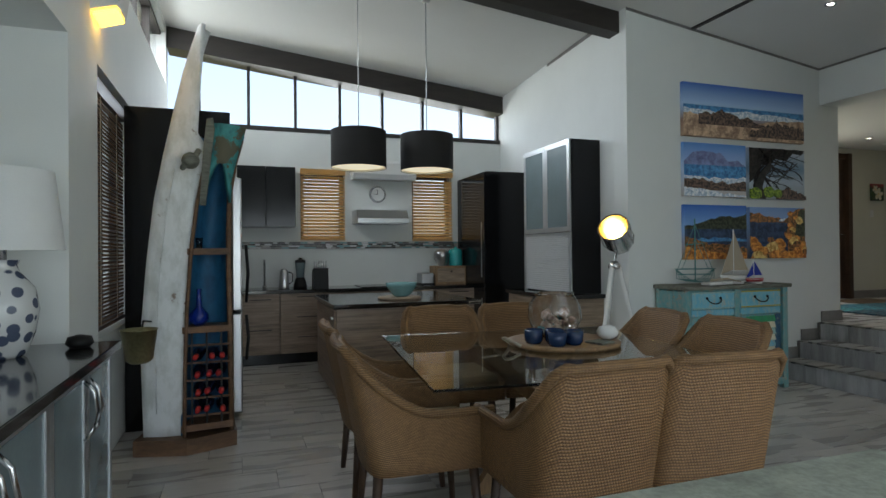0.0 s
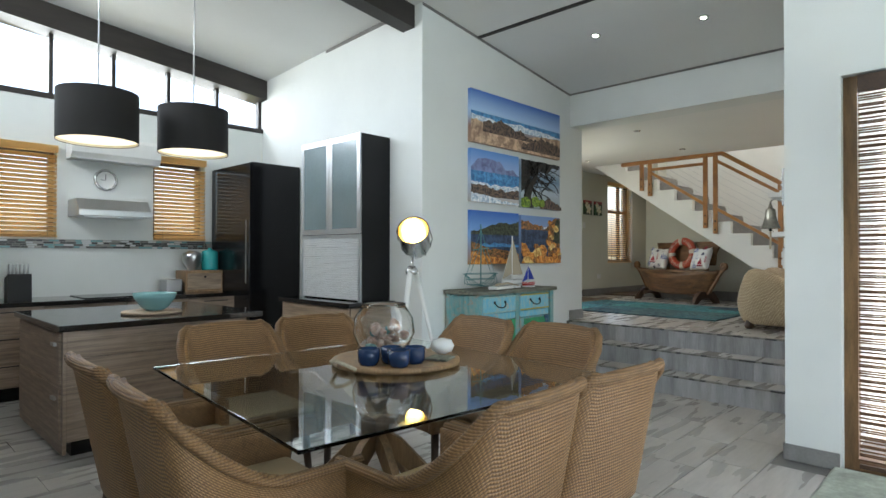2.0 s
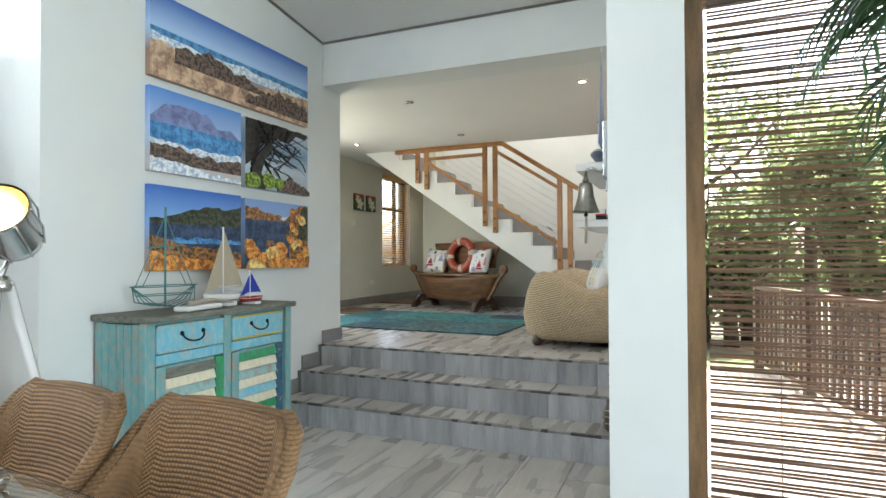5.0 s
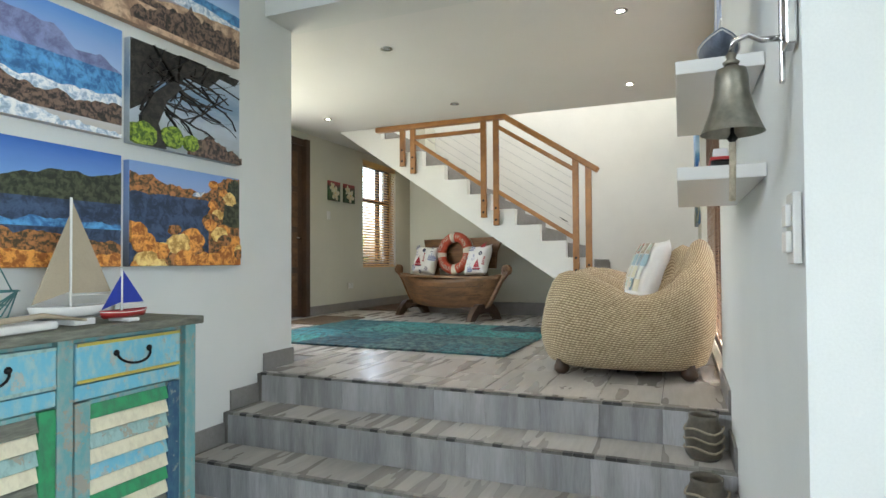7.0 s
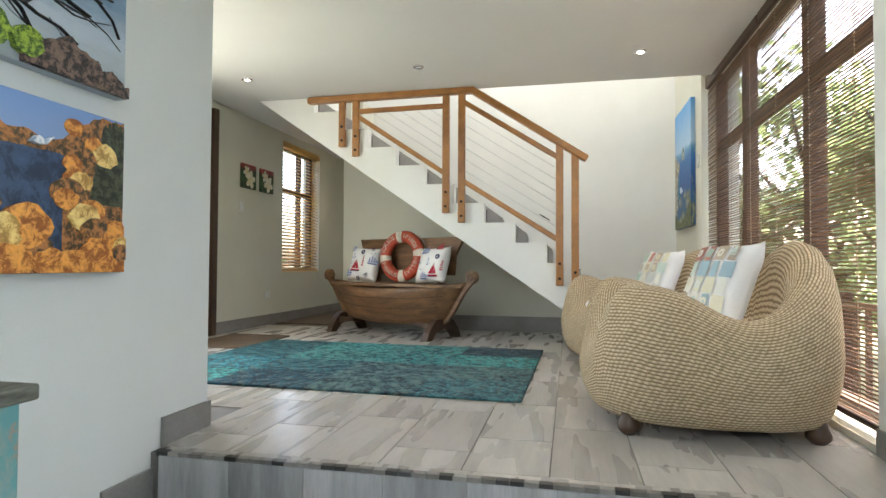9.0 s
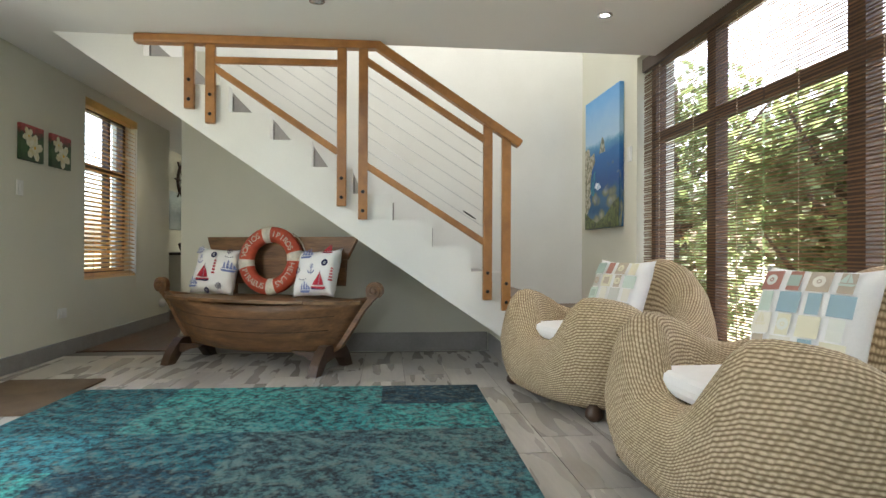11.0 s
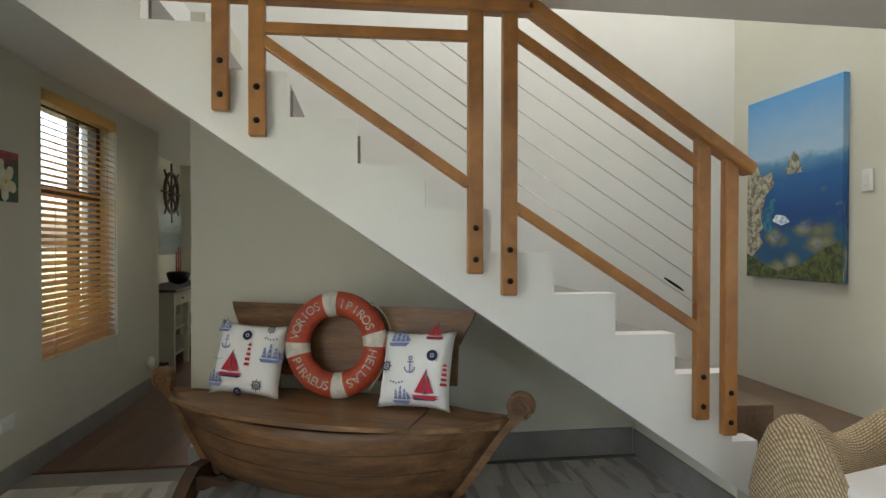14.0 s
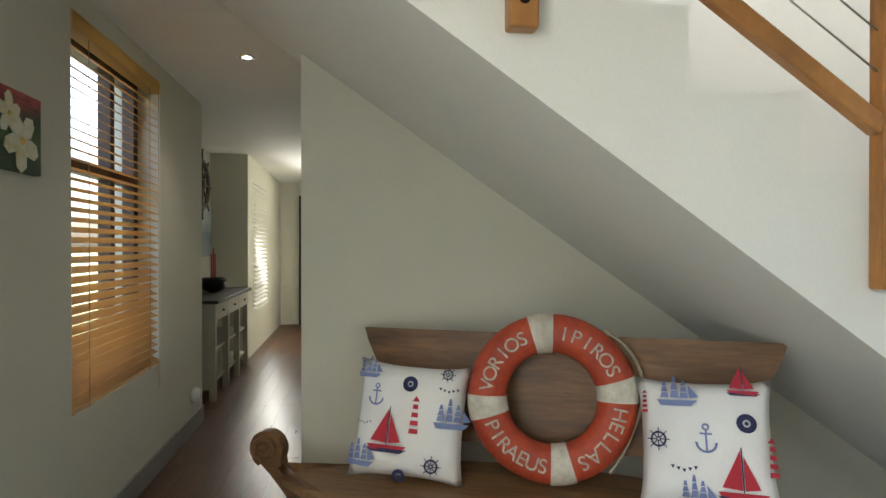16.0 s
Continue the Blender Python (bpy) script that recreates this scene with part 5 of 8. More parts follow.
def canvas(text, x0, x1, z0, z1, m):
    cv = thing("canvas_print", "canvas print of " + text, "picture", place(x0, ART - 0.041, z0), "canvas prints on the wall")
    part("canvas", bm_boxes((0, x1 - x0, 0, 0.04, 0, z1 - z0), bevel=0.003), m, cv)
    SHEET[cv.name] = (x1 - x0, z1 - z0)
    return cv


def on(cv, name, pts, m):
    d = 0.0006 + 0.0004 * len(cv.children)
    w, h = SHEET[cv.name]
    pts = [(min(max(x, 0.002), w - 0.002), min(max(z, 0.002), h - 0.002)) for x, z in pts]
    part(name, bm_prism(pts, -d, 0.0005, "y"), m, cv)


P = {
    "sea": flat_paint("print_sea", (0.09, 0.32, 0.62), (0.04, 0.17, 0.42), 14), "deep": flat_paint("print_deep_water", (0.045, 0.085, 0.17), (0.02, 0.04, 0.09), 10),
    "foam": flat_paint("print_foam", (0.85, 0.88, 0.92), (0.42, 0.55, 0.70), 20), "sand": flat_paint("print_sand", (0.62, 0.44, 0.30), (0.36, 0.23, 0.16), 8),
    "rock": flat_paint("print_dark_rock", (0.20, 0.13, 0.10), (0.03, 0.025, 0.025), 24), "hill": flat_paint("print_dark_hill", (0.07, 0.085, 0.045), (0.02, 0.025, 0.015), 20),
    "mount": flat_paint("print_blue_mountain", (0.22, 0.27, 0.50), (0.16, 0.18, 0.36), 6), "orange": flat_paint("print_orange_rock", (0.85, 0.38, 0.08), (0.42, 0.13, 0.025), 16),
    "ochre": flat_paint("print_ochre_rock", (0.90, 0.66, 0.25), (0.55, 0.31, 0.08), 14), "rust": flat_paint("print_rust_cliff", (0.46, 0.19, 0.06), (0.08, 0.055, 0.025), 22),
    "trunk": flat_paint("print_black_trunk", (0.035, 0.03, 0.026), (0.01, 0.01, 0.01), 20), "bush": flat_paint("print_green_bush", (0.32, 0.45, 0.05), (0.06, 0.13, 0.02), 30),
}
c1 = canvas("a rocky beach panorama under blue sky", 4.48, 6.02, 2.36, 2.87, canvas_print("print_sky_a", [(0.0, (0.40, 0.26, 0.17)), (0.30, (0.30, 0.18, 0.13)), (0.5, (0.40, 0.52, 0.70)), (0.62, (0.42, 0.60, 0.84)), (1.0, (0.04, 0.14, 0.50))], 0.05, 2.0))
on(c1, "sea", ridge(0, 1.54, 0.24, [0.30, 0.30, 0.30], 0.002, 1), P["sea"])
on(c1, "foam", ridge(0, 1.54, 0.20, [0.27, 0.25, 0.27, 0.26, 0.24], 0.02, 2), P["foam"])
on(c1, "sand", ridge(0, 1.54, 0.0, [0.22, 0.20, 0.16, 0.20, 0.22], 0.03, 3), P["sand"])
on(c1, "rock", ridge(0.18, 1.2, 0.12, [0.22, 0.26, 0.22, 0.16, 0.13], 0.05, 4), P["rock"])
on(c1, "rock", ridge(0.8, 1.54, 0.03, [0.06, 0.16, 0.18, 0.14], 0.06, 5), P["rock"])
c2_ = canvas("a flat-topped mountain across a bay", 4.48, 5.24, 1.79, 2.30, canvas_print("print_sky_b", [(0.0, (0.55, 0.50, 0.46)), (0.5, (0.45, 0.58, 0.80)), (1.0, (0.10, 0.28, 0.68))], 0.08, 2.0))
on(c2_, "mountain", ridge(0, 0.76, 0.27, [0.33, 0.42, 0.43, 0.43, 0.42, 0.34, 0.36, 0.30], 0.012, 6), P["mount"])
on(c2_, "sea", ridge(0, 0.76, 0.14, [0.30, 0.30], 0.003, 7), P["sea"])
on(c2_, "foam", ridge(0, 0.76, 0.12, [0.20, 0.18, 0.19], 0.02, 8), P["foam"])
on(c2_, "rock", ridge(0, 0.76, 0.06, [0.17, 0.16, 0.13, 0.15], 0.04, 9), P["rock"])
on(c2_, "sand", ridge(0, 0.76, 0.0, [0.09, 0.07, 0.03, 0.02], 0.03, 10), P["foam"])
c3 = canvas("a twisted dark tree over a pale shore", 5.28, 6.02, 1.78, 2.29, canvas_print("print_shore", [(0.0, (0.35, 0.40, 0.42)), (0.35, (0.50, 0.58, 0.66)), (0.6, (0.20, 0.32, 0.46)), (1.0, (0.55, 0.62, 0.70))], 0.35, 5.0))
on(c3, "foliage", [(0, 0.51), (0, 0.16), (0.10, 0.22), (0.16, 0.34), (0.30, 0.36), (0.34, 0.42), (0.50, 0.40), (0.58, 0.47), (0.70, 0.46), (0.74, 0.51)], P["trunk"])
random.seed(31)
for k in range(44):
    x, z, a = random.uniform(0.05, 0.45), random.uniform(0.15, 0.44), random.uniform(-0.7, 1.3)
    pts = [(x, z)]
    for j in range(5):
        a += random.uniform(-0.5, 0.5)
        pts.append((pts[-1][0] + 0.075 * math.cos(a), pts[-1][1] + 0.055 * math.sin(a)))
    w0 = random.choice((0.004, 0.005, 0.007, 0.014))
    up_ = [(p[0] - w0 * (1 - j / 6) * 0.6, p[1] + w0 * (1 - j / 6)) for j, p in enumerate(pts)]
    on(c3, "branch", pts + up_[::-1], P["trunk"])
on(c3, "trunk", [(0.06, 0.0), (0.20, 0.0), (0.15, 0.12), (0.20, 0.24), (0.30, 0.34), (0.24, 0.36), (0.12, 0.26), (0.05, 0.14)], P["trunk"])
on(c3, "rock", ridge(0.35, 0.74, 0.0, [0.05, 0.12, 0.08, 0.04], 0.03, 11), P["rock"])
for cx, cz, r in ((0.06, 0.05, 0.08), (0.24, 0.07, 0.07), (0.36, 0.06, 0.05)):
    on(c3, "bush", blob(cx, cz, r, r * 0.8, cx * 40), P["bush"])
c4 = canvas("a bay with dark hills and sandy shore", 4.48, 5.24, 1.19, 1.71, canvas_print("print_sky_c", [(0.0, (0.45, 0.25, 0.10)), (0.55, (0.25, 0.45, 0.78)), (1.0, (0.03, 0.14, 0.52))], 0.08, 2.0))
on(c4, "sea", ridge(0, 0.76, 0.10, [0.32, 0.32], 0.004, 12), P["deep"])
on(c4, "hill", ridge(0, 0.76, 0.29, [0.30, 0.34, 0.38, 0.42, 0.40, 0.44], 0.02, 13), P["hill"])
on(c4, "foam", ridge(0.1, 0.76, 0.17, [0.19, 0.21, 0.19], 0.02, 14), P["sea"])
on(c4, "shore", ridge(0, 0.76, 0.0, [0.22, 0.16, 0.14, 0.10], 0.03, 15), P["rust"])
on(c4, "sand", ridge(0, 0.76, 0.0, [0.12, 0.08, 0.05, 0.06], 0.03, 16), P["orange"])
c5 = canvas("orange boulders beside dark water", 5.28, 6.02, 1.19, 1.70, canvas_print("print_sky_d", [(0.0, (0.10, 0.10, 0.12)), (0.7, (0.30, 0.42, 0.66)), (1.0, (0.20, 0.34, 0.66))], 0.08, 2.0))
on(c5, "hill", ridge(0, 0.74, 0.30, [0.46, 0.44, 0.42, 0.40, 0.40, 0.50, 0.51], 0.02, 17), P["rust"])
on(c5, "water", ridge(0, 0.74, 0.0, [0.36, 0.36, 0.35], 0.01, 18), P["deep"])
on(c5, "cliff", ridge(0.50, 0.74, 0.05, [0.22, 0.40, 0.44, 0.46], 0.05, 19), P["rust"])
on(c5, "bush", ridge(0.60, 0.74, 0.22, [0.24, 0.47, 0.50, 0.49], 0.04, 23), P["hill"])
random.seed(8)
for k in range(46):
    if k < 16:
        cx, cz, r = random.uniform(0.50, 0.66), 0.44 - 0.027 * k + random.uniform(-0.01, 0.01), random.uniform(0.028, 0.055)
    else:
        cx = random.uniform(0.0, 0.74)
        cz, r = random.uniform(0.0, 0.20 - 0.12 * abs(cx - 0.3)) if k < 40 else 0.03, random.uniform(0.03, 0.075)
    on(c5, "boulder", blob(cx, cz, r * 1.15, r * 0.85, k * 3.1), P[("orange", "orange", "ochre", "rust")[k % 4]])
on(c5, "gull", [(0.38, 0.375), (0.40, 0.395), (0.42, 0.385), (0.45, 0.40), (0.425, 0.372), (0.40, 0.370)], P["foam"])

# ---------- raised hall: stairs ----------
M["rail_wood"] = mat("orange_varnished_rail", (0.42, 0.19, 0.055), 0.35, var=0.15, scale=3, grain=18, stretch=(5, 1, 1), c2=(0.26, 0.11, 0.035))
M["bench_wood"] = mat("dark_oiled_boat_wood", (0.23, 0.115, 0.048), 0.5, var=0.25, scale=3, grain=14, bump=0.25, stretch=(6, 0.8, 6), c2=(0.10, 0.05, 0.022))
M["bench_top"] = mat("worn_oiled_seat_boards", (0.30, 0.165, 0.075), 0.45, var=0.22, scale=2.5, grain=12, bump=0.2, stretch=(9, 0.9, 9), c2=(0.13, 0.07, 0.032))
M["stair_tile"] = mat("grey_stair_tile", (0.30, 0.28, 0.26), 0.45, var=0.15, scale=4, c2=(0.2, 0.185, 0.17))
M["brown_tile"] = mat("brown_landing_tile", (0.20, 0.13, 0.085), 0.5, var=0.2, scale=4)
M["brown_floor"] = mat("dark_brown_wood_floor", (0.13, 0.055, 0.028), 0.3, var=0.25, scale=2, grain=16, stretch=(1, 8, 1), random_tone=0.2)
M["cable"] = plain("steel_cable", (0.55, 0.56, 0.56), 0.35, 0.9)

RISE, GO, SY = 0.18, 0.277, 3.485       # the flight climbs towards +y
SX0, SX1 = 9.465, 10.965
nst = 11
st = structure("stairs", bm_prism([(3.36, 0.655), (3.36, 0.93), (SY, 0.93)] + [p for k in range(nst) for p in ((SY + k * GO, UP + RISE * (4 + k)), (SY + (k + 1) * GO, UP + RISE * (4 + k)))] + [(SY + nst * GO, 2.90), (6.62, 2.90), (6.58, 2.84), (3.37, 0.66)], SX0, SX0 + 0.10, "x"), M["white"], "white plastered stair flight with grey tiled treads")
part("soffit", bm_prism([(3.57, 0.80), (6.58, 2.845), (6.58, 2.90), (3.57, 0.94)], SX0 + 0.10, 10.60, "x"), M["white"], st, "white sloping underside")
tread = mesh_of("tread", bm_boxes((SX0 + 0.10, SX1, 0, GO + 0.0, -0.03, 0)), M["stair_tile"])
riser = mesh_of("riser", bm_boxes((SX0 + 0.10, SX1, -0.012, 0.0, -RISE, -0.03)), M["stair_tile"])
for k in range(nst):
    piece("tread", tread, st, pose(0, SY + k * GO, UP + RISE * (4 + k) - 0.02))
    piece("riser", riser, st, pose(0, SY + k * GO, UP + RISE * (4 + k) - 0.02))
part("return_wall", bm_boxes((SX0 + 0.012, 10.469, 3.36, 3.45, UP, 0.85)), M["wall_upper"], st, "pale painted wall below the stair foot")
part("landing", bm_boxes((SX0 + 0.02, SX1, BELL + 0.005, 3.36, UP, UP + 2 * RISE), bevel=0.004), M["brown_tile"], st, "brown tiled landing")
part("bottom_step", bm_boxes((SX0 - 0.02, SX0 + 0.02, BELL + 0.005, 3.33, UP, UP + RISE), bevel=0.004), M["brown_tile"], st, "brown tiled bottom step")
part("winder_step", bm_boxes((SX0 + 0.10, SX1, 3.2, SY, UP + 2 * RISE, UP + 3 * RISE), bevel=0.004), M["brown_tile"], st, "brown tiled step")

rl = thing("stair_rail", "orange varnished timber stair rail with steel cables", "railing", place(SX0 - 0.022, 0, 0))
for y, z0, z1 in ((5.672, 2.33, 2.77), (5.535, 2.235, 2.77), (4.665, 1.69, 2.79), (4.52, 1.60, 2.78), (3.652, 1.045, 2.29), (3.52, 0.97, 2.20)):
    p = part("post", bm_boxes((-0.021, 0.022, y - 0.032, y + 0.032, z0, z1), bevel=0.006), M["rail_wood"], rl)
    for dz in (0.06, 0.19):
        part("bolt", bm_lathe([(0.013, 0), (0.011, 0.006), (0.002, 0.008)], 10), M["iron"], p, "dark bolt head", m=pose(-0.021, y, z0 + dz, 0, -90, 0))


def bar(a, b, w, h, x=0.0):
    """A rectangular bar between two (y, z) points."""
    (y0, z0), (y1, z1) = a, b
    L, ang = math.hypot(y1 - y0, z1 - z0), math.atan2(z1 - z0, y1 - y0)
    bm = bm_boxes((-w / 2, w / 2, 0, L, -h / 2, h / 2), bevel=min(w, h) * 0.2)
    return move(bm, Matrix.Translation((x, y0, z0)) @ Matrix.Rotation(ang, 4, "X"))


part("handrail", bar((6.02, 2.785), (4.42, 2.80), 0.085, 0.06), M["rail_wood"], rl)
part("handrail", bar((4.45, 2.815), (3.42, 2.14), 0.085, 0.06), M["rail_wood"], rl)
part("upper_bar", bar((5.52, 2.66), (4.69, 2.67), 0.035, 0.045), M["rail_wood"], rl)
part("lower_bar", bar((5.52, 2.615), (4.69, 2.06), 0.035, 0.045), M["rail_wood"], rl)
part("upper_bar", bar((4.51, 2.70), (3.66, 2.16), 0.035, 0.045), M["rail_wood"], rl)
part("lower_bar", bar((4.51, 1.98), (3.66, 1.44), 0.035, 0.045), M["rail_wood"], rl)
for k in range(6):
    f = (k + 1) / 7
    za, zb = 2.70 + f * (1.98 - 2.70), 2.16 + f * (1.44 - 2.16)
    part("cable", bm_tube([(0, 4.51, za), (0, 3.66, zb)], 0.0025, 5), M["cable"], rl)
for y, z in ((4.40, 2.63), (3.78, 1.64)):
    part("turnbuckle", bm_tube([(0, y - 0.045, z - 0.0286), (0, y - 0.02, z - 0.0127), (0, y + 0.02, z + 0.0127), (0, y + 0.045, z + 0.0286)], [0.003, 0.006, 0.006, 0.003], 6), M["iron"], rl, "dark cable tensioner")
for k in range(5):
    y = 5.40 - k * 0.14
    z0 = 2.66
    t = min(1, (z0 - (2.615 + (y - 5.52) * 0.668)))
    part("cable", bm_tube([(0, y, z0), (0, 4.69, z0 - (y - 4.69) * 0.668)], 0.0025, 5), M["cable"], rl)

# ---------- boat bench ----------
BENCH = place(9.93, 5.30, UP, -24.0)
bn = thing("boat_bench", "dark wooden bench shaped like a small boat", "bench", BENCH)


def beam(u):
    return 0.255 * (1 - abs(u) ** 2.3) + 0.022


rows = []
for i in range(25):
    u = -1 + i / 12
    w = beam(u)
    top = 0.475 + 0.055 * abs(u) ** 2.5
    row = []
    for k in range(8):
        v = k / 7                                     # 0 at the gunwale, 1 at the keel
        row.append((-w * (1 - 0.50 * v ** 1.8), u * (0.90 - 0.24 * v ** 0.9), top + (0.125 + 0.03 * u * u - top) * v))
    rows.append(row + [(-p[0], p[1], p[2]) for p in row[::-1]])
part("hull", bm_surface(rows, 0.022), M["bench_wood"], bn)
for k, v in enumerate((2, 4)):
    part("plank_seam", bm_tube([(r[v][0] - 0.001, r[v][1], r[v][2]) for r in rows[2:-2]], 0.003, 5), M["leg_wood"], bn)


def seat_outline(y0, y1):
    ys = [y0 + (y1 - y0) * k / 10 for k in range(11)]
    return [(-beam(y / 0.9) - 0.012, y) for y in ys] + [(beam(y / 0.9) - 0.01, y) for y in ys[::-1]]


for y0, y1, z in ((-0.86, -0.502, 0.488), (-0.498, 0.478, 0.492), (0.482, 0.86, 0.488)):
    part("seat_board", bm_prism(seat_outline(y0, y1), z, z + 0.022, "z"), M["bench_top"], bn)
for s in (-1, 1):
    # stem: rises from the keel along the raked end and curls over at the top
    out = [(0.60, 0.115), (0.69, 0.17), (0.78, 0.30), (0.87, 0.44), (0.925, 0.50), (0.975, 0.545)]
    curl = [(0.945 + 0.062 * math.cos(a), 0.585 + 0.062 * math.sin(a)) for a in np.linspace(-0.35, 3.6, 14)]
    back = [(0.885, 0.535), (0.84, 0.505), (0.76, 0.40), (0.66, 0.25), (0.56, 0.15)]
    part("stem_post", bm_prism([(s * y, z) for y, z in out + curl + back], -0.022, 0.022, "x"), M["bench_wood"], bn, "scrolled boat stem")
    for x in (-0.025, 0.025):
        part("scroll_curl", bm_tube([(x, s * (0.945 + (0.052 - 0.0023 * k) * math.cos(a)), 0.585 + (0.052 - 0.0023 * k) * math.sin(a)) for k, a in enumerate(np.linspace(-1.2, 8.6, 22))], 0.009, 6), M["bench_wood"], bn)
    fy = 0.66 if s > 0 else -0.60
    part("foot", bm_prism([(-0.27, 0), (-0.19, 0), (-0.12, 0.075), (0.0, 0.095), (0.12, 0.075), (0.19, 0), (0.27, 0), (0.235, 0.075), (0.18, 0.14), (0.12, 0.19), (-0.12, 0.19), (-0.18, 0.14), (-0.235, 0.075)], fy - 0.035, fy + 0.035, "y"), M["leg_wood"], bn, "dark splayed foot")
    part("bracket", bm_prism([(fy - s * 0.03, 0.15), (fy - s * 0.24, 0.15), (fy - s * 0.20, 0.125), (fy - s * 0.13, 0.115), (fy - s * 0.08, 0.09), (fy - s * 0.03, 0.085)], -0.15, -0.12, "x"), M["leg_wood"], bn)
    part("back_post", bm_boxes((0.20, 0.235, s * 0.42 - 0.03, s * 0.42 + 0.03, 0.44, 0.70), bevel=0.004), M["bench_wood"], bn)
LEAN = Matrix.Translation((0.195, 0, 0.60)) @ Matrix.Rotation(radians(7), 4, "Y")
bk = part("backrest", bm_prism([(-0.60, 0.0), (0.60, 0.0), (0.60, 0.20), (0.60, 0.23), (-0.60, 0.23), (-0.60, 0.20)], 0.0, 0.028, "x"), M["bench_wood"], bn, m=LEAN)
part("back_rail", bm_prism([(-0.69, 0.375), (0.69, 0.375), (0.675, 0.33), (0.61, 0.20), (-0.61, 0.20), (-0.675, 0.33)], -0.014, 0.022, "x"), M["bench_wood"], bk)

# lifebuoy leaning on the backrest
LB = Matrix.Translation((10.055, 5.255, UP + 0.786)) @ Matrix.Rotation(radians(-17), 4, "Z") @ Matrix.Rotation(radians(7), 4, "Y") @ Matrix.Rotation(radians(-90), 4, "Y") @ Matrix.Rotation(radians(-90), 4, "Z")
lb = thing("lifebuoy", "worn orange-red lifebuoy with white bands and stencilled lettering", "lifebuoy", LB)
R0, r0 = 0.205, 0.062


def torus_arc(a0, a1, grow, n):
    rows = []
    for i in range(n + 1):
        a = a0 + (a1 - a0) * i / n
        rows.append([((R0 + (r0 + grow) * math.cos(b)) * math.cos(a), (R0 + (r0 + grow) * math.cos(b)) * math.sin(a), (r0 + grow) * 0.8 * math.sin(b)) for b in np.linspace(0, 2 * math.pi, 19)[:-1]])
    return bm_surface(rows, 0, True)


part("ring", torus_arc(0, 2 * math.pi, 0, 48), mat("worn_orange_red_paint", (0.52, 0.075, 0.03), 0.55, var=0.15, scale=12, grain=60, bump=0.2, c2=(0.36, 0.05, 0.025)), lb)
for k in range(4):
    a = radians(8 + 90 * k)
    part("band", torus_arc(a - 0.16, a + 0.16, 0.003, 8), mat("worn_white_band", (0.68, 0.64, 0.55), 0.7, var=0.15, scale=14), lb, "white band")
part("grab_rope", bm_tube([((R0 + r0 + 0.012 + 0.012 * math.sin(4 * a)) * math.cos(a), (R0 + r0 + 0.012 + 0.012 * math.sin(4 * a)) * math.sin(a), 0) for a in np.linspace(-0.9, 0.9, 16)], 0.005, 6), M["rope"], lb)


def lettering(text, size, material, name="lettering"):
    cu = bpy.data.curves.new(name, "FONT")
    cu.body, cu.size, cu.align_x, cu.align_y, cu.extrude = text, size, "CENTER", "CENTER", 0.002
    tmp = bpy.data.objects.new("tmp_text", cu)
    scene.collection.objects.link(tmp)
    me = bpy.data.meshes.new_from_object(tmp.evaluated_get(bpy.context.evaluated_depsgraph_get()))
    bpy.data.objects.remove(tmp)
    me.materials.clear()
    me.materials.append(material)
    return me


stencil = mat("stencil_white", (0.66, 0.58, 0.48), 0.7, var=0.2, scale=20)
for word, mid in (("VORIOS", 143), ("IPIROS", 53), ("HELLAS", -37), ("PIRAEUS", -127)):
    n = len(word)
    top = mid > 0
    for i, chx in enumerate(word):
        off = (i - (n - 1) / 2) * (10.5 if n < 7 else 9.5)
        a = radians(mid - off if top else mid + off)
        if word == "HELLAS":
            a = radians(mid - off)
        rot = math.degrees(a) + (-90 if (top or word == "HELLAS") else 90)
        me = lettering(chx, 0.062, stencil)
        ob = new("letter", me)
        ob.parent = lb
        ob.matrix_basis = pose(R0 * math.cos(a), R0 * math.sin(a), 0.0515, 0, 0, rot)


# cushions
def cushion_mesh(w, h, d, seed):
    random.seed(seed)
    rows, n = [], 15
    for s in (1, -1):
        g = []
        for j in range(n):
            v = -1 + 2 * j / (n - 1)
            row = []
            for i in range(n):
                u = -1 + 2 * i / (n - 1)
                pin = 1 - 0.10 * (1 - abs(v) ** 3) * abs(u) ** 3
                pin2 = 1 - 0.10 * (1 - abs(u) ** 3) * abs(v) ** 3
                t = s * d / 2 * ((1 - u ** 4) * (1 - v ** 4)) ** 0.5
                row.append((u * w / 2 * pin, t + 0.008 * noise.noise((u * 2.3 + seed, v * 2.3, s)), v * h / 2 * pin2))
            g.append(row)
        rows.append(bm_surface(g))
    bm = merge(*rows)
    bmesh.ops.remove_doubles(bm, verts=bm.verts[:], dist=0.012)
    bmesh.ops.recalc_face_normals(bm, faces=bm.faces[:])
    return bm


M["cushion_white"] = mat("white_cotton", (0.86, 0.86, 0.85), 0.9, var=0.04, grain=220, bump=0.15)
M["print_blue"] = plain("printed_blue", (0.19, 0.24, 0.46), 0.9)
M["print_red"] = plain("printed_red", (0.45, 0.03, 0.05), 0.9)
M["print_dark"] = plain("printed_navy", (0.03, 0.035, 0.10), 0.9)


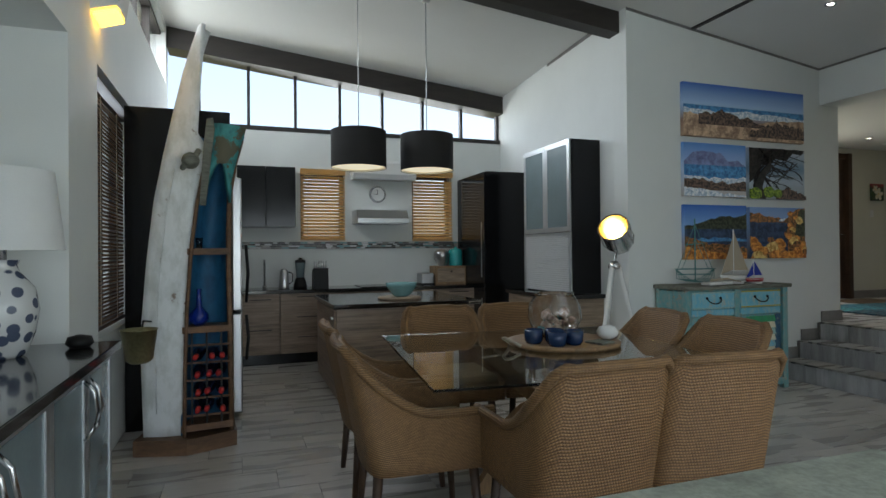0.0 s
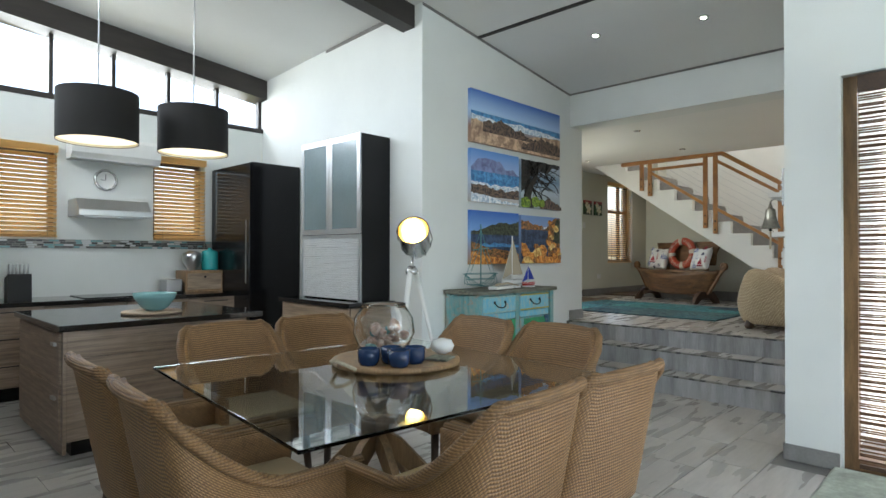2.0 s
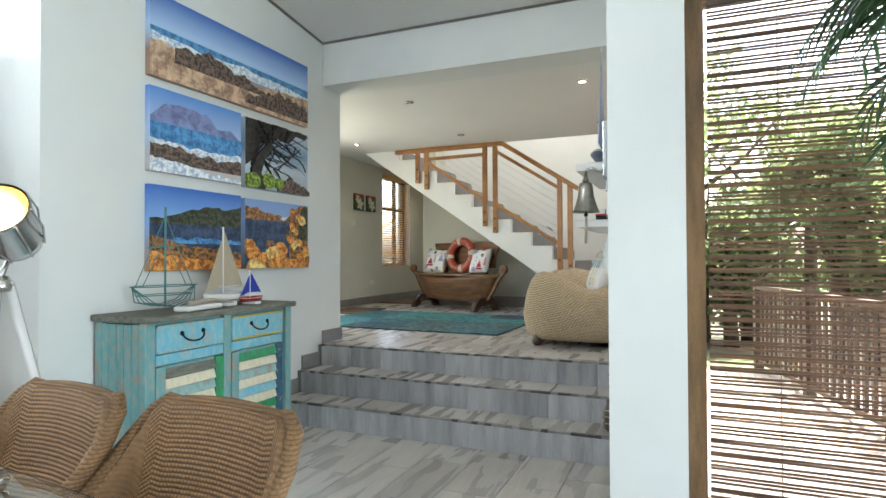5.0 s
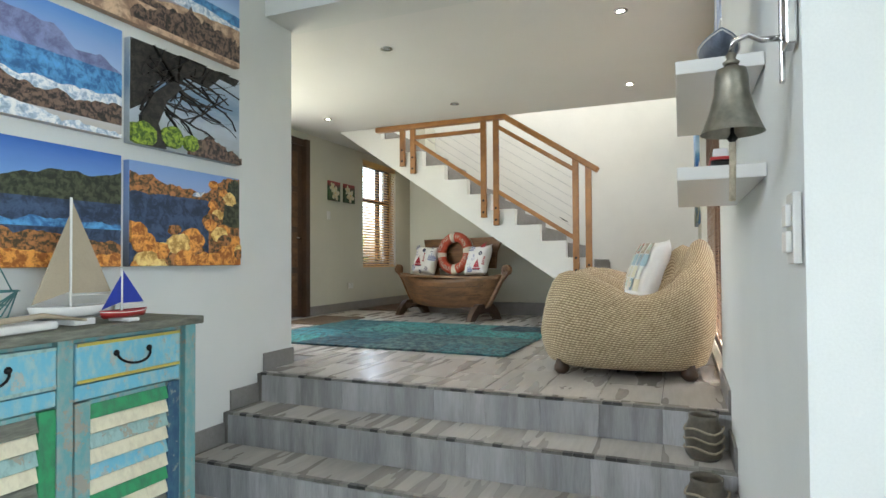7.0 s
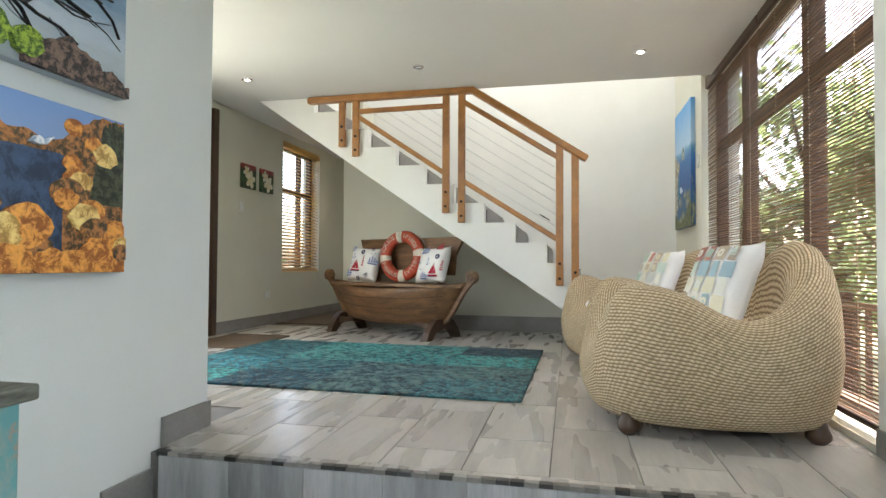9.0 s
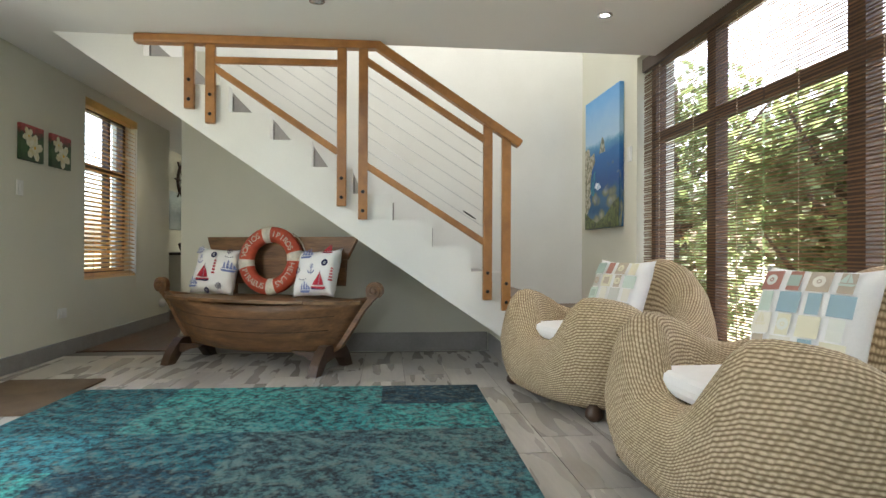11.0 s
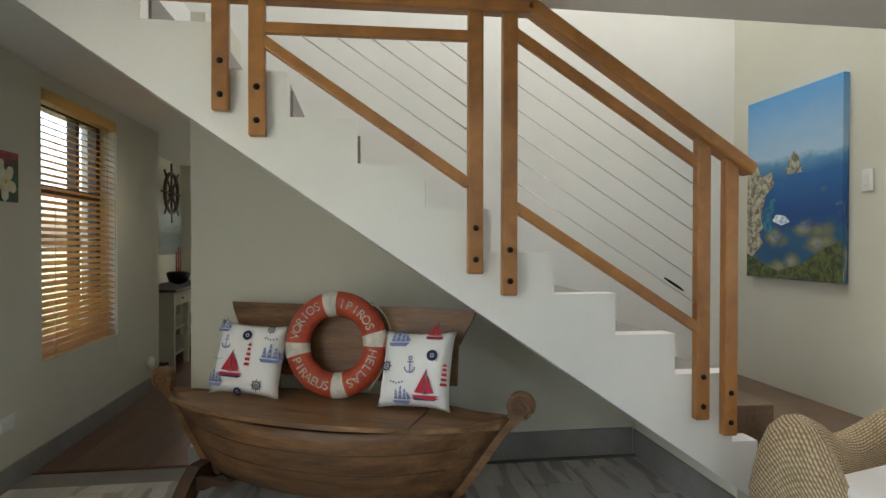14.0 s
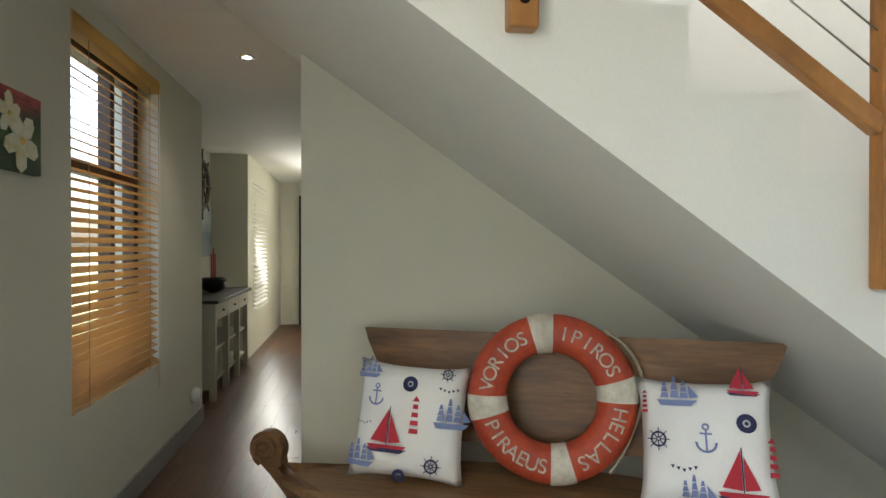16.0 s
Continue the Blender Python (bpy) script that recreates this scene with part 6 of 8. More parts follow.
def motif(kind, s):
    """Flat printed motifs, drawn in x and z."""
    b = bmesh.new()
    def poly(pts):
        b.faces.new([b.verts.new((x * s, 0, z * s)) for x, z in pts])
    def ring(r0_, r1_, n=14, cx=0, cz=0):
        for i in range(n):
            a, c = 2 * math.pi * i / n, 2 * math.pi * (i + 1) / n
            poly([(cx + r0_ * math.cos(a), cz + r0_ * math.sin(a)), (cx + r1_ * math.cos(a), cz + r1_ * math.sin(a)), (cx + r1_ * math.cos(c), cz + r1_ * math.sin(c)), (cx + r0_ * math.cos(c), cz + r0_ * math.sin(c))])
    if kind == "sail":
        poly([(-0.02, 0), (-0.02, 1), (-0.5, 0.05)]), poly([(0.04, 0), (0.04, 0.85), (0.4, 0.05)]), poly([(-0.6, -0.06), (0.6, -0.06), (0.4, -0.25), (-0.45, -0.25)])
    elif kind == "ship":
        for x, h in ((-0.34, 0.62), (-0.02, 0.85), (0.28, 0.66)):
            for k in range(3):
                z0, z1 = h * k / 3 + 0.03, h * (k + 1) / 3
                poly([(x - 0.15 + 0.03 * k, z0), (x + 0.13 - 0.03 * k, z0), (x + 0.09 - 0.03 * k, z1), (x - 0.10 + 0.03 * k, z1)])
        poly([(0.45, 0.02), (0.75, 0.08), (0.42, 0.5)]), poly([(-0.6, -0.04), (0.7, -0.04), (0.5, -0.24), (-0.48, -0.24)])
    elif kind == "wheel":
        ring(0.38, 0.5), ring(0.08, 0.16)
        for k in range(8):
            a = math.pi * k / 4
            c, d = math.cos(a), math.sin(a)
            poly([(0.1 * c - 0.03 * d, 0.1 * d + 0.03 * c), (0.72 * c - 0.03 * d, 0.72 * d + 0.03 * c), (0.72 * c + 0.03 * d, 0.72 * d - 0.03 * c), (0.1 * c + 0.03 * d, 0.1 * d - 0.03 * c)])
    elif kind == "anchor":
        ring(0.08, 0.16, 10, 0, 0.55)
        poly([(-0.04, -0.5), (0.04, -0.5), (0.04, 0.4), (-0.04, 0.4)]), poly([(-0.25, 0.22), (0.25, 0.22), (0.25, 0.3), (-0.25, 0.3)])
        for i in range(8):
            a, c = math.pi + math.pi * i / 8, math.pi + math.pi * (i + 1) / 8
            poly([(0.36 * math.cos(a), 0.36 * math.sin(a) - 0.1), (0.46 * math.cos(a), 0.46 * math.sin(a) - 0.1), (0.46 * math.cos(c), 0.46 * math.sin(c) - 0.1), (0.36 * math.cos(c), 0.36 * math.sin(c) - 0.1)])
    elif kind == "tower":
        for k in range(4):
            poly([(-0.16 + 0.02 * k, -0.5 + 0.28 * k), (0.16 - 0.02 * k, -0.5 + 0.28 * k), (0.15 - 0.02 * k, -0.34 + 0.28 * k), (-0.15 + 0.02 * k, -0.34 + 0.28 * k)])
        poly([(-0.14, 0.6), (0.14, 0.6), (0, 0.8)])
    elif kind == "buoy":
        ring(0.2, 0.5), ring(0.0, 0.1)
    elif kind == "flags":
        for k in range(5):
            x, z = -1 + 0.42 * k, 0.12 * abs(k - 2)
            poly([(x, z), (x + 0.3, z), (x + 0.15, z - 0.28)])
    elif kind == "hull_line":
        poly([(-0.62, -0.16), (0.62, -0.16), (0.42, -0.27), (-0.47, -0.27)]), poly([(-0.01, -0.05), (0.02, -0.05), (0.02, 1.05), (-0.01, 1.05)])
    elif kind == "bar":
        poly([(-0.5, -0.5), (0.5, -0.5), (0.5, 0.5), (-0.5, 0.5)])
    return b


def lay_on(bm, w, h, d, x, z):
    """Lift a flat motif onto a cushion's front (-y) face."""
    for v in bm.verts:
        v.co.x += x
        v.co.z += z
        u, t = max(-0.98, min(0.98, 2 * v.co.x / w)), max(-0.98, min(0.98, 2 * v.co.z / h))
        v.co.y = -d / 2 * ((1 - u ** 4) * (1 - t ** 4)) ** 0.5 - 0.010
    return bm


def nautical_cushion(m, layout, seed):
    c = thing("cushion", "white cotton cushion printed with boats, anchors and ship wheels", "cushion", m, "cushions on the bench")
    w = h = 0.38
    part("cover", cushion_mesh(w, h, 0.15, seed), M["cushion_white"], c)
    for kind, x, z, s, mm in layout:
        part("print", lay_on(motif(kind, s * 0.84), w, h, 0.15, x, z), M[mm], c)
        if kind == "sail":
            part("print", lay_on(motif("hull_line", s * 0.84), w, h, 0.152, x, z), M["print_dark"], c)
    return c


lay1 = [("ship", -0.145, 0.14, 0.075, "print_blue"), ("anchor", -0.105, 0.07, 0.065, "print_blue"), ("buoy", 0.0, 0.115, 0.058, "print_dark"), ("wheel", 0.115, 0.155, 0.040, "print_dark"), ("flags", 0.125, 0.105, 0.038, "print_dark"),
        ("tower", 0.025, 0.01, 0.105, "print_red"), ("sail", -0.055, -0.07, 0.125, "print_red"), ("ship", 0.135, 0.01, 0.10, "print_blue"), ("wheel", 0.09, -0.125, 0.052, "print_dark"), ("ship", -0.145, -0.13, 0.09, "print_blue"), ("flags", -0.135, -0.015, 0.030, "print_blue"), ("buoy", -0.01, -0.165, 0.05, "print_dark")]
lay2 = [("ship", -0.075, 0.115, 0.10, "print_blue"), ("sail", 0.105, 0.15, 0.085, "print_red"), ("buoy", 0.105, 0.055, 0.062, "print_dark"), ("wheel", -0.125, 0.0, 0.052, "print_dark"), ("anchor", 0.0, 0.005, 0.075, "print_blue"), ("flags", -0.06, -0.075, 0.042, "print_dark"),
        ("sail", 0.085, -0.12, 0.125, "print_red"), ("ship", -0.035, -0.15, 0.085, "print_blue"), ("tower", 0.165, -0.04, 0.095, "print_red"), ("tower", -0.16, 0.10, 0.06, "print_red")]
nautical_cushion(Matrix.Translation((10.165, 5.695, UP + 0.70)) @ Matrix.Rotation(radians(-106), 4, "Z") @ Matrix.Rotation(radians(-15), 4, "X") @ Matrix.Rotation(radians(4), 4, "Y"), lay1, 1)
nautical_cushion(Matrix.Translation((9.83, 4.868, UP + 0.695)) @ Matrix.Rotation(radians(-121), 4, "Z") @ Matrix.Rotation(radians(-21), 4, "X") @ Matrix.Rotation(radians(-3), 4, "Y"), lay2, 2)

# ---------- rug, mat ----------


def rug_material():
    """Overdyed patchwork pile: oblong patches of teal, turquoise and navy with a worn, mottled pattern."""
    m, nt, p = nodes_of("teal_patchwork_pile")
    co = nt.nodes.new("ShaderNodeTexCoord").outputs["Object"]
    sn = nt.nodes.new("ShaderNodeVectorMath")
    sn.operation = "SNAP"
    sn.inputs[1].default_value = (0.46, 0.61, 5.0)
    nt.links.new(co, sn.inputs[0])
    wnz = nt.nodes.new("ShaderNodeTexWhiteNoise")
    nt.links.new(sn.outputs[0], wnz.inputs["Vector"])
    base = ramp(nt, [(0.0, (0.005, 0.028, 0.055)), (0.3, (0.01, 0.10, 0.14)), (0.5, (0.04, 0.36, 0.34)), (0.75, (0.06, 0.14, 0.15)), (1.0, (0.03, 0.24, 0.29))])
    nt.links.new(wnz.outputs[0], base.inputs[0])
    n1 = add(nt, "ShaderNodeTexNoise", Scale=24.0, Detail=10.0, Roughness=0.8)
    n2 = add(nt, "ShaderNodeTexNoise", Scale=220.0, Detail=2.0)
    n3 = add(nt, "ShaderNodeTexNoise", Scale=23.0, Detail=5.0, Roughness=0.7)
    for n in (n1, n2, n3):
        nt.links.new(co, n.inputs["Vector"])
    dark = ramp(nt, [(0.42, (0.05, 0.06, 0.10)), (0.48, (0.40, 0.44, 0.50)), (0.54, (1.0, 1.0, 1.0)), (0.61, (1.9, 1.4, 1.25))])
    nt.links.new(n1.outputs[0], dark.inputs[0])
    mix = nt.nodes.new("ShaderNodeMix")
    mix.data_type, mix.blend_type = "RGBA", "MULTIPLY"
    mix.inputs[0].default_value = 1.0
    nt.links.new(base.outputs[0], mix.inputs[6])
    nt.links.new(dark.outputs[0], mix.inputs[7])
    worn = ramp(nt, [(0.50, (0, 0, 0)), (0.66, (0.75, 0.75, 0.75))])
    nt.links.new(n3.outputs[0], worn.inputs[0])
    mix2 = nt.nodes.new("ShaderNodeMix")
    mix2.data_type = "RGBA"
    mix2.inputs[7].default_value = (0.15, 0.20, 0.19, 1)
    nt.links.new(worn.outputs[0], mix2.inputs[0])
    nt.links.new(mix.outputs[2], mix2.inputs[6])
    nt.links.new(mix2.outputs[2], p.inputs["Base Color"])
    p.inputs["Roughness"].default_value = 1.0
    b = add(nt, "ShaderNodeBump", Strength=0.8, Distance=0.01)
    nt.links.new(n2.outputs[0], b.inputs["Height"])
    nt.links.new(b.outputs[0], p.inputs["Normal"])
    return m


solid("rug", bm_boxes((-0.90, 0.90, -1.21, 1.21, 0, 0.016), bevel=0.006), rug_material(), "teal and turquoise patchwork rug on the tiles", "rug", place(8.22, 5.0, UP, -1))
solid("doormat", bm_boxes((-0.30, 0.30, -0.42, 0.42, 0, 0.014), bevel=0.004), mat("brown_coir", (0.16, 0.11, 0.07), 1.0, var=0.2, grain=200, bump=0.6), "brown coir doormat inside the front door", "mat", place(9.05, 6.5, UP, 90))

# ---------- seagrass armchairs ----------


def armchair_body():
    rows = []
    prof = [(0.50, 0.10), (0.84, 0.105), (0.90, 0.13), (0.94, 0.2), (0.985, 0.36), (1.0, 0.5), (0.98, 0.62), (0.945, 0.78), (0.90, 0.90), (0.83, 0.975), (0.75, 1.0), (0.67, 0.97), (0.61, 0.88), (0.57, 0.74), (0.54, 0.62), (0.3, 0.60)]
    n = 56
    for fr, fz in prof:
        row = []
        for i in range(n):
            th = 2 * math.pi * i / n            # 0 at the front (+y)
            c, s = math.cos(th), math.sin(th)
            front = max(0, c)
            ab = min(th, 2 * math.pi - th)      # 0 front .. pi back
            h = 0.63 - 0.15 * math.exp(-((ab - 1.80) / 0.52) ** 2) + 0.20 / (1 + math.exp(-(ab - 2.55) * 6.5)) - 0.27 * math.exp(-(ab / 0.50) ** 4)
            rad = 0.535 / (abs(c) ** 3.0 + abs(s) ** 3.0) ** (1 / 3.0)
            back_lean = 0.10 * max(0, -c) * max(0, fz - 0.5)
            z = 0.05 + (h - 0.05) * (fz - 0.10) / 0.90
            if fr < 0.6:
                z = min(z, 0.34)
            row.append((rad * fr * s * 1.15, rad * fr * c - back_lean, z))
        rows.append(row)
    bm = bm_surface(rows, 0, True)
    bm.faces.new([v for v in bm.verts[:n]])
    bm.faces.new([v for v in bm.verts[n * (len(prof) - 1):n * len(prof)]])
    bmesh.ops.recalc_face_normals(bm, faces=bm.faces[:])
    return bm


ac_ = thing("armchair", "rounded woven seagrass armchair on dark bun feet", "armchair", place(7.33, 2.98, UP, 2), "seagrass armchairs by the window")
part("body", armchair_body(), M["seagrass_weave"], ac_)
part("seat_cushion", bm_boxes((-0.28, 0.28, -0.22, 0.365, 0.345, 0.43), bevel=0.032), M["cushion_white"], ac_, "white seat cushion")
for x in (-0.44, 0.44):
    for y in (-0.36, 0.36):
        part("foot", bm_lathe([(0.025, 0), (0.046, 0.02), (0.047, 0.04), (0.036, 0.065), (0.03, 0.09)], 16), M["leg_wood"], ac_, "dark turned bun foot", m=pose(x, y, 0))
copy_thing(ac_, place(8.83, 3.06, UP, 15))


def patch_cushion(m, seed):
    c = thing("cushion", "pale cushion printed with coloured seaside patches", "cushion", m, "cushions on the armchairs")
    part("cover", cushion_mesh(0.44, 0.42, 0.15, seed), M["cushion_white"], c)
    cols = [(0.52, 0.62, 0.56), (0.40, 0.19, 0.15), (0.30, 0.42, 0.48), (0.70, 0.67, 0.52), (0.45, 0.38, 0.30), (0.56, 0.57, 0.54), (0.72, 0.74, 0.68), (0.36, 0.45, 0.40), (0.74, 0.72, 0.64)]
    random.seed(seed)
    for i in range(4):
        for j in range(4):
            b = motif("bar", 0.078)
            for v in b.verts:
                v.co.x *= 0.62 + 0.38 * ((i + j) % 2)
            x, z = -0.132 + 0.088 * i, -0.126 + 0.084 * j
            part("print", lay_on(b, 0.44, 0.42, 0.15, x, z), plain("printed_patch", random.choice(cols), 0.9), c)
            if random.random() < 0.6:
                part("print", lay_on(motif(random.choice(("buoy", "sail", "bar")), 0.045), 0.44, 0.42, 0.153, x, z), plain("printed_mark", random.choice(cols), 0.9), c)
    return c


for x, y, rz, sd in ((7.36, 2.85, 200, 5), (8.90, 2.92, 204, 6)):
    patch_cushion(pose(x, y, UP + 0.62, 0, 0, 0) @ Matrix.Rotation(radians(rz), 4, "Z") @ Matrix.Rotation(radians(-22), 4, "X"), sd)

# ---------- pictures and fittings of the hall ----------
bp_ = thing("canvas_print", "tall canvas of blue sea and rock stacks under sky", "picture", place(9.96, BELL + 0.002, 1.595))
part("canvas", bm_boxes((0, 0.80, 0, 0.04, 0, 1.18), bevel=0.003), canvas_print("print_cove", [(0.0, (0.10, 0.14, 0.04)), (0.12, (0.01, 0.08, 0.20)), (0.35, (0.01, 0.07, 0.25)), (0.55, (0.02, 0.13, 0.36)), (0.62, (0.10, 0.28, 0.48)), (0.66, (0.38, 0.55, 0.72)), (1.0, (0.10, 0.33, 0.68))], 0.12, 3.0, [(0.05, (0.40, 0.40, 0.33)), (0.4, (0.16, 0.17, 0.10)), (0.6, (0.02, 0.10, 0.22))], 3.0, 0.25), bp_)
for nm, mm, pts in (("headland", flat_paint("print_limestone", (0.46, 0.42, 0.33), (0.16, 0.15, 0.09), 16), [(0.798, 0.10), (0.798, 0.74), (0.70, 0.75), (0.66, 0.66), (0.56, 0.69), (0.54, 0.60), (0.62, 0.54), (0.66, 0.40), (0.60, 0.36), (0.68, 0.30), (0.64, 0.22), (0.72, 0.16)]),
                    ("sea_stack", flat_paint("print_pale_stack", (0.42, 0.40, 0.33), (0.14, 0.15, 0.10), 18), [(0.30, 0.66), (0.33, 0.76), (0.37, 0.80), (0.41, 0.74), (0.44, 0.66)]),
                    ("sea_stack", P["foam"], [(0.40, 0.36), (0.44, 0.40), (0.52, 0.41), (0.55, 0.37), (0.47, 0.34)]),
                    ("shallows", flat_paint("print_turquoise", (0.03, 0.24, 0.32), (0.02, 0.12, 0.26), 9), [(0.62, 0.30), (0.66, 0.38), (0.60, 0.50), (0.52, 0.52), (0.55, 0.40), (0.56, 0.30)]),
                    ("greenery", flat_paint("print_green_slope", (0.11, 0.14, 0.04), (0.05, 0.06, 0.025), 16), [(0.002, 0.003), (0.798, 0.003), (0.798, 0.16), (0.66, 0.10), (0.50, 0.05), (0.30, 0.10), (0.12, 0.20), (0.002, 0.24)])):
    part(nm, bm_prism(pts, 0.0395, 0.0406 + 0.0004 * len(bp_.children), "y"), mm, bp_)
sw = thing("light_switch", "white plastic light switch plate", "switch", place(9.80, BELL + 0.002, 2.10))
part("plate", bm_boxes((0, 0.07, 0, 0.012, 0, 0.12), bevel=0.003), M["ceramic_white"], sw)
part("rocker", bm_boxes((0.02, 0.05, 0.012, 0.017, 0.03, 0.09), bevel=0.002), M["ceramic_white"], sw)
for x0, turn in ((9.81, 10), (10.19, 38)):
    pc = thing("flower_picture", "small square canvas of pale blossoms on dark green", "picture", place(x0, UW - 0.026, 2.03), "small flower pictures")
    part("canvas", bm_boxes((0, 0.28, 0, 0.025, 0, 0.26), bevel=0.003), canvas_print("print_flower_ground", [(0.0, (0.02, 0.05, 0.02)), (0.45, (0.05, 0.11, 0.04)), (0.7, (0.03, 0.06, 0.03)), (0.9, (0.30, 0.05, 0.05)), (1.0, (0.42, 0.08, 0.07))], 0.9, 3), pc)
    for f, (cx, cz, g) in enumerate(((0.155, 0.10, 0.92), (0.075, 0.175, 0.62))):
        for k in range(5):
            bm = bm_prism([(0.0, 0.0), (0.035 * g, 0.05 * g), (0.027 * g, 0.095 * g), (0.0, 0.112 * g), (-0.03 * g, 0.09 * g), (-0.03 * g, 0.045 * g)], -0.003, 0.0, "y")
            part("petal", move(bm, Matrix.Translation((cx, -0.0008 * (k + 1) - 0.004 * f, cz)) @ Matrix.Rotation(radians(72 * k + turn + 30 * f), 4, "Y")), mat("petal_cream", (0.80, 0.78, 0.66), 0.6, var=0.1, scale=20, bump=0, c2=(0.66, 0.58, 0.30)), pc)
        part("blossom_eye", move(bm_lathe([(0.014 * g, 0.0), (0.01 * g, 0.003), (0.001, 0.004)], 10), Matrix.Translation((cx, -0.007 - 0.004 * f, cz)) @ Matrix.Rotation(radians(90), 4, "X")), plain("blossom_yellow", (0.75, 0.48, 0.06), 0.6), pc, "yellow blossom centre")
for x0, z0, w, h in ((9.80, 1.77, 0.07, 0.11), (10.33, 0.83, 0.12, 0.08)):
    s = thing("wall_plate", "white plastic wall plate", "switch", place(x0, UW - 0.013, z0))
    part("plate", bm_boxes((0, w, 0, 0.012, 0, h), bevel=0.003), M["ceramic_white"], s)
    part("rocker", bm_boxes((w * 0.3, w * 0.7, -0.005, 0.0, h * 0.3, h * 0.7), bevel=0.001), M["ceramic_white"], s)

# shelves, bell, model boats on the bell wall
for z, dx in ((1.695, 0), (1.415, 0)):
    sh_ = solid("wall_shelf", bm_boxes((4.95, 5.78, BELL + 0.002, BELL + 0.21, z, z + 0.035), bevel=0.003), M["ceramic_white"], "thick white floating shelf", "shelf", None, "white floating shelves")
bell = thing("ship_bell", "tarnished brass ship bell on a wall bracket", "bell", place(4.60, BELL + 0.105, 1.46))
bell.scale = (0.9, 0.9, 0.9)
part("bell", bm_lathe([(0.066, 0.0), (0.060, 0.012), (0.046, 0.05), (0.037, 0.085), (0.034, 0.125), (0.03, 0.142), (0.012, 0.15), (0.006, 0.152)], 32, False), M["brass"], bell)
part("crown", bm_lathe([(0.014, 0.15), (0.018, 0.158), (0.009, 0.165), (0.012, 0.175), (0.004, 0.182)], 14), M["brass"], bell)
part("bracket", bm_tube([(0, 0, 0.18), (0.0, -0.005, 0.205), (0.0, -0.035, 0.215), (0.0, -0.06, 0.20), (0.0, -0.10, 0.198)], 0.007), M["chrome"], bell, "curved chrome bracket")
part("wall_plate", bm_boxes((-0.012, 0.012, -0.104, -0.094, 0.10, 0.30), bevel=0.003), M["chrome"], bell)
part("clapper", bm_lathe([(0.003, 0.05), (0.004, 0.0), (0.012, -0.012), (0.004, -0.022)], 12), M["iron"], bell)
part("pull_rope", bm_tube([(0, 0, -0.02), (0.003, 0, -0.08), (0, 0.002, -0.15)], 0.007, 8), M["rope"], bell, "white knotted pull rope")
sail_boat("model_sailing_ship", "blue and grey hulled model sailing ship on the upper shelf", pose(5.08, BELL + 0.10, 1.7305, 0, 0, 0), mat("grey_blue_hull", (0.16, 0.20, 0.28), 0.5, var=0.2), mat("pale_blue_sail", (0.45, 0.50, 0.66), 0.8, var=0.06), 0.30, 0.62)
tg = thing("toy_tug", "small red and white toy boat on the lower shelf", "model boat", place(5.08, BELL + 0.10, 1.4505))
part("hull", bm_boxes((-0.06, 0.06, -0.025, 0.025, 0, 0.025), bevel=0.006), M["iron"], tg)
part("stripe", bm_boxes((-0.062, 0.062, -0.026, 0.026, 0.025, 0.033)), M["red"], tg)
part("cabin", bm_boxes((-0.03, 0.02, -0.018, 0.018, 0.033, 0.06), bevel=0.003), M["ceramic_white"], tg)
pn = thing("silver_ornament", "small silver framed wall ornament beside the bell", "ornament", place(4.52, BELL + 0.002, 1.60))
part("frame", bm_boxes((0, 0.05, 0, 0.02, 0, 0.24), bevel=0.004), M["chrome"], pn)
s2_ = thing("light_switch", "double white light switch near the garden door", "switch", place(4.515, BELL + 0.002, 1.20))
part("plate", bm_boxes((0, 0.07, 0, 0.014, 0, 0.13), bevel=0.003), M["ceramic_white"], s2_)
for k in range(2):
    part("rocker", bm_boxes((0.012, 0.058, 0.014, 0.024, 0.02 + 0.048 * k, 0.06 + 0.048 * k), bevel=0.003), M["ceramic_white"], s2_)
for x, z in ((6.09, UP * 2 / 3), (5.80, UP / 3)):
    lt = thing("rope_lantern", "round glass lantern wrapped in rope on a step", "lantern", place(x, BELL + 0.12, z), "rope lanterns on the steps")
    part("jar", bm_lathe([(0.06, 0), (0.075, 0.02), (0.078, 0.12), (0.06, 0.17), (0.062, 0.19), (0.055, 0.185), (0.055, 0.17), (0.07, 0.12), (0.068, 0.025)], 20), mat("smoked_jar", (0.15, 0.13, 0.10), 0.3, var=0.2), lt)
    for k in range(3):
        part("rope_ring", bm_tube([(0.08 * math.cos(a), 0.08 * math.sin(a), 0.05 + 0.04 * k + 0.01 * math.sin(3 * a)) for a in np.linspace(0, 2 * math.pi, 18)[:-1]], 0.005, 6, True), M["rope"], lt)

# front door and its glazing
dr_ = tagged(new("door_1"), "dark brown timber front door with side glazing", "door", kind="structure")
part("frame", bm_boxes((8.42, 8.48, UW + 0.02, UW + 0.14, UP, 2.74), (9.32, 9.40, UW - 0.02, UW + 0.16, UP, 2.74), (8.48, 9.32, UW + 0.02, UW + 0.14, 2.66, 2.74)), M["brown_frame"], dr_)
part("leaf", bm_boxes((8.48, 9.32, UW + 0.05, UW + 0.09, UP + 0.01, 2.66)), M["brown_frame"], dr_)
for k in range(4):
    part("panel", bm_boxes((8.58, 9.22, UW + 0.035, UW + 0.05, UP + 0.12 + k * 0.5, UP + 0.55 + k * 0.5), bevel=0.008), M["old_wood"], dr_)
part("handle", bm_tube([(9.24, UW + 0.05, 1.5), (9.24, UW + 0.0, 1.5), (9.14, UW + 0.0, 1.5)], 0.009), M["chrome"], dr_)

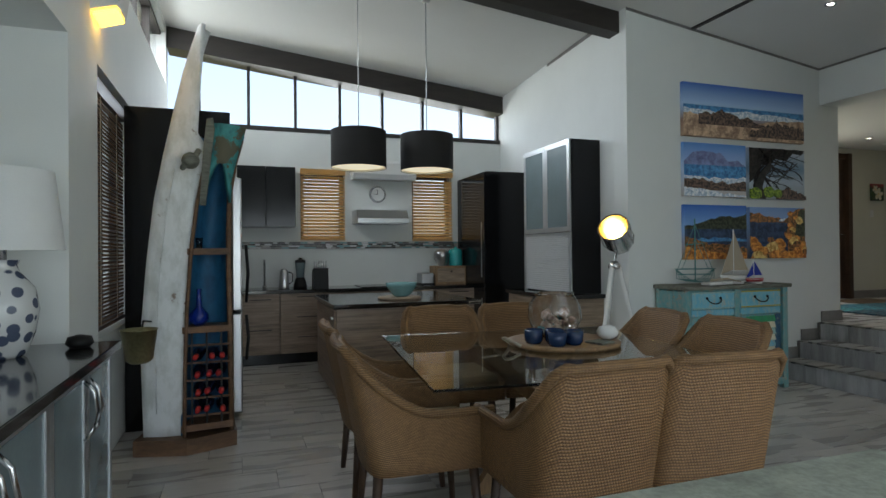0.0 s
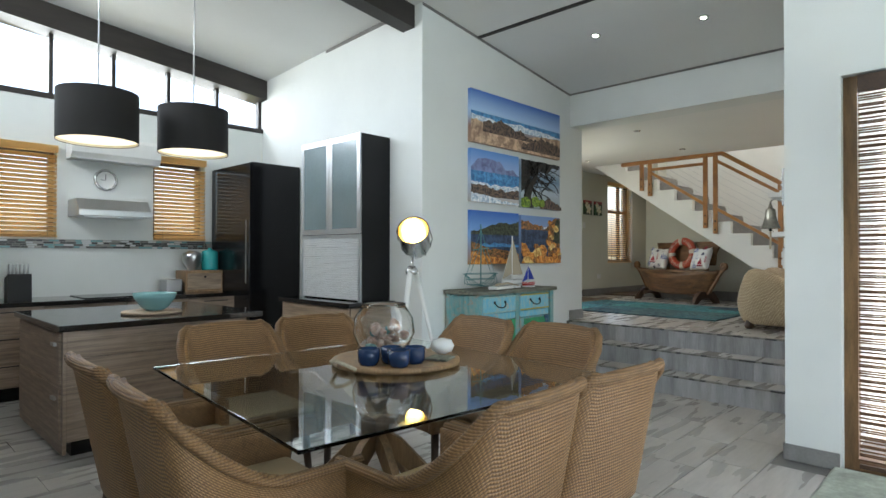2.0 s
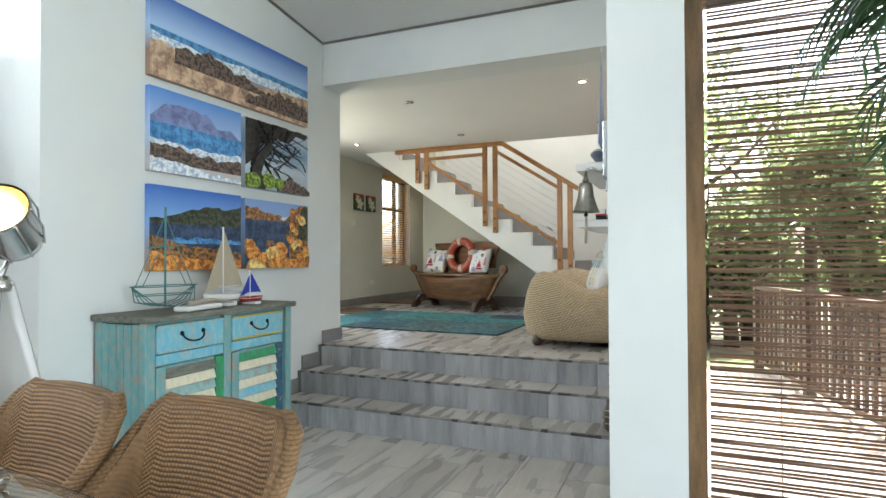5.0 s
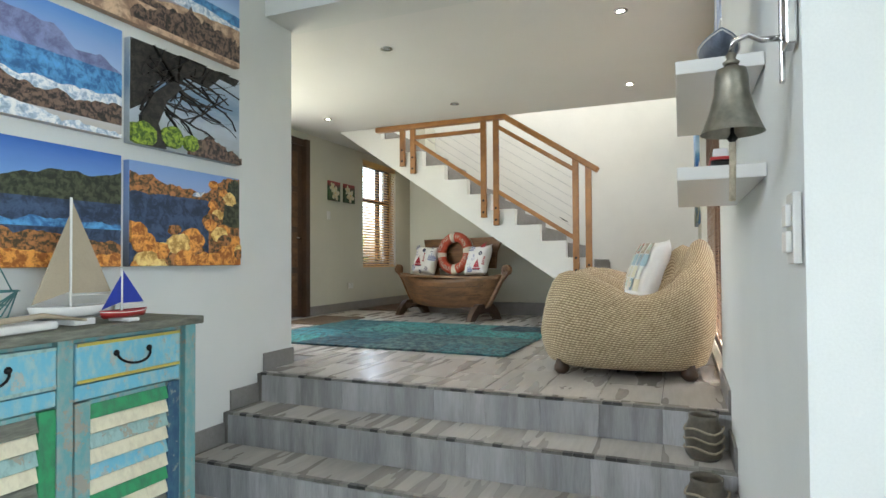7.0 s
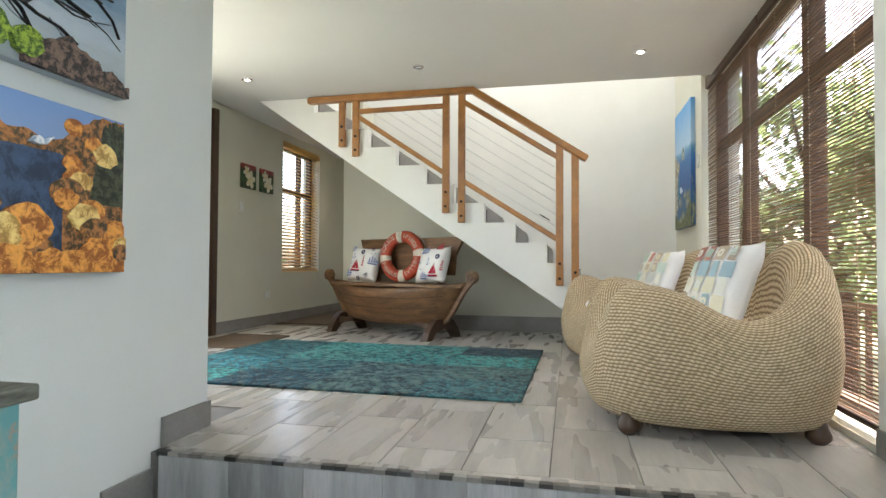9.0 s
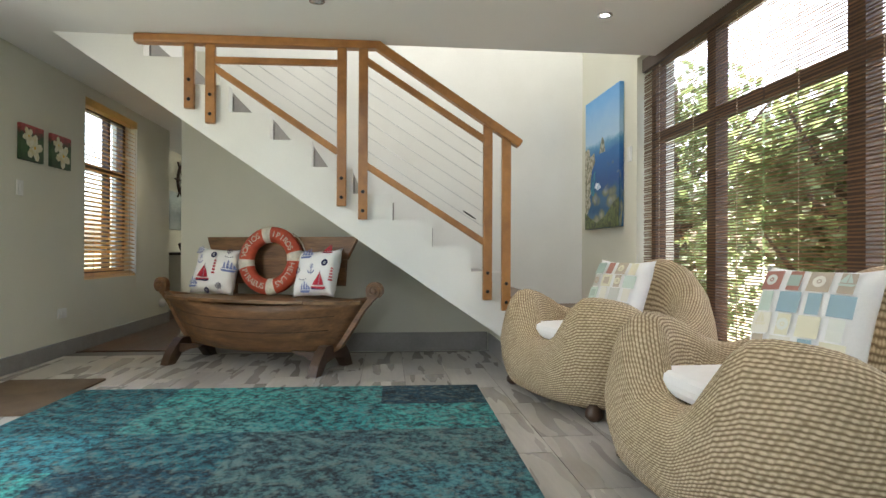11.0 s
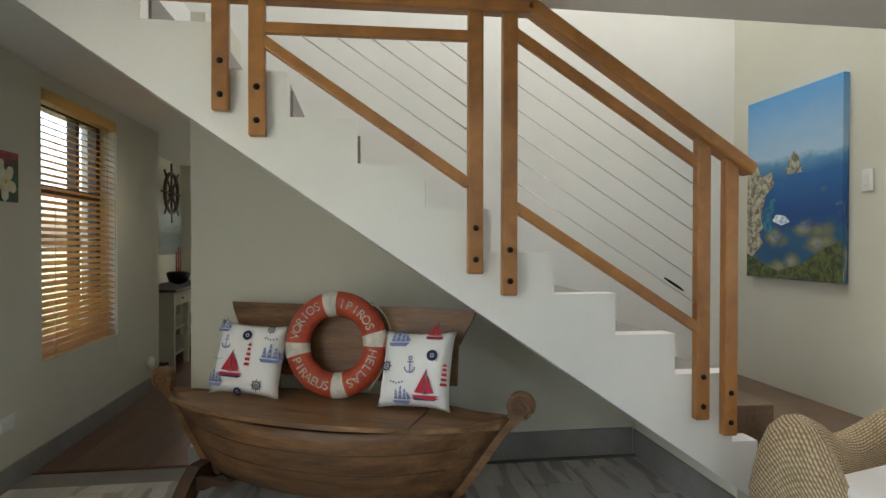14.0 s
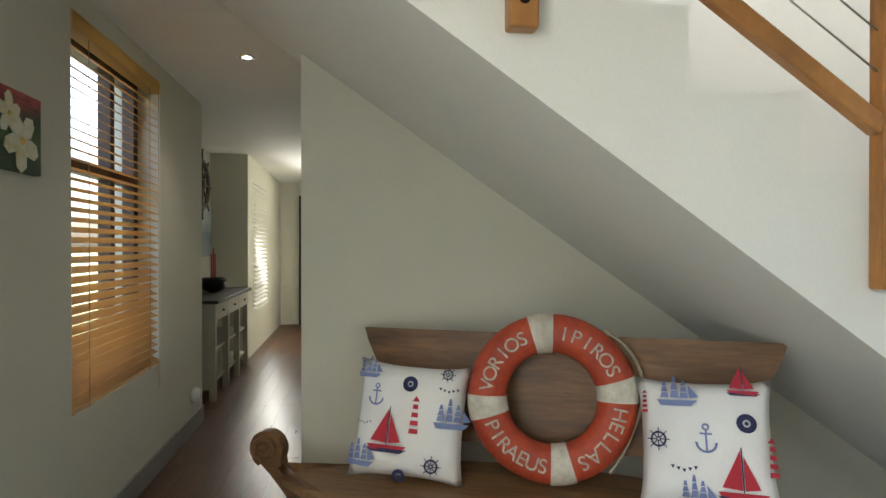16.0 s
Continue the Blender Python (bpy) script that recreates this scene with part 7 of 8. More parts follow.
# ---------- downlights ----------
for x, y, low, lit in ((8.82, 6.3, 0, 1), (8.80, 4.76, 0, 0), (8.81, 3.05, 0, 1), (7.17, 4.68, 0, 0), (7.17, 2.98, 0, 1), (5.20, 4.15, 1, 1), (5.40, 3.25, 1, 1), (11.55, 6.45, 0, 1), (7.17, 6.3, 0, 1)):
    z = (roof_z(x) if low else CEIL) - 0.004
    dl = thing("downlight", "small round recessed downlight with a chrome ring" if lit else "small round downlight, switched off, with a chrome ring", "downlight", pose(x, y, z, 0, 6.3 if low else 0, 0), "recessed downlights")
    part("ring", bm_lathe([(0.044, 0.003), (0.045, -0.004), (0.026, -0.006), (0.024, 0.003)], 20, False), M["chrome"], dl)
    part("lens", bm_lathe([(0.001, -0.001), (0.025, -0.001)], 16, False), M["downlight"] if lit else M["alu"], dl, "lit lens" if lit else "unlit lens")
    if lit:
        spot_lamp(x, y, z - 0.03, 0.9 if low else 1.5)

# ---------- skirting ----------
def skirting(*boxes):
    for b in boxes:
        structure("baseboard", bm_boxes(b, bevel=0.002), M["skirt"], "grey tile skirting")


skirting((EAST - 0.012, EAST, BELL - 0.29, BELL, 0, 0.10), (EAST, 5.65, BELL, BELL + 0.012, 0, 0.10), (5.65, 5.94, BELL, BELL + 0.012, UP / 3, UP / 3 + 0.1), (5.94, 6.23, BELL, BELL + 0.012, 2 * UP / 3, 2 * UP / 3 + 0.1), (6.23, 6.80, BELL, BELL + 0.012, UP, UP + 0.1),
         (5.40, 5.70, ART - 0.012, ART, 0, 0.11), (5.70, 5.99, ART - 0.012, ART, 0, UP / 3 + 0.11), (5.99, 6.28, ART - 0.012, ART, UP / 3, 2 * UP / 3 + 0.11), (6.28, 6.57, ART - 0.012, ART, 2 * UP / 3, UP + 0.11),
         (6.57, 6.584, ART - 0.012, ART + 0.2, UP, UP + 0.11),
         (9.40, 12.7, UW - 0.014, UW, UP, UP + 0.12), (10.456, 10.47, 3.47, 6.07, UP, UP + 0.16), (10.456, 10.61, 6.07, 6.084, UP, UP + 0.16), (SX0, 10.455, 3.45, 3.463, UP, UP + 0.15))

# ---------- corridor ----------
cf = structure("floor_corridor", bm_boxes((10.61, 17.9, 6.08, 8.2, UP - 0.05, UP + 0.001)), M["brown_floor"], "dark brown boarded corridor floor")
plank = mesh_of("board", bm_boxes((0, 1.2, 0, 0.118, 0, 0.004)), M["brown_floor"])
for j in range(16):
    for i in range(6):
        x, y = 10.62 + 1.202 * i - (j % 3) * 0.0, 6.09 + 0.12 * j
        if y < UW - 0.15 or x > 12.7:
            piece("board", plank, cf, pose(x, y, UP + 0.001))
structure("wall_corridor_recess", bm_boxes((12.58, 12.7, UW + 0.25, 7.45, 0, 3.1), (12.58, 15.1, 7.45, 7.57, 0, 3.1), (15.0, 15.1, 7.05, 7.45, 0, 3.1), (15.1, 18.1, 7.05, 7.25, 0, 3.1), (17.9, 18.1, 5.9, 7.05, 0, 3.1)), M["wall_upper"], "sage grey wall round the corridor recess")
structure("ceiling_corridor", bm_boxes((14.2, 18.1, 5.9, 7.6, CEIL, 3.1), (12.58, 14.2, 7.2, 7.6, CEIL, 3.1)), M["ceiling"], "flat corridor ceiling")
structure("wall_corridor_side_far", bm_boxes((14.2, 18.1, 5.9, 6.07, 0, 3.1)), M["wall_upper"], "sage grey corridor wall")
structure("floor_base_corridor", bm_boxes((14.2, 18.1, 5.9, 8.0, -0.2, UP - 0.051), (10.6, 14.2, 7.2, 8.0, -0.2, UP - 0.051)), M["grout"], "slab under the corridor")
cn = thing("console_table", "pale painted console with drawers and a dark top", "console", place(13.2, 6.99, UP))
M["putty"] = mat("putty_paint", (0.46, 0.45, 0.38), 0.6, var=0.06)
part("top", bm_boxes((-0.03, 1.5, -0.03, 0.43, 0.80, 0.83), bevel=0.004), M["dark_wood"], cn, "dark stained top")
for x in (0.0, 0.48, 0.96, 1.42):
    for y in (0, 0.36):
        part("leg", bm_boxes((x, x + 0.05, y, y + 0.05, 0, 0.80)), M["putty"], cn)
for k in range(3):
    d = part("drawer_front", bm_boxes((0.05 + 0.48 * k, 0.47 + 0.48 * k, 0.0, 0.02, 0.66, 0.79), bevel=0.003), M["putty"], cn)
    part("knob", bm_lathe([(0.006, 0), (0.013, 0.012), (0.003, 0.02)], 10), M["iron"], d, m=pose(0.26 + 0.48 * k, 0, 0.725, 90))
for z in (0.14, 0.4):
    part("shelf_board", bm_boxes((0.03, 1.45, 0.03, 0.39, z, z + 0.022)), M["putty"], cn)
part("side_panel", bm_boxes((0.005, 0.02, 0.05, 0.36, 0.1, 0.80)), M["putty"], cn)
whl = thing("wheel_ornament", "dark wooden ship wheel hung on the corridor wall", "ship wheel", pose(14.5, 7.41, 2.42, 90, 0, 0))
part("ring", bm_tube([(0.24 * math.cos(a), 0.24 * math.sin(a), 0) for a in np.linspace(0, 2 * math.pi, 28)[:-1]], 0.022, 8, True), M["leg_wood"], whl)
part("hub", bm_lathe([(0.06, -0.02), (0.065, 0.0), (0.05, 0.03), (0.01, 0.035)], 16), M["leg_wood"], whl)
for k in range(8):
    a = math.pi * k / 4
    part("spoke", bm_tube([(0.05 * math.cos(a), 0.05 * math.sin(a), 0), (0.36 * math.cos(a), 0.36 * math.sin(a), 0)], 0.012, 6), M["leg_wood"], whl)
cp = thing("canvas_print", "pale blue misty canvas above the console", "picture", place(13.9, 7.413, 1.68))
part("canvas", bm_boxes((0, 1.0, 0, 0.035, 0, 0.55), bevel=0.003), canvas_print("print_mist", [(0.0, (0.2, 0.24, 0.24)), (0.4, (0.12, 0.16, 0.17)), (0.7, (0.30, 0.36, 0.38)), (1.0, (0.40, 0.46, 0.48))], 0.6, 3), cp)
ms = thing("model_ship", "dark model ship with red masts on the console", "model boat", place(14.05, 7.2, UP + 0.83))
part("hull", bm_lathe([(0.03, 0), (0.10, 0.03), (0.13, 0.12), (0.10, 0.14)], 18), M["iron"], ms)
for k in range(3):
    part("mast", bm_tube([(-0.07 + 0.07 * k, 0, 0.12), (-0.07 + 0.07 * k, 0, 0.42 - 0.05 * abs(k - 1))], 0.007, 6), M["red"], ms)
bw = thing("window_blind_far", "white wooden blind glowing at the corridor's end", "blind", place(15.25, 7.02, UP + 0.5))
sl = mesh_of("slat", bm_boxes((0, 0.9, -0.02, 0.02, 0, 0.004)), M["cushion_white"])
for k in range(30):
    piece("slat", sl, bw, pose(0, 0, 0.04 + k * 0.05, 25))
eb = structure("door_2", bm_boxes((17.80, 17.9, 6.1, 6.75, UP, 2.6)), M["dark_wood"], "dark door at the corridor's end")
vp = thing("plug_adapter", "round white plug-in freshener near the skirting", "plug", pose(12.45, UW - 0.001, UP + 0.25, 90, 0, 0))
part("disc", bm_lathe([(0.05, 0), (0.055, 0.02), (0.04, 0.045), (0.005, 0.05)], 18), M["ceramic_white"], vp)

# ---------- windows ----------
def frame_rect(name, axis, const, depth, a0, a1, z0, z1, w, material, parent):
    """A rectangular frame of bars: axis 'x' lies in a wall along x, 'y' in a wall along y."""
    def bx(u0, u1, v0, v1):
        return (u0, u1, const, const + depth, v0, v1) if axis == "x" else (const, const + depth, u0, u1, v0, v1)
    return part(name, bm_boxes(bx(a0, a0 + w, z0, z1), bx(a1 - w, a1, z0, z1), bx(a0 + w, a1 - w, z0, z0 + w), bx(a0 + w, a1 - w, z1 - w, z1)), material, parent)


def window(name, label):
    return tagged(new(name), label, "window", kind="structure")


def pane(axis, const, a0, a1, z0, z1, parent):
    b = (a0, a1, const, const + 0.004, z0, z1) if axis == "x" else (const, const + 0.004, a0, a1, z0, z1)
    p = part("pane", bm_boxes(b), M["glass"], parent)
    p.visible_shadow = False
    return p


# high kitchen glazing, seven lights under the sloping wall plate
w1 = window("window_1", "row of high windows in a black frame under the sloping ceiling")
n, xa, xb = 7, 0.09, 4.08
for i in range(n):
    x0, x1 = xa + (xb - xa) * i / n, xa + (xb - xa) * (i + 1) / n
    pane("x", WB + 0.08, x0, x1, C0, roof_z(x0) - 0.24, w1)
    part("mullion", bm_boxes((x0 - 0.018, x0 + 0.018, WB + 0.05, WB + 0.12, C0, roof_z(x0) - 0.22)), M["dark_wood"], w1)
pane("x", WB + 0.08, -0.25, 0.09, C0, roof_z(-0.25) - 0.24, w1)
part("mullion", bm_boxes((4.05, 4.10, WB + 0.05, WB + 0.12, C0, roof_z(4.08) - 0.22)), M["dark_wood"], w1)
part("sill", bm_boxes((-0.25, 4.1, WB - 0.01, WB + 0.12, C0 - 0.035, C0 + 0.02)), M["dark_wood"], w1)
w2 = window("window_2", "row of high windows in a dark frame in the side wall")
for k in range(5):
    y0, y1 = 4.1 + 0.79 * k, 4.1 + 0.79 * (k + 1)
    pane("y", -0.35, y0, y1, CL0, CL1, w2)
    part("mullion", bm_boxes((-0.39, -0.31, y0 - 0.02, y0 + 0.02, CL0, CL1)), M["dark_wood"], w2)
part("frame", bm_boxes((-0.40, -0.30, 4.1, WB - 0.2, CL0 - 0.0, CL0 + 0.04), (-0.40, -0.30, 4.1, WB - 0.2, CL1 - 0.04, CL1)), M["dark_wood"], w2)

for i, (x0, x1, z0, z1) in enumerate(WIN_K):
    wk = window("window_%d" % (3 + i), "small kitchen window behind a wooden blind")
    frame_rect("window_frame", "x", WB + 0.1, 0.06, x0, x1, 1.46, 2.34, 0.05, M["brown_frame"], wk)
    pane("x", WB + 0.13, x0 + 0.05, x1 - 0.05, 1.51, 2.29, wk)


def venetian(label, axis, const, a0, a1, z0, z1, tilt, pitch=0.045, depth=0.05, group="wooden venetian blinds"):
    b = thing("venetian_blind", label, "blind", pose(a0, const, z0) if axis == "x" else pose(const, a0, z0, 0, 0, 90), group)
    w = a1 - a0
    me = mesh_of("slat", bm_boxes((0.006, w - 0.006, -depth / 2, depth / 2, -0.0016, 0.0016)), M["venetian"])
    nn = int((z1 - z0 - 0.1) / pitch)
    for k in range(nn):
        piece("slat", me, b, pose(0, 0, 0.04 + k * pitch, tilt))
    part("headrail", bm_boxes((0, w, -0.035, 0.035, z1 - z0 - 0.07, z1 - z0), bevel=0.004), M["venetian"], b)
    part("bottom_rail", bm_boxes((0.004, w - 0.004, -0.025, 0.025, 0, 0.022), bevel=0.004), M["venetian"], b)
    for f in (0.15, 0.85):
        part("cord", bm_tube([(w * f, -0.028, 0), (w * f, -0.028, z1 - z0 - 0.06)], 0.0018, 5), M["rope"], b)
    part("pull_cord", bm_tube([(w * 0.95, -0.04, z1 - z0 - 0.06), (w * 0.95, -0.042, -0.12)], 0.002, 5), M["rope"], b)
    return b


for x0, x1, z0, z1 in WIN_K:
    venetian("honey wood venetian blind in the kitchen window", "x", WB - 0.03, x0 - 0.005, x1 + 0.005, z0 - 0.02, z1 + 0.03, -37, 0.042)
wf = window("window_5", "tall hall window in a brown frame")
frame_rect("window_frame", "x", UW + 0.12, 0.06, WX0, WX1, WZ0, WZ1, 0.06, M["brown_frame"], wf)
part("transom", bm_boxes((WX0 + 0.06, WX1 - 0.06, UW + 0.12, UW + 0.18, 2.12, 2.18)), M["brown_frame"], wf)
part("mullion", bm_boxes((WX0 + 0.68, WX0 + 0.73, UW + 0.12, UW + 0.18, WZ0 + 0.06, WZ1 - 0.06)), M["brown_frame"], wf)
pane("x", UW + 0.15, WX0 + 0.06, WX1 - 0.06, WZ0 + 0.06, WZ1 - 0.06, wf)
venetian("honey wood venetian blind in the tall hall window", "x", UW + 0.03, WX0 + 0.005, WX1 - 0.005, WZ0, WZ1, 27, 0.041, 0.05)
ww = window("window_6", "tall side window in a dark frame")
frame_rect("window_frame", "y", -0.40, 0.06, 4.62, 5.75, 0.78, 2.42, 0.05, M["dark_wood"], ww)
part("mullion", bm_boxes((-0.40, -0.34, 5.15, 5.2, 0.83, 2.37)), M["dark_wood"], ww)
pane("y", -0.37, 4.67, 5.70, 0.83, 2.37, ww)


def bamboo_blind(label, axis, const, a0, a1, z0, z1, pitch=0.0175, th=0.0088):
    """Hanging blind of thin split-bamboo sticks, with gaps between them, tied by cords."""
    b = thing("bamboo_blind", label, "blind", pose(a0, const, z0) if axis == "x" else pose(const, a0, z0, 0, 0, 90), "split bamboo blinds")
    w = a1 - a0
    me = mesh_of("stick", bm_boxes((0, w, -0.002, 0.002, 0, th)), M["bamboo"])
    nn = int((z1 - z0 - 0.12) / pitch)
    for k in range(nn):
        piece("stick", me, b, pose(0, 0.0015 * math.sin(k * 1.7), 0.03 + k * pitch, 0, math.degrees(0.0025 * math.sin(k * 2.3)), 0))
    part("headrail", bm_boxes((0, w, -0.012, 0.02, z1 - z0 - 0.10, z1 - z0), bevel=0.003), M["brown_frame"], b)
    part("bottom_rail", bm_boxes((0, w, -0.012, 0.012, 0, 0.025), bevel=0.003), M["brown_frame"], b)
    nc = max(2, int(w / 0.45))
    for k in range(nc):
        x = w * (k + 0.5) / nc
        part("cord", bm_tube([(x, -0.006, 0), (x, -0.006, z1 - z0)], 0.0025, 5), M["sail"], b)
    return b


bamboo_blind("dark split bamboo blind in the side window", "y", -0.30, 4.66, 5.70, 0.80, 2.40, 0.026, 0.015)
# garden doors of the dining room
gd = window("door_3", "brown framed sliding garden doors")
frame_rect("door_frame", "y", EAST + 0.07, 0.08, -2.1, BELL - 0.3, 0.0, 2.36, 0.07, M["teak_frame"], gd)
for y in (0.12, -1.0):
    part("stile", bm_boxes((EAST + 0.08, EAST + 0.14, y - 0.05, y + 0.05, 0.07, 2.29)), M["teak_frame"], gd)
for y0, y1 in ((-2.03, -1.05), (-0.95, 0.07), (0.17, BELL - 0.37)):
    pane("y", EAST + 0.11, y0, y1, 0.07, 2.29, gd)
bamboo_blind("dark split bamboo blind at the garden doors", "y", EAST + 0.035, 0.1, BELL - 0.38, 0.03, 2.35, 0.0175, 0.0090)
# garden windows of the hall
gw = window("window_7", "large dark framed garden windows of the hall")
frame_rect("window_frame", "x", BELL - 0.2, 0.08, 6.80, 9.72, UP + 0.03, CEIL + 0.06, 0.07, M["brown_frame"], gw)
for x in (7.77, 8.90):
    part("mullion", bm_boxes((x - 0.05, x + 0.05, BELL - 0.2, BELL - 0.12, UP + 0.10, CEIL - 0.01)), M["brown_frame"], gw)
part("transom", bm_boxes((6.87, 9.65, BELL - 0.195, BELL - 0.125, 2.22, 2.29)), M["brown_frame"], gw)
pane("x", BELL - 0.16, 6.87, 9.65, UP + 0.1, CEIL - 0.01, gw)
for x0, x1 in ((6.84, 8.28), (8.30, 9.70)):
    bamboo_blind("dark split bamboo blind over the hall's garden window", "x", BELL - 0.05, x0, x1, UP + 0.06, CEIL + 0.04, 0.0175, 0.0068)

eg = window("window_8", "tall glazing beside the front door")
frame_rect("window_frame", "x", UW + 0.1, 0.06, 6.75, 8.35, 0.7, 2.78, 0.06, M["brown_frame"], eg)
pane("x", UW + 0.13, 6.81, 8.29, 0.76, 2.72, eg)

# ---------- outside ----------
M["lawn"] = mat("garden_ground", (0.10, 0.13, 0.05), 0.95, var=0.3, scale=1.5, grain=30, bump=0.5, c2=(0.16, 0.12, 0.07))
M["deck"] = mat("pale_sunlit_deck", (0.46, 0.41, 0.36), 0.7, var=0.15, scale=2, stretch=(1, 6, 1), random_tone=0.15)
M["foliage"] = mat("garden_foliage", (0.11, 0.15, 0.06), 0.6, var=0.35, scale=4, c2=(0.05, 0.08, 0.03), random_tone=0.3)
let_light_through(M["foliage"], 0.4, (0.28, 0.35, 0.15))
M["trunk"] = mat("grey_brown_bark", (0.12, 0.09, 0.06), 0.9, var=0.3, scale=6, bump=0.5)
structure("ground", bm_boxes((-300, 300, -300, 300, -0.5, -0.21)), M["lawn"], "garden ground round the house")
dk = structure("pavement_deck", bm_boxes((4.76, 9.5, -4.0, 2.15, -0.21, -0.05)), M["deck"], "pale sunlit timber deck outside")
db = mesh_of("deck_board", bm_boxes((0, 4.7, 0, 0.135, 0, 0.02), bevel=0.003), M["deck"])
for k in range(43):
    piece("deck_board", db, dk, pose(4.78, -3.98 + 0.14 * k, -0.05))


def leaf_clump(cx, cy, cz, rx, ry, rz, count, size, seed):
    random.seed(seed)
    verts, faces = [], []
    for k in range(count):
        a, b, r = random.random() * 6.283, math.acos(2 * random.random() - 1), random.random() ** 0.4
        p = Vector((cx + rx * r * math.sin(b) * math.cos(a), cy + ry * r * math.sin(b) * math.sin(a), cz + rz * r * math.cos(b)))
        d = Vector((random.gauss(0, 1), random.gauss(0, 1), random.gauss(-0.3, 0.7))).normalized()
        s = d.cross(Vector((random.gauss(0, 1), random.gauss(0, 1), 1))).normalized() * size * 0.32
        L = d * size * random.uniform(0.6, 1.3)
        i = len(verts)
        verts += [p, p + L * 0.5 + s, p + L, p + L * 0.5 - s]
        faces.append((i, i + 1, i + 2, i + 3))
    return verts, faces


def tree(x, y, h, spread, seed, label):
    t = thing("tree", label, "tree", place(x, y, -0.21), "garden trees")
    random.seed(seed)
    part("trunk", bm_tube([(0, 0, 0), (0.05, 0.03, h * 0.3), (-0.04, 0.05, h * 0.6), (0.02, 0, h * 0.9)], [0.12, 0.1, 0.07, 0.03], 10), M["trunk"], t)
    for k in range(6):
        a = k * 1.1 + random.random()
        z0 = h * random.uniform(0.3, 0.7)
        part("limb", bm_tube([(0, 0.03, z0), (spread * 0.5 * math.cos(a), spread * 0.5 * math.sin(a), z0 + h * 0.12), (spread * 0.85 * math.cos(a), spread * 0.85 * math.sin(a), z0 + h * 0.25)], [0.05, 0.03, 0.012], 7), M["trunk"], t)
    V, Fc = [], []
    for k in range(12):
        a = random.random() * 6.28
        r = spread * random.uniform(0.15, 0.85)
        v, f = leaf_clump(r * math.cos(a), r * math.sin(a), h * random.uniform(0.25, 1.0), spread * 0.42, spread * 0.42, h * 0.14, 180, 0.15, seed * 31 + k)
        f = [tuple(i + len(V) for i in q) for q in f]
        V += v
        Fc += f
    me = bpy.data.meshes.new("crown")
    me.from_pydata(V, [], Fc)
    me.materials.append(M["foliage"])
    ob = new("crown", me)
    ob.parent = t
    return t


for x, y, h, s, sd in ((10.7, 0.0, 2.7, 1.1, 1), (12.0, -1.2, 3.1, 1.3, 2), (8.6, -3.0, 3.4, 1.4, 3), (13.2, 1.2, 2.6, 1.1, 4), (11.7, 8.9, 2.0, 0.75, 5), (13.6, 9.9, 2.5, 1.0, 6), (-2.6, 5.2, 4.0, 1.2, 7), (15.0, -0.8, 3.3, 1.5, 8), (9.6, -1.2, 2.6, 1.0, 9), (17.5, 0.6, 3.0, 1.4, 10), (12.2, 8.1, 1.8, 0.5, 13), (9.9, 0.5, 3.0, 0.8, 14), (7.9, -0.4, 2.4, 0.9, 11), (9.1, -0.7, 2.8, 1.1, 12), (13.1, 1.9, 4.6, 1.6, 15), (13.4, 0.2, 4.4, 1.7, 16), (12.5, 1.5, 2.4, 1.0, 17)):
    tree(x, y, h, s, sd, "leafy green garden tree outside the windows")
# fence on the deck's far side
fn = thing("fence", "brown timber balustrade along the deck", "fence", pose(5.6, 0.55, -0.03, 0, 0, 12))
part("top_rail", bm_boxes((-0.03, 4.1, -0.04, 0.04, 0.92, 0.97), bevel=0.004), M["brown_frame"], fn)
part("bottom_rail", bm_boxes((-0.03, 4.1, -0.025, 0.025, 0.08, 0.12), bevel=0.004), M["brown_frame"], fn)
slm = mesh_of("slat", bm_boxes((-0.02, 0.02, -0.014, 0.014, 0.12, 0.92)), M["brown_frame"])
for k in range(32):
    piece("slat", slm, fn, pose(0.05 + k * 0.13, 0, 0))
pom = mesh_of("post", bm_boxes((-0.045, 0.045, -0.045, 0.045, 0, 1.05), bevel=0.006), M["brown_frame"])
for k in range(4):
    piece("post", pom, fn, pose(k * 1.36, 0, 0))

# ---------- potted palm by the garden doors ----------
pl = thing("potted_palm", "tall feathery green palm in a dark pot", "palm", place(4.10, 1.02, 0))
part("pot", bm_lathe([(0.14, 0), (0.17, 0.05), (0.2, 0.36), (0.21, 0.38), (0.18, 0.38), (0.17, 0.33), (0.01, 0.32)], 24), M["iron"], pl, "dark ceramic pot")
random.seed(21)
for k in range(4):
    part("stem", bm_tube([(0.04 * math.cos(k * 1.6), 0.04 * math.sin(k * 1.6), 0.32), (0.05 * math.cos(k * 1.6), 0.06 * math.sin(k * 1.6), 1.1), (0.06 * math.cos(k * 1.6), 0.10 * math.sin(k * 1.6), 1.75)], [0.014, 0.011, 0.007], 7), M["green_leaf"], pl)
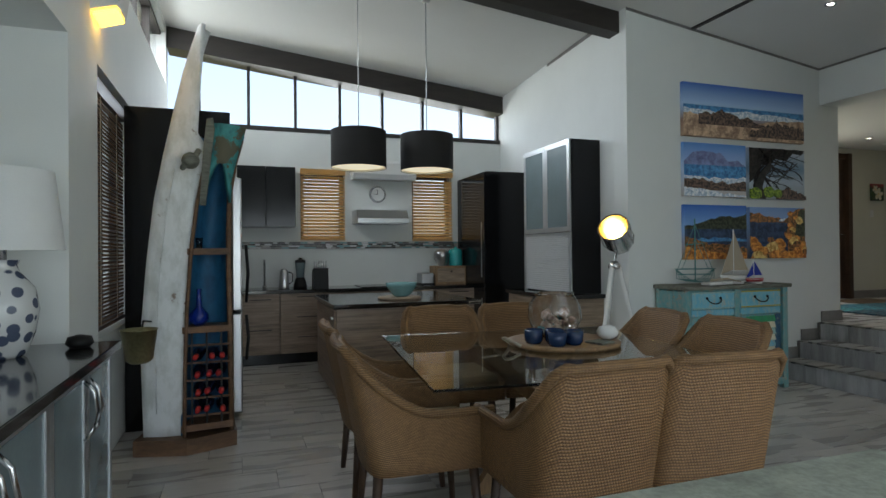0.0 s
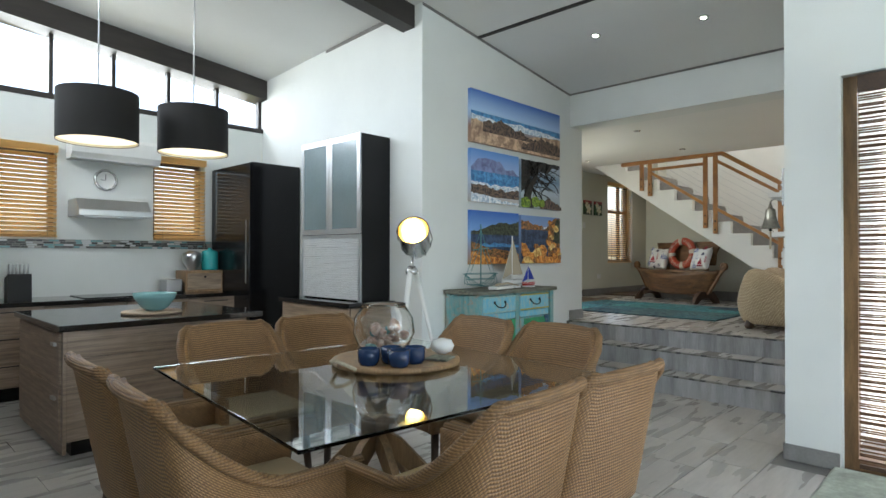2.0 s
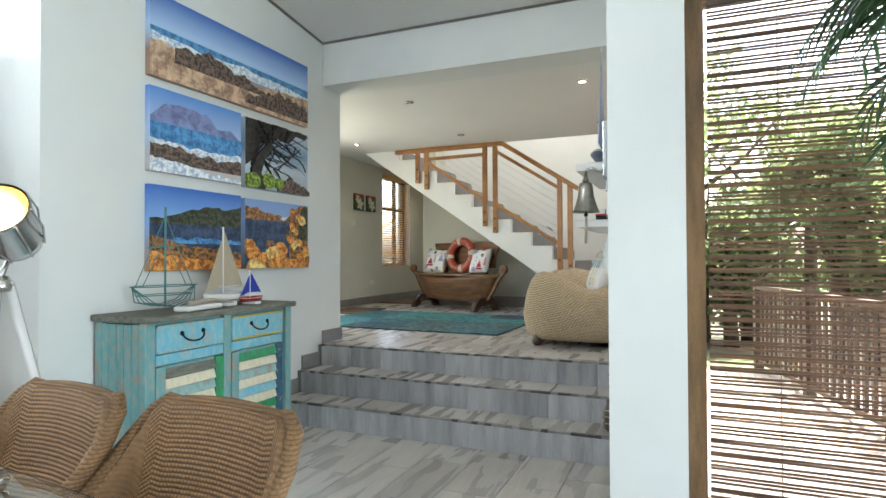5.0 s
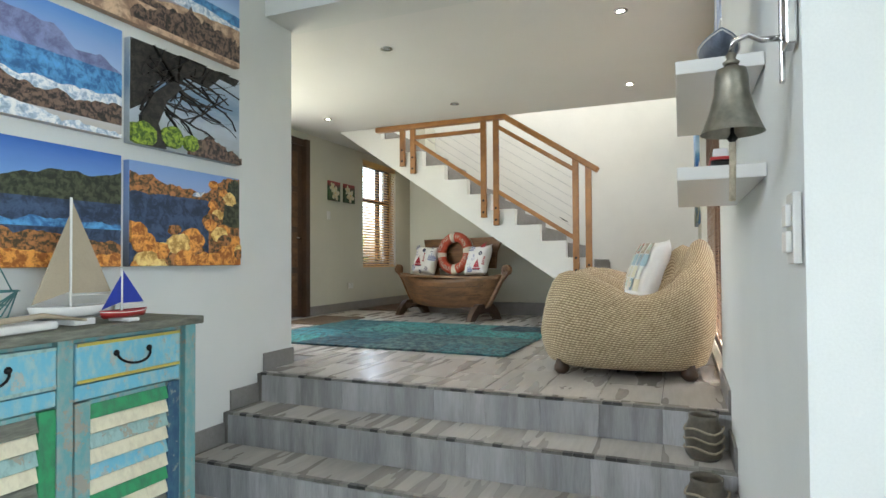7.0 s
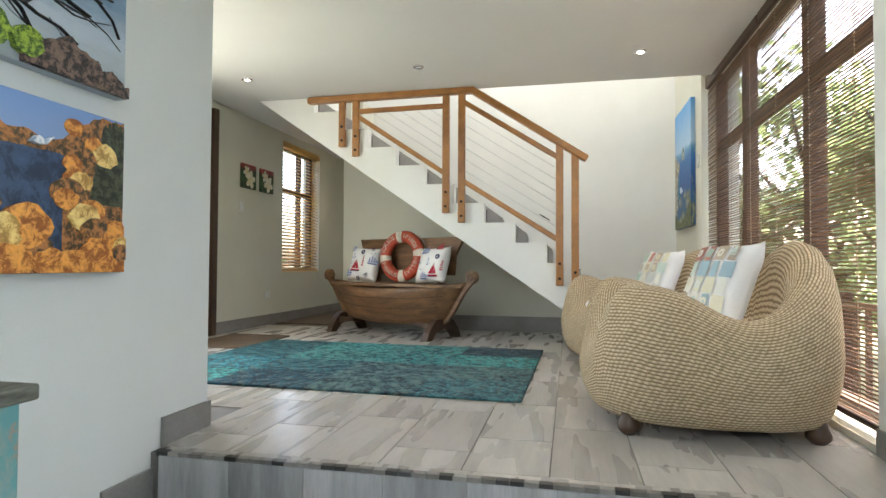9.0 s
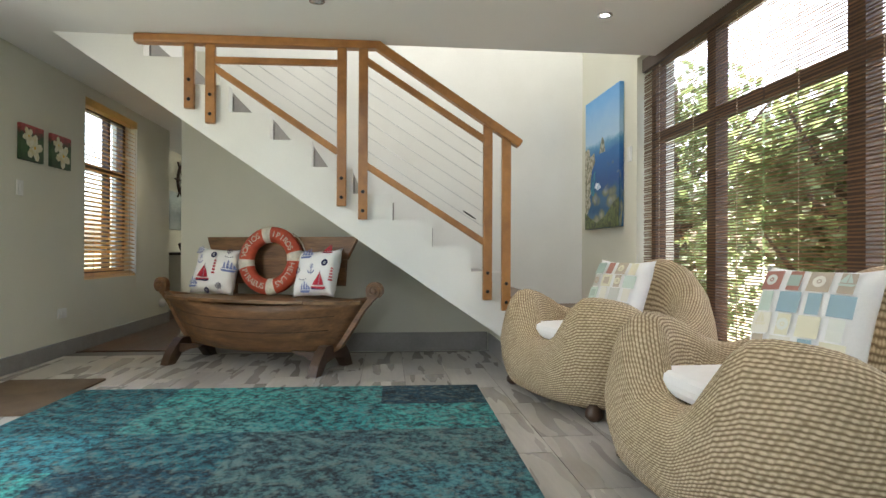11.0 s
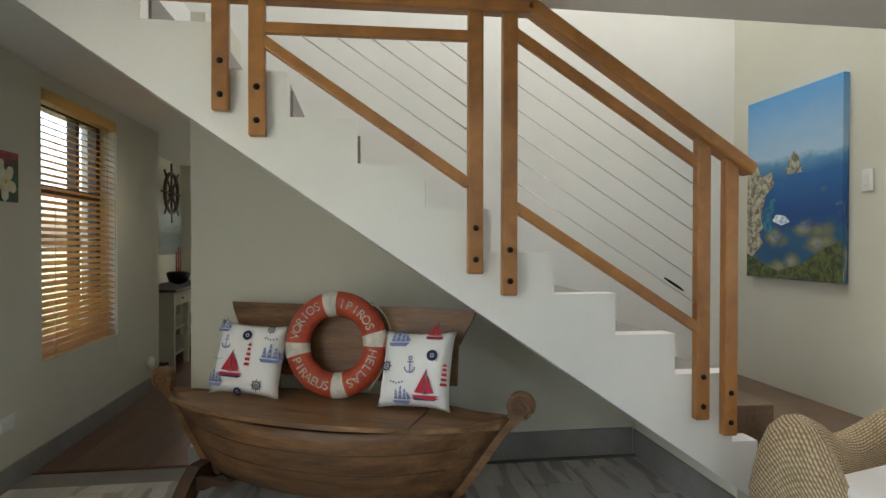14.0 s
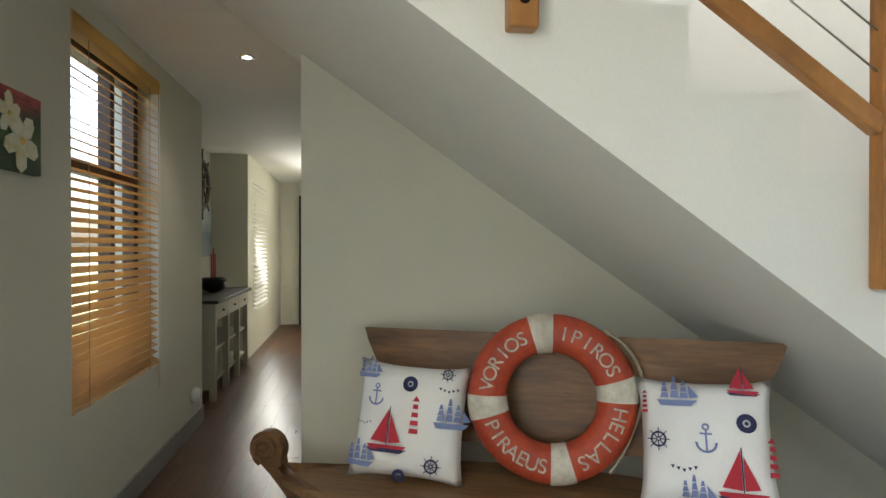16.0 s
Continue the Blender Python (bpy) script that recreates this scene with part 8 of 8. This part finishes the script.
for k in range(15):
    a = k * 2.4 + random.uniform(-0.3, 0.3)
    if k in (0, 1, 2, 3, 4, 5):
        a = radians((80, 100, 120, 62, 95, 110)[k])
    z0 = random.uniform(1.2, 1.75)
    rise, reach = random.uniform(0.35, 1.0), random.uniform(0.6, 0.85)
    spine, verts, faces = [], [], []
    for i in range(13):
        u = i / 12
        r = reach * u
        spine.append(Vector((math.cos(a) * r, math.sin(a) * r, z0 + rise * math.sin(u * 2.0) - 0.35 * u * u)))
    fr_ = part("frond", bm_tube(spine, [0.006 - 0.0003 * i for i in range(13)], 5), M["green_leaf"], pl)
    for i in range(2, 13):
        for s in (-1, 1):
            for h in (0, 0.5):
                p = spine[i] if h == 0 else (spine[i] + spine[i - 1]) / 2
                d = (spine[i] - spine[i - 1]).normalized()
                side = d.cross(Vector((0, 0, 1))).normalized() * s
                L = 0.26 * math.sin(math.pi * (0.15 + 0.8 * (i - h) / 13))
                tip = p + side * L * 0.8 + d * L * 0.7 - Vector((0, 0, 0.10 * L / 0.2))
                wv = d * 0.008
                j = len(verts)
                verts += [p - wv, p + wv, (p + tip) / 2 + wv * 1.2 + Vector((0, 0, 0.015)), tip, (p + tip) / 2 - wv * 1.2 + Vector((0, 0, 0.015))]
                faces.append((j, j + 1, j + 2, j + 3, j + 4))
    me = bpy.data.meshes.new("leaf_blade")
    me.from_pydata(verts, [], faces)
    me.materials.append(M["green_leaf"])
    ob = new("leaf_blade", me)
    ob.parent = fr_
cb_ = thing("door_cable", "thin dark blind cord lying on the floor", "cord", place(4.40, 1.9, 0.008))
part("cord", bm_tube([(0, 0.1, 0), (-0.05, 0.02, 0), (0.02, -0.1, 0), (0.0, -0.3, 0), (-0.06, -0.5, 0)], 0.006, 6), M["iron"], cb_)

# ---------- floor tiles, step tiles, nosings ----------
TLX, TWY, GAP = 0.60, 0.298, 0.004
tile = mesh_of("tile", bm_boxes((-TLX / 2 + GAP / 2, TLX / 2 - GAP / 2, -TWY / 2 + GAP / 2, TWY / 2 - GAP / 2, 0, 0.010)), M["tile"])


def tile_area(parent, x0, x1, y0, y1, z, skip=None):
    random.seed(17)
    rows = int(math.ceil((y1 - y0) / TWY))
    for j in range(rows):
        off = (0, 0.21, 0.40)[j % 3]
        i, x = 0, x0 - off
        while x < x1:
            a, b = max(x, x0), min(x + TLX, x1)
            c, d = y0 + j * TWY, min(y0 + (j + 1) * TWY, y1)
            if b - a > 0.04 and d - c > 0.04 and not (skip and skip((a + b) / 2, (c + d) / 2)):
                turn = 180 if random.random() < 0.5 else 0
                if b - a > TLX - 0.01 and d - c > TWY - 0.01:
                    piece("tile", tile, parent, pose((a + b) / 2, (c + d) / 2, z - 0.010, 0, 0, turn))
                else:
                    me = mesh_of("tile", bm_boxes((-(b - a - GAP) / 2, (b - a - GAP) / 2, -(d - c - GAP) / 2, (d - c - GAP) / 2, 0, 0.010)), M["tile"])
                    piece("tile", me, parent, pose((a + b) / 2, (c + d) / 2, z - 0.010))
            x += TLX


tile_area(floor, -0.25, 5.65, 1.0, WB - 0.6, 0.0, lambda x, y: x > EAST and (y < BELL or y > ART) or (x > 3.9 and y > ART))
tile_area(floor_upper, 6.29, 10.40, BELL, UW, UP, lambda x, y: (x < 6.62 and y > ART) or (x > 9.55 and y < 3.4))
rt = mesh_of("riser_tile", bm_boxes((-0.010, 0, -0.145, 0.145, 0.0, UP / 3 - 0.014), bevel=0.0015), M["riser_tile"])
tt = mesh_of("tread_tile", bm_boxes((0.026, 0.285, -0.145, 0.145, -0.004, 0.006)), M["tile"])
mos = [mesh_of("nosing_chip", bm_boxes((-0.004, 0.026, -0.022, 0.022, -0.012, 0.0065)), m) for m in (M["mosaic_light"], M["mosaic_light"], M["mosaic_dark"])]
random.seed(5)
for k in range(3):
    x, z = 5.65 + 0.29 * k, UP * (k + 1) / 3
    if k == 2:
        x = 6.23
    for j in range(9):
        y = BELL + 0.146 + 0.291 * j
        piece("riser_tile", rt, steps, pose(x, y, UP * k / 3))
        if k < 2:
            piece("tread_tile", tt, steps, pose(x, y, z - 0.006))
    y = BELL + 0.025
    while y < ART - 0.02:
        piece("nosing_chip", random.choice(mos), steps, pose(x, y, z - 0.006))
        y += 0.047
tl_ = mesh_of("edge_tile", bm_boxes((0.026, 0.06, -0.145, 0.145, -0.004, 0.006)), M["tile"])
for j in range(9):
    piece("edge_tile", tl_, steps, pose(6.23, BELL + 0.146 + 0.291 * j, UP - 0.006))
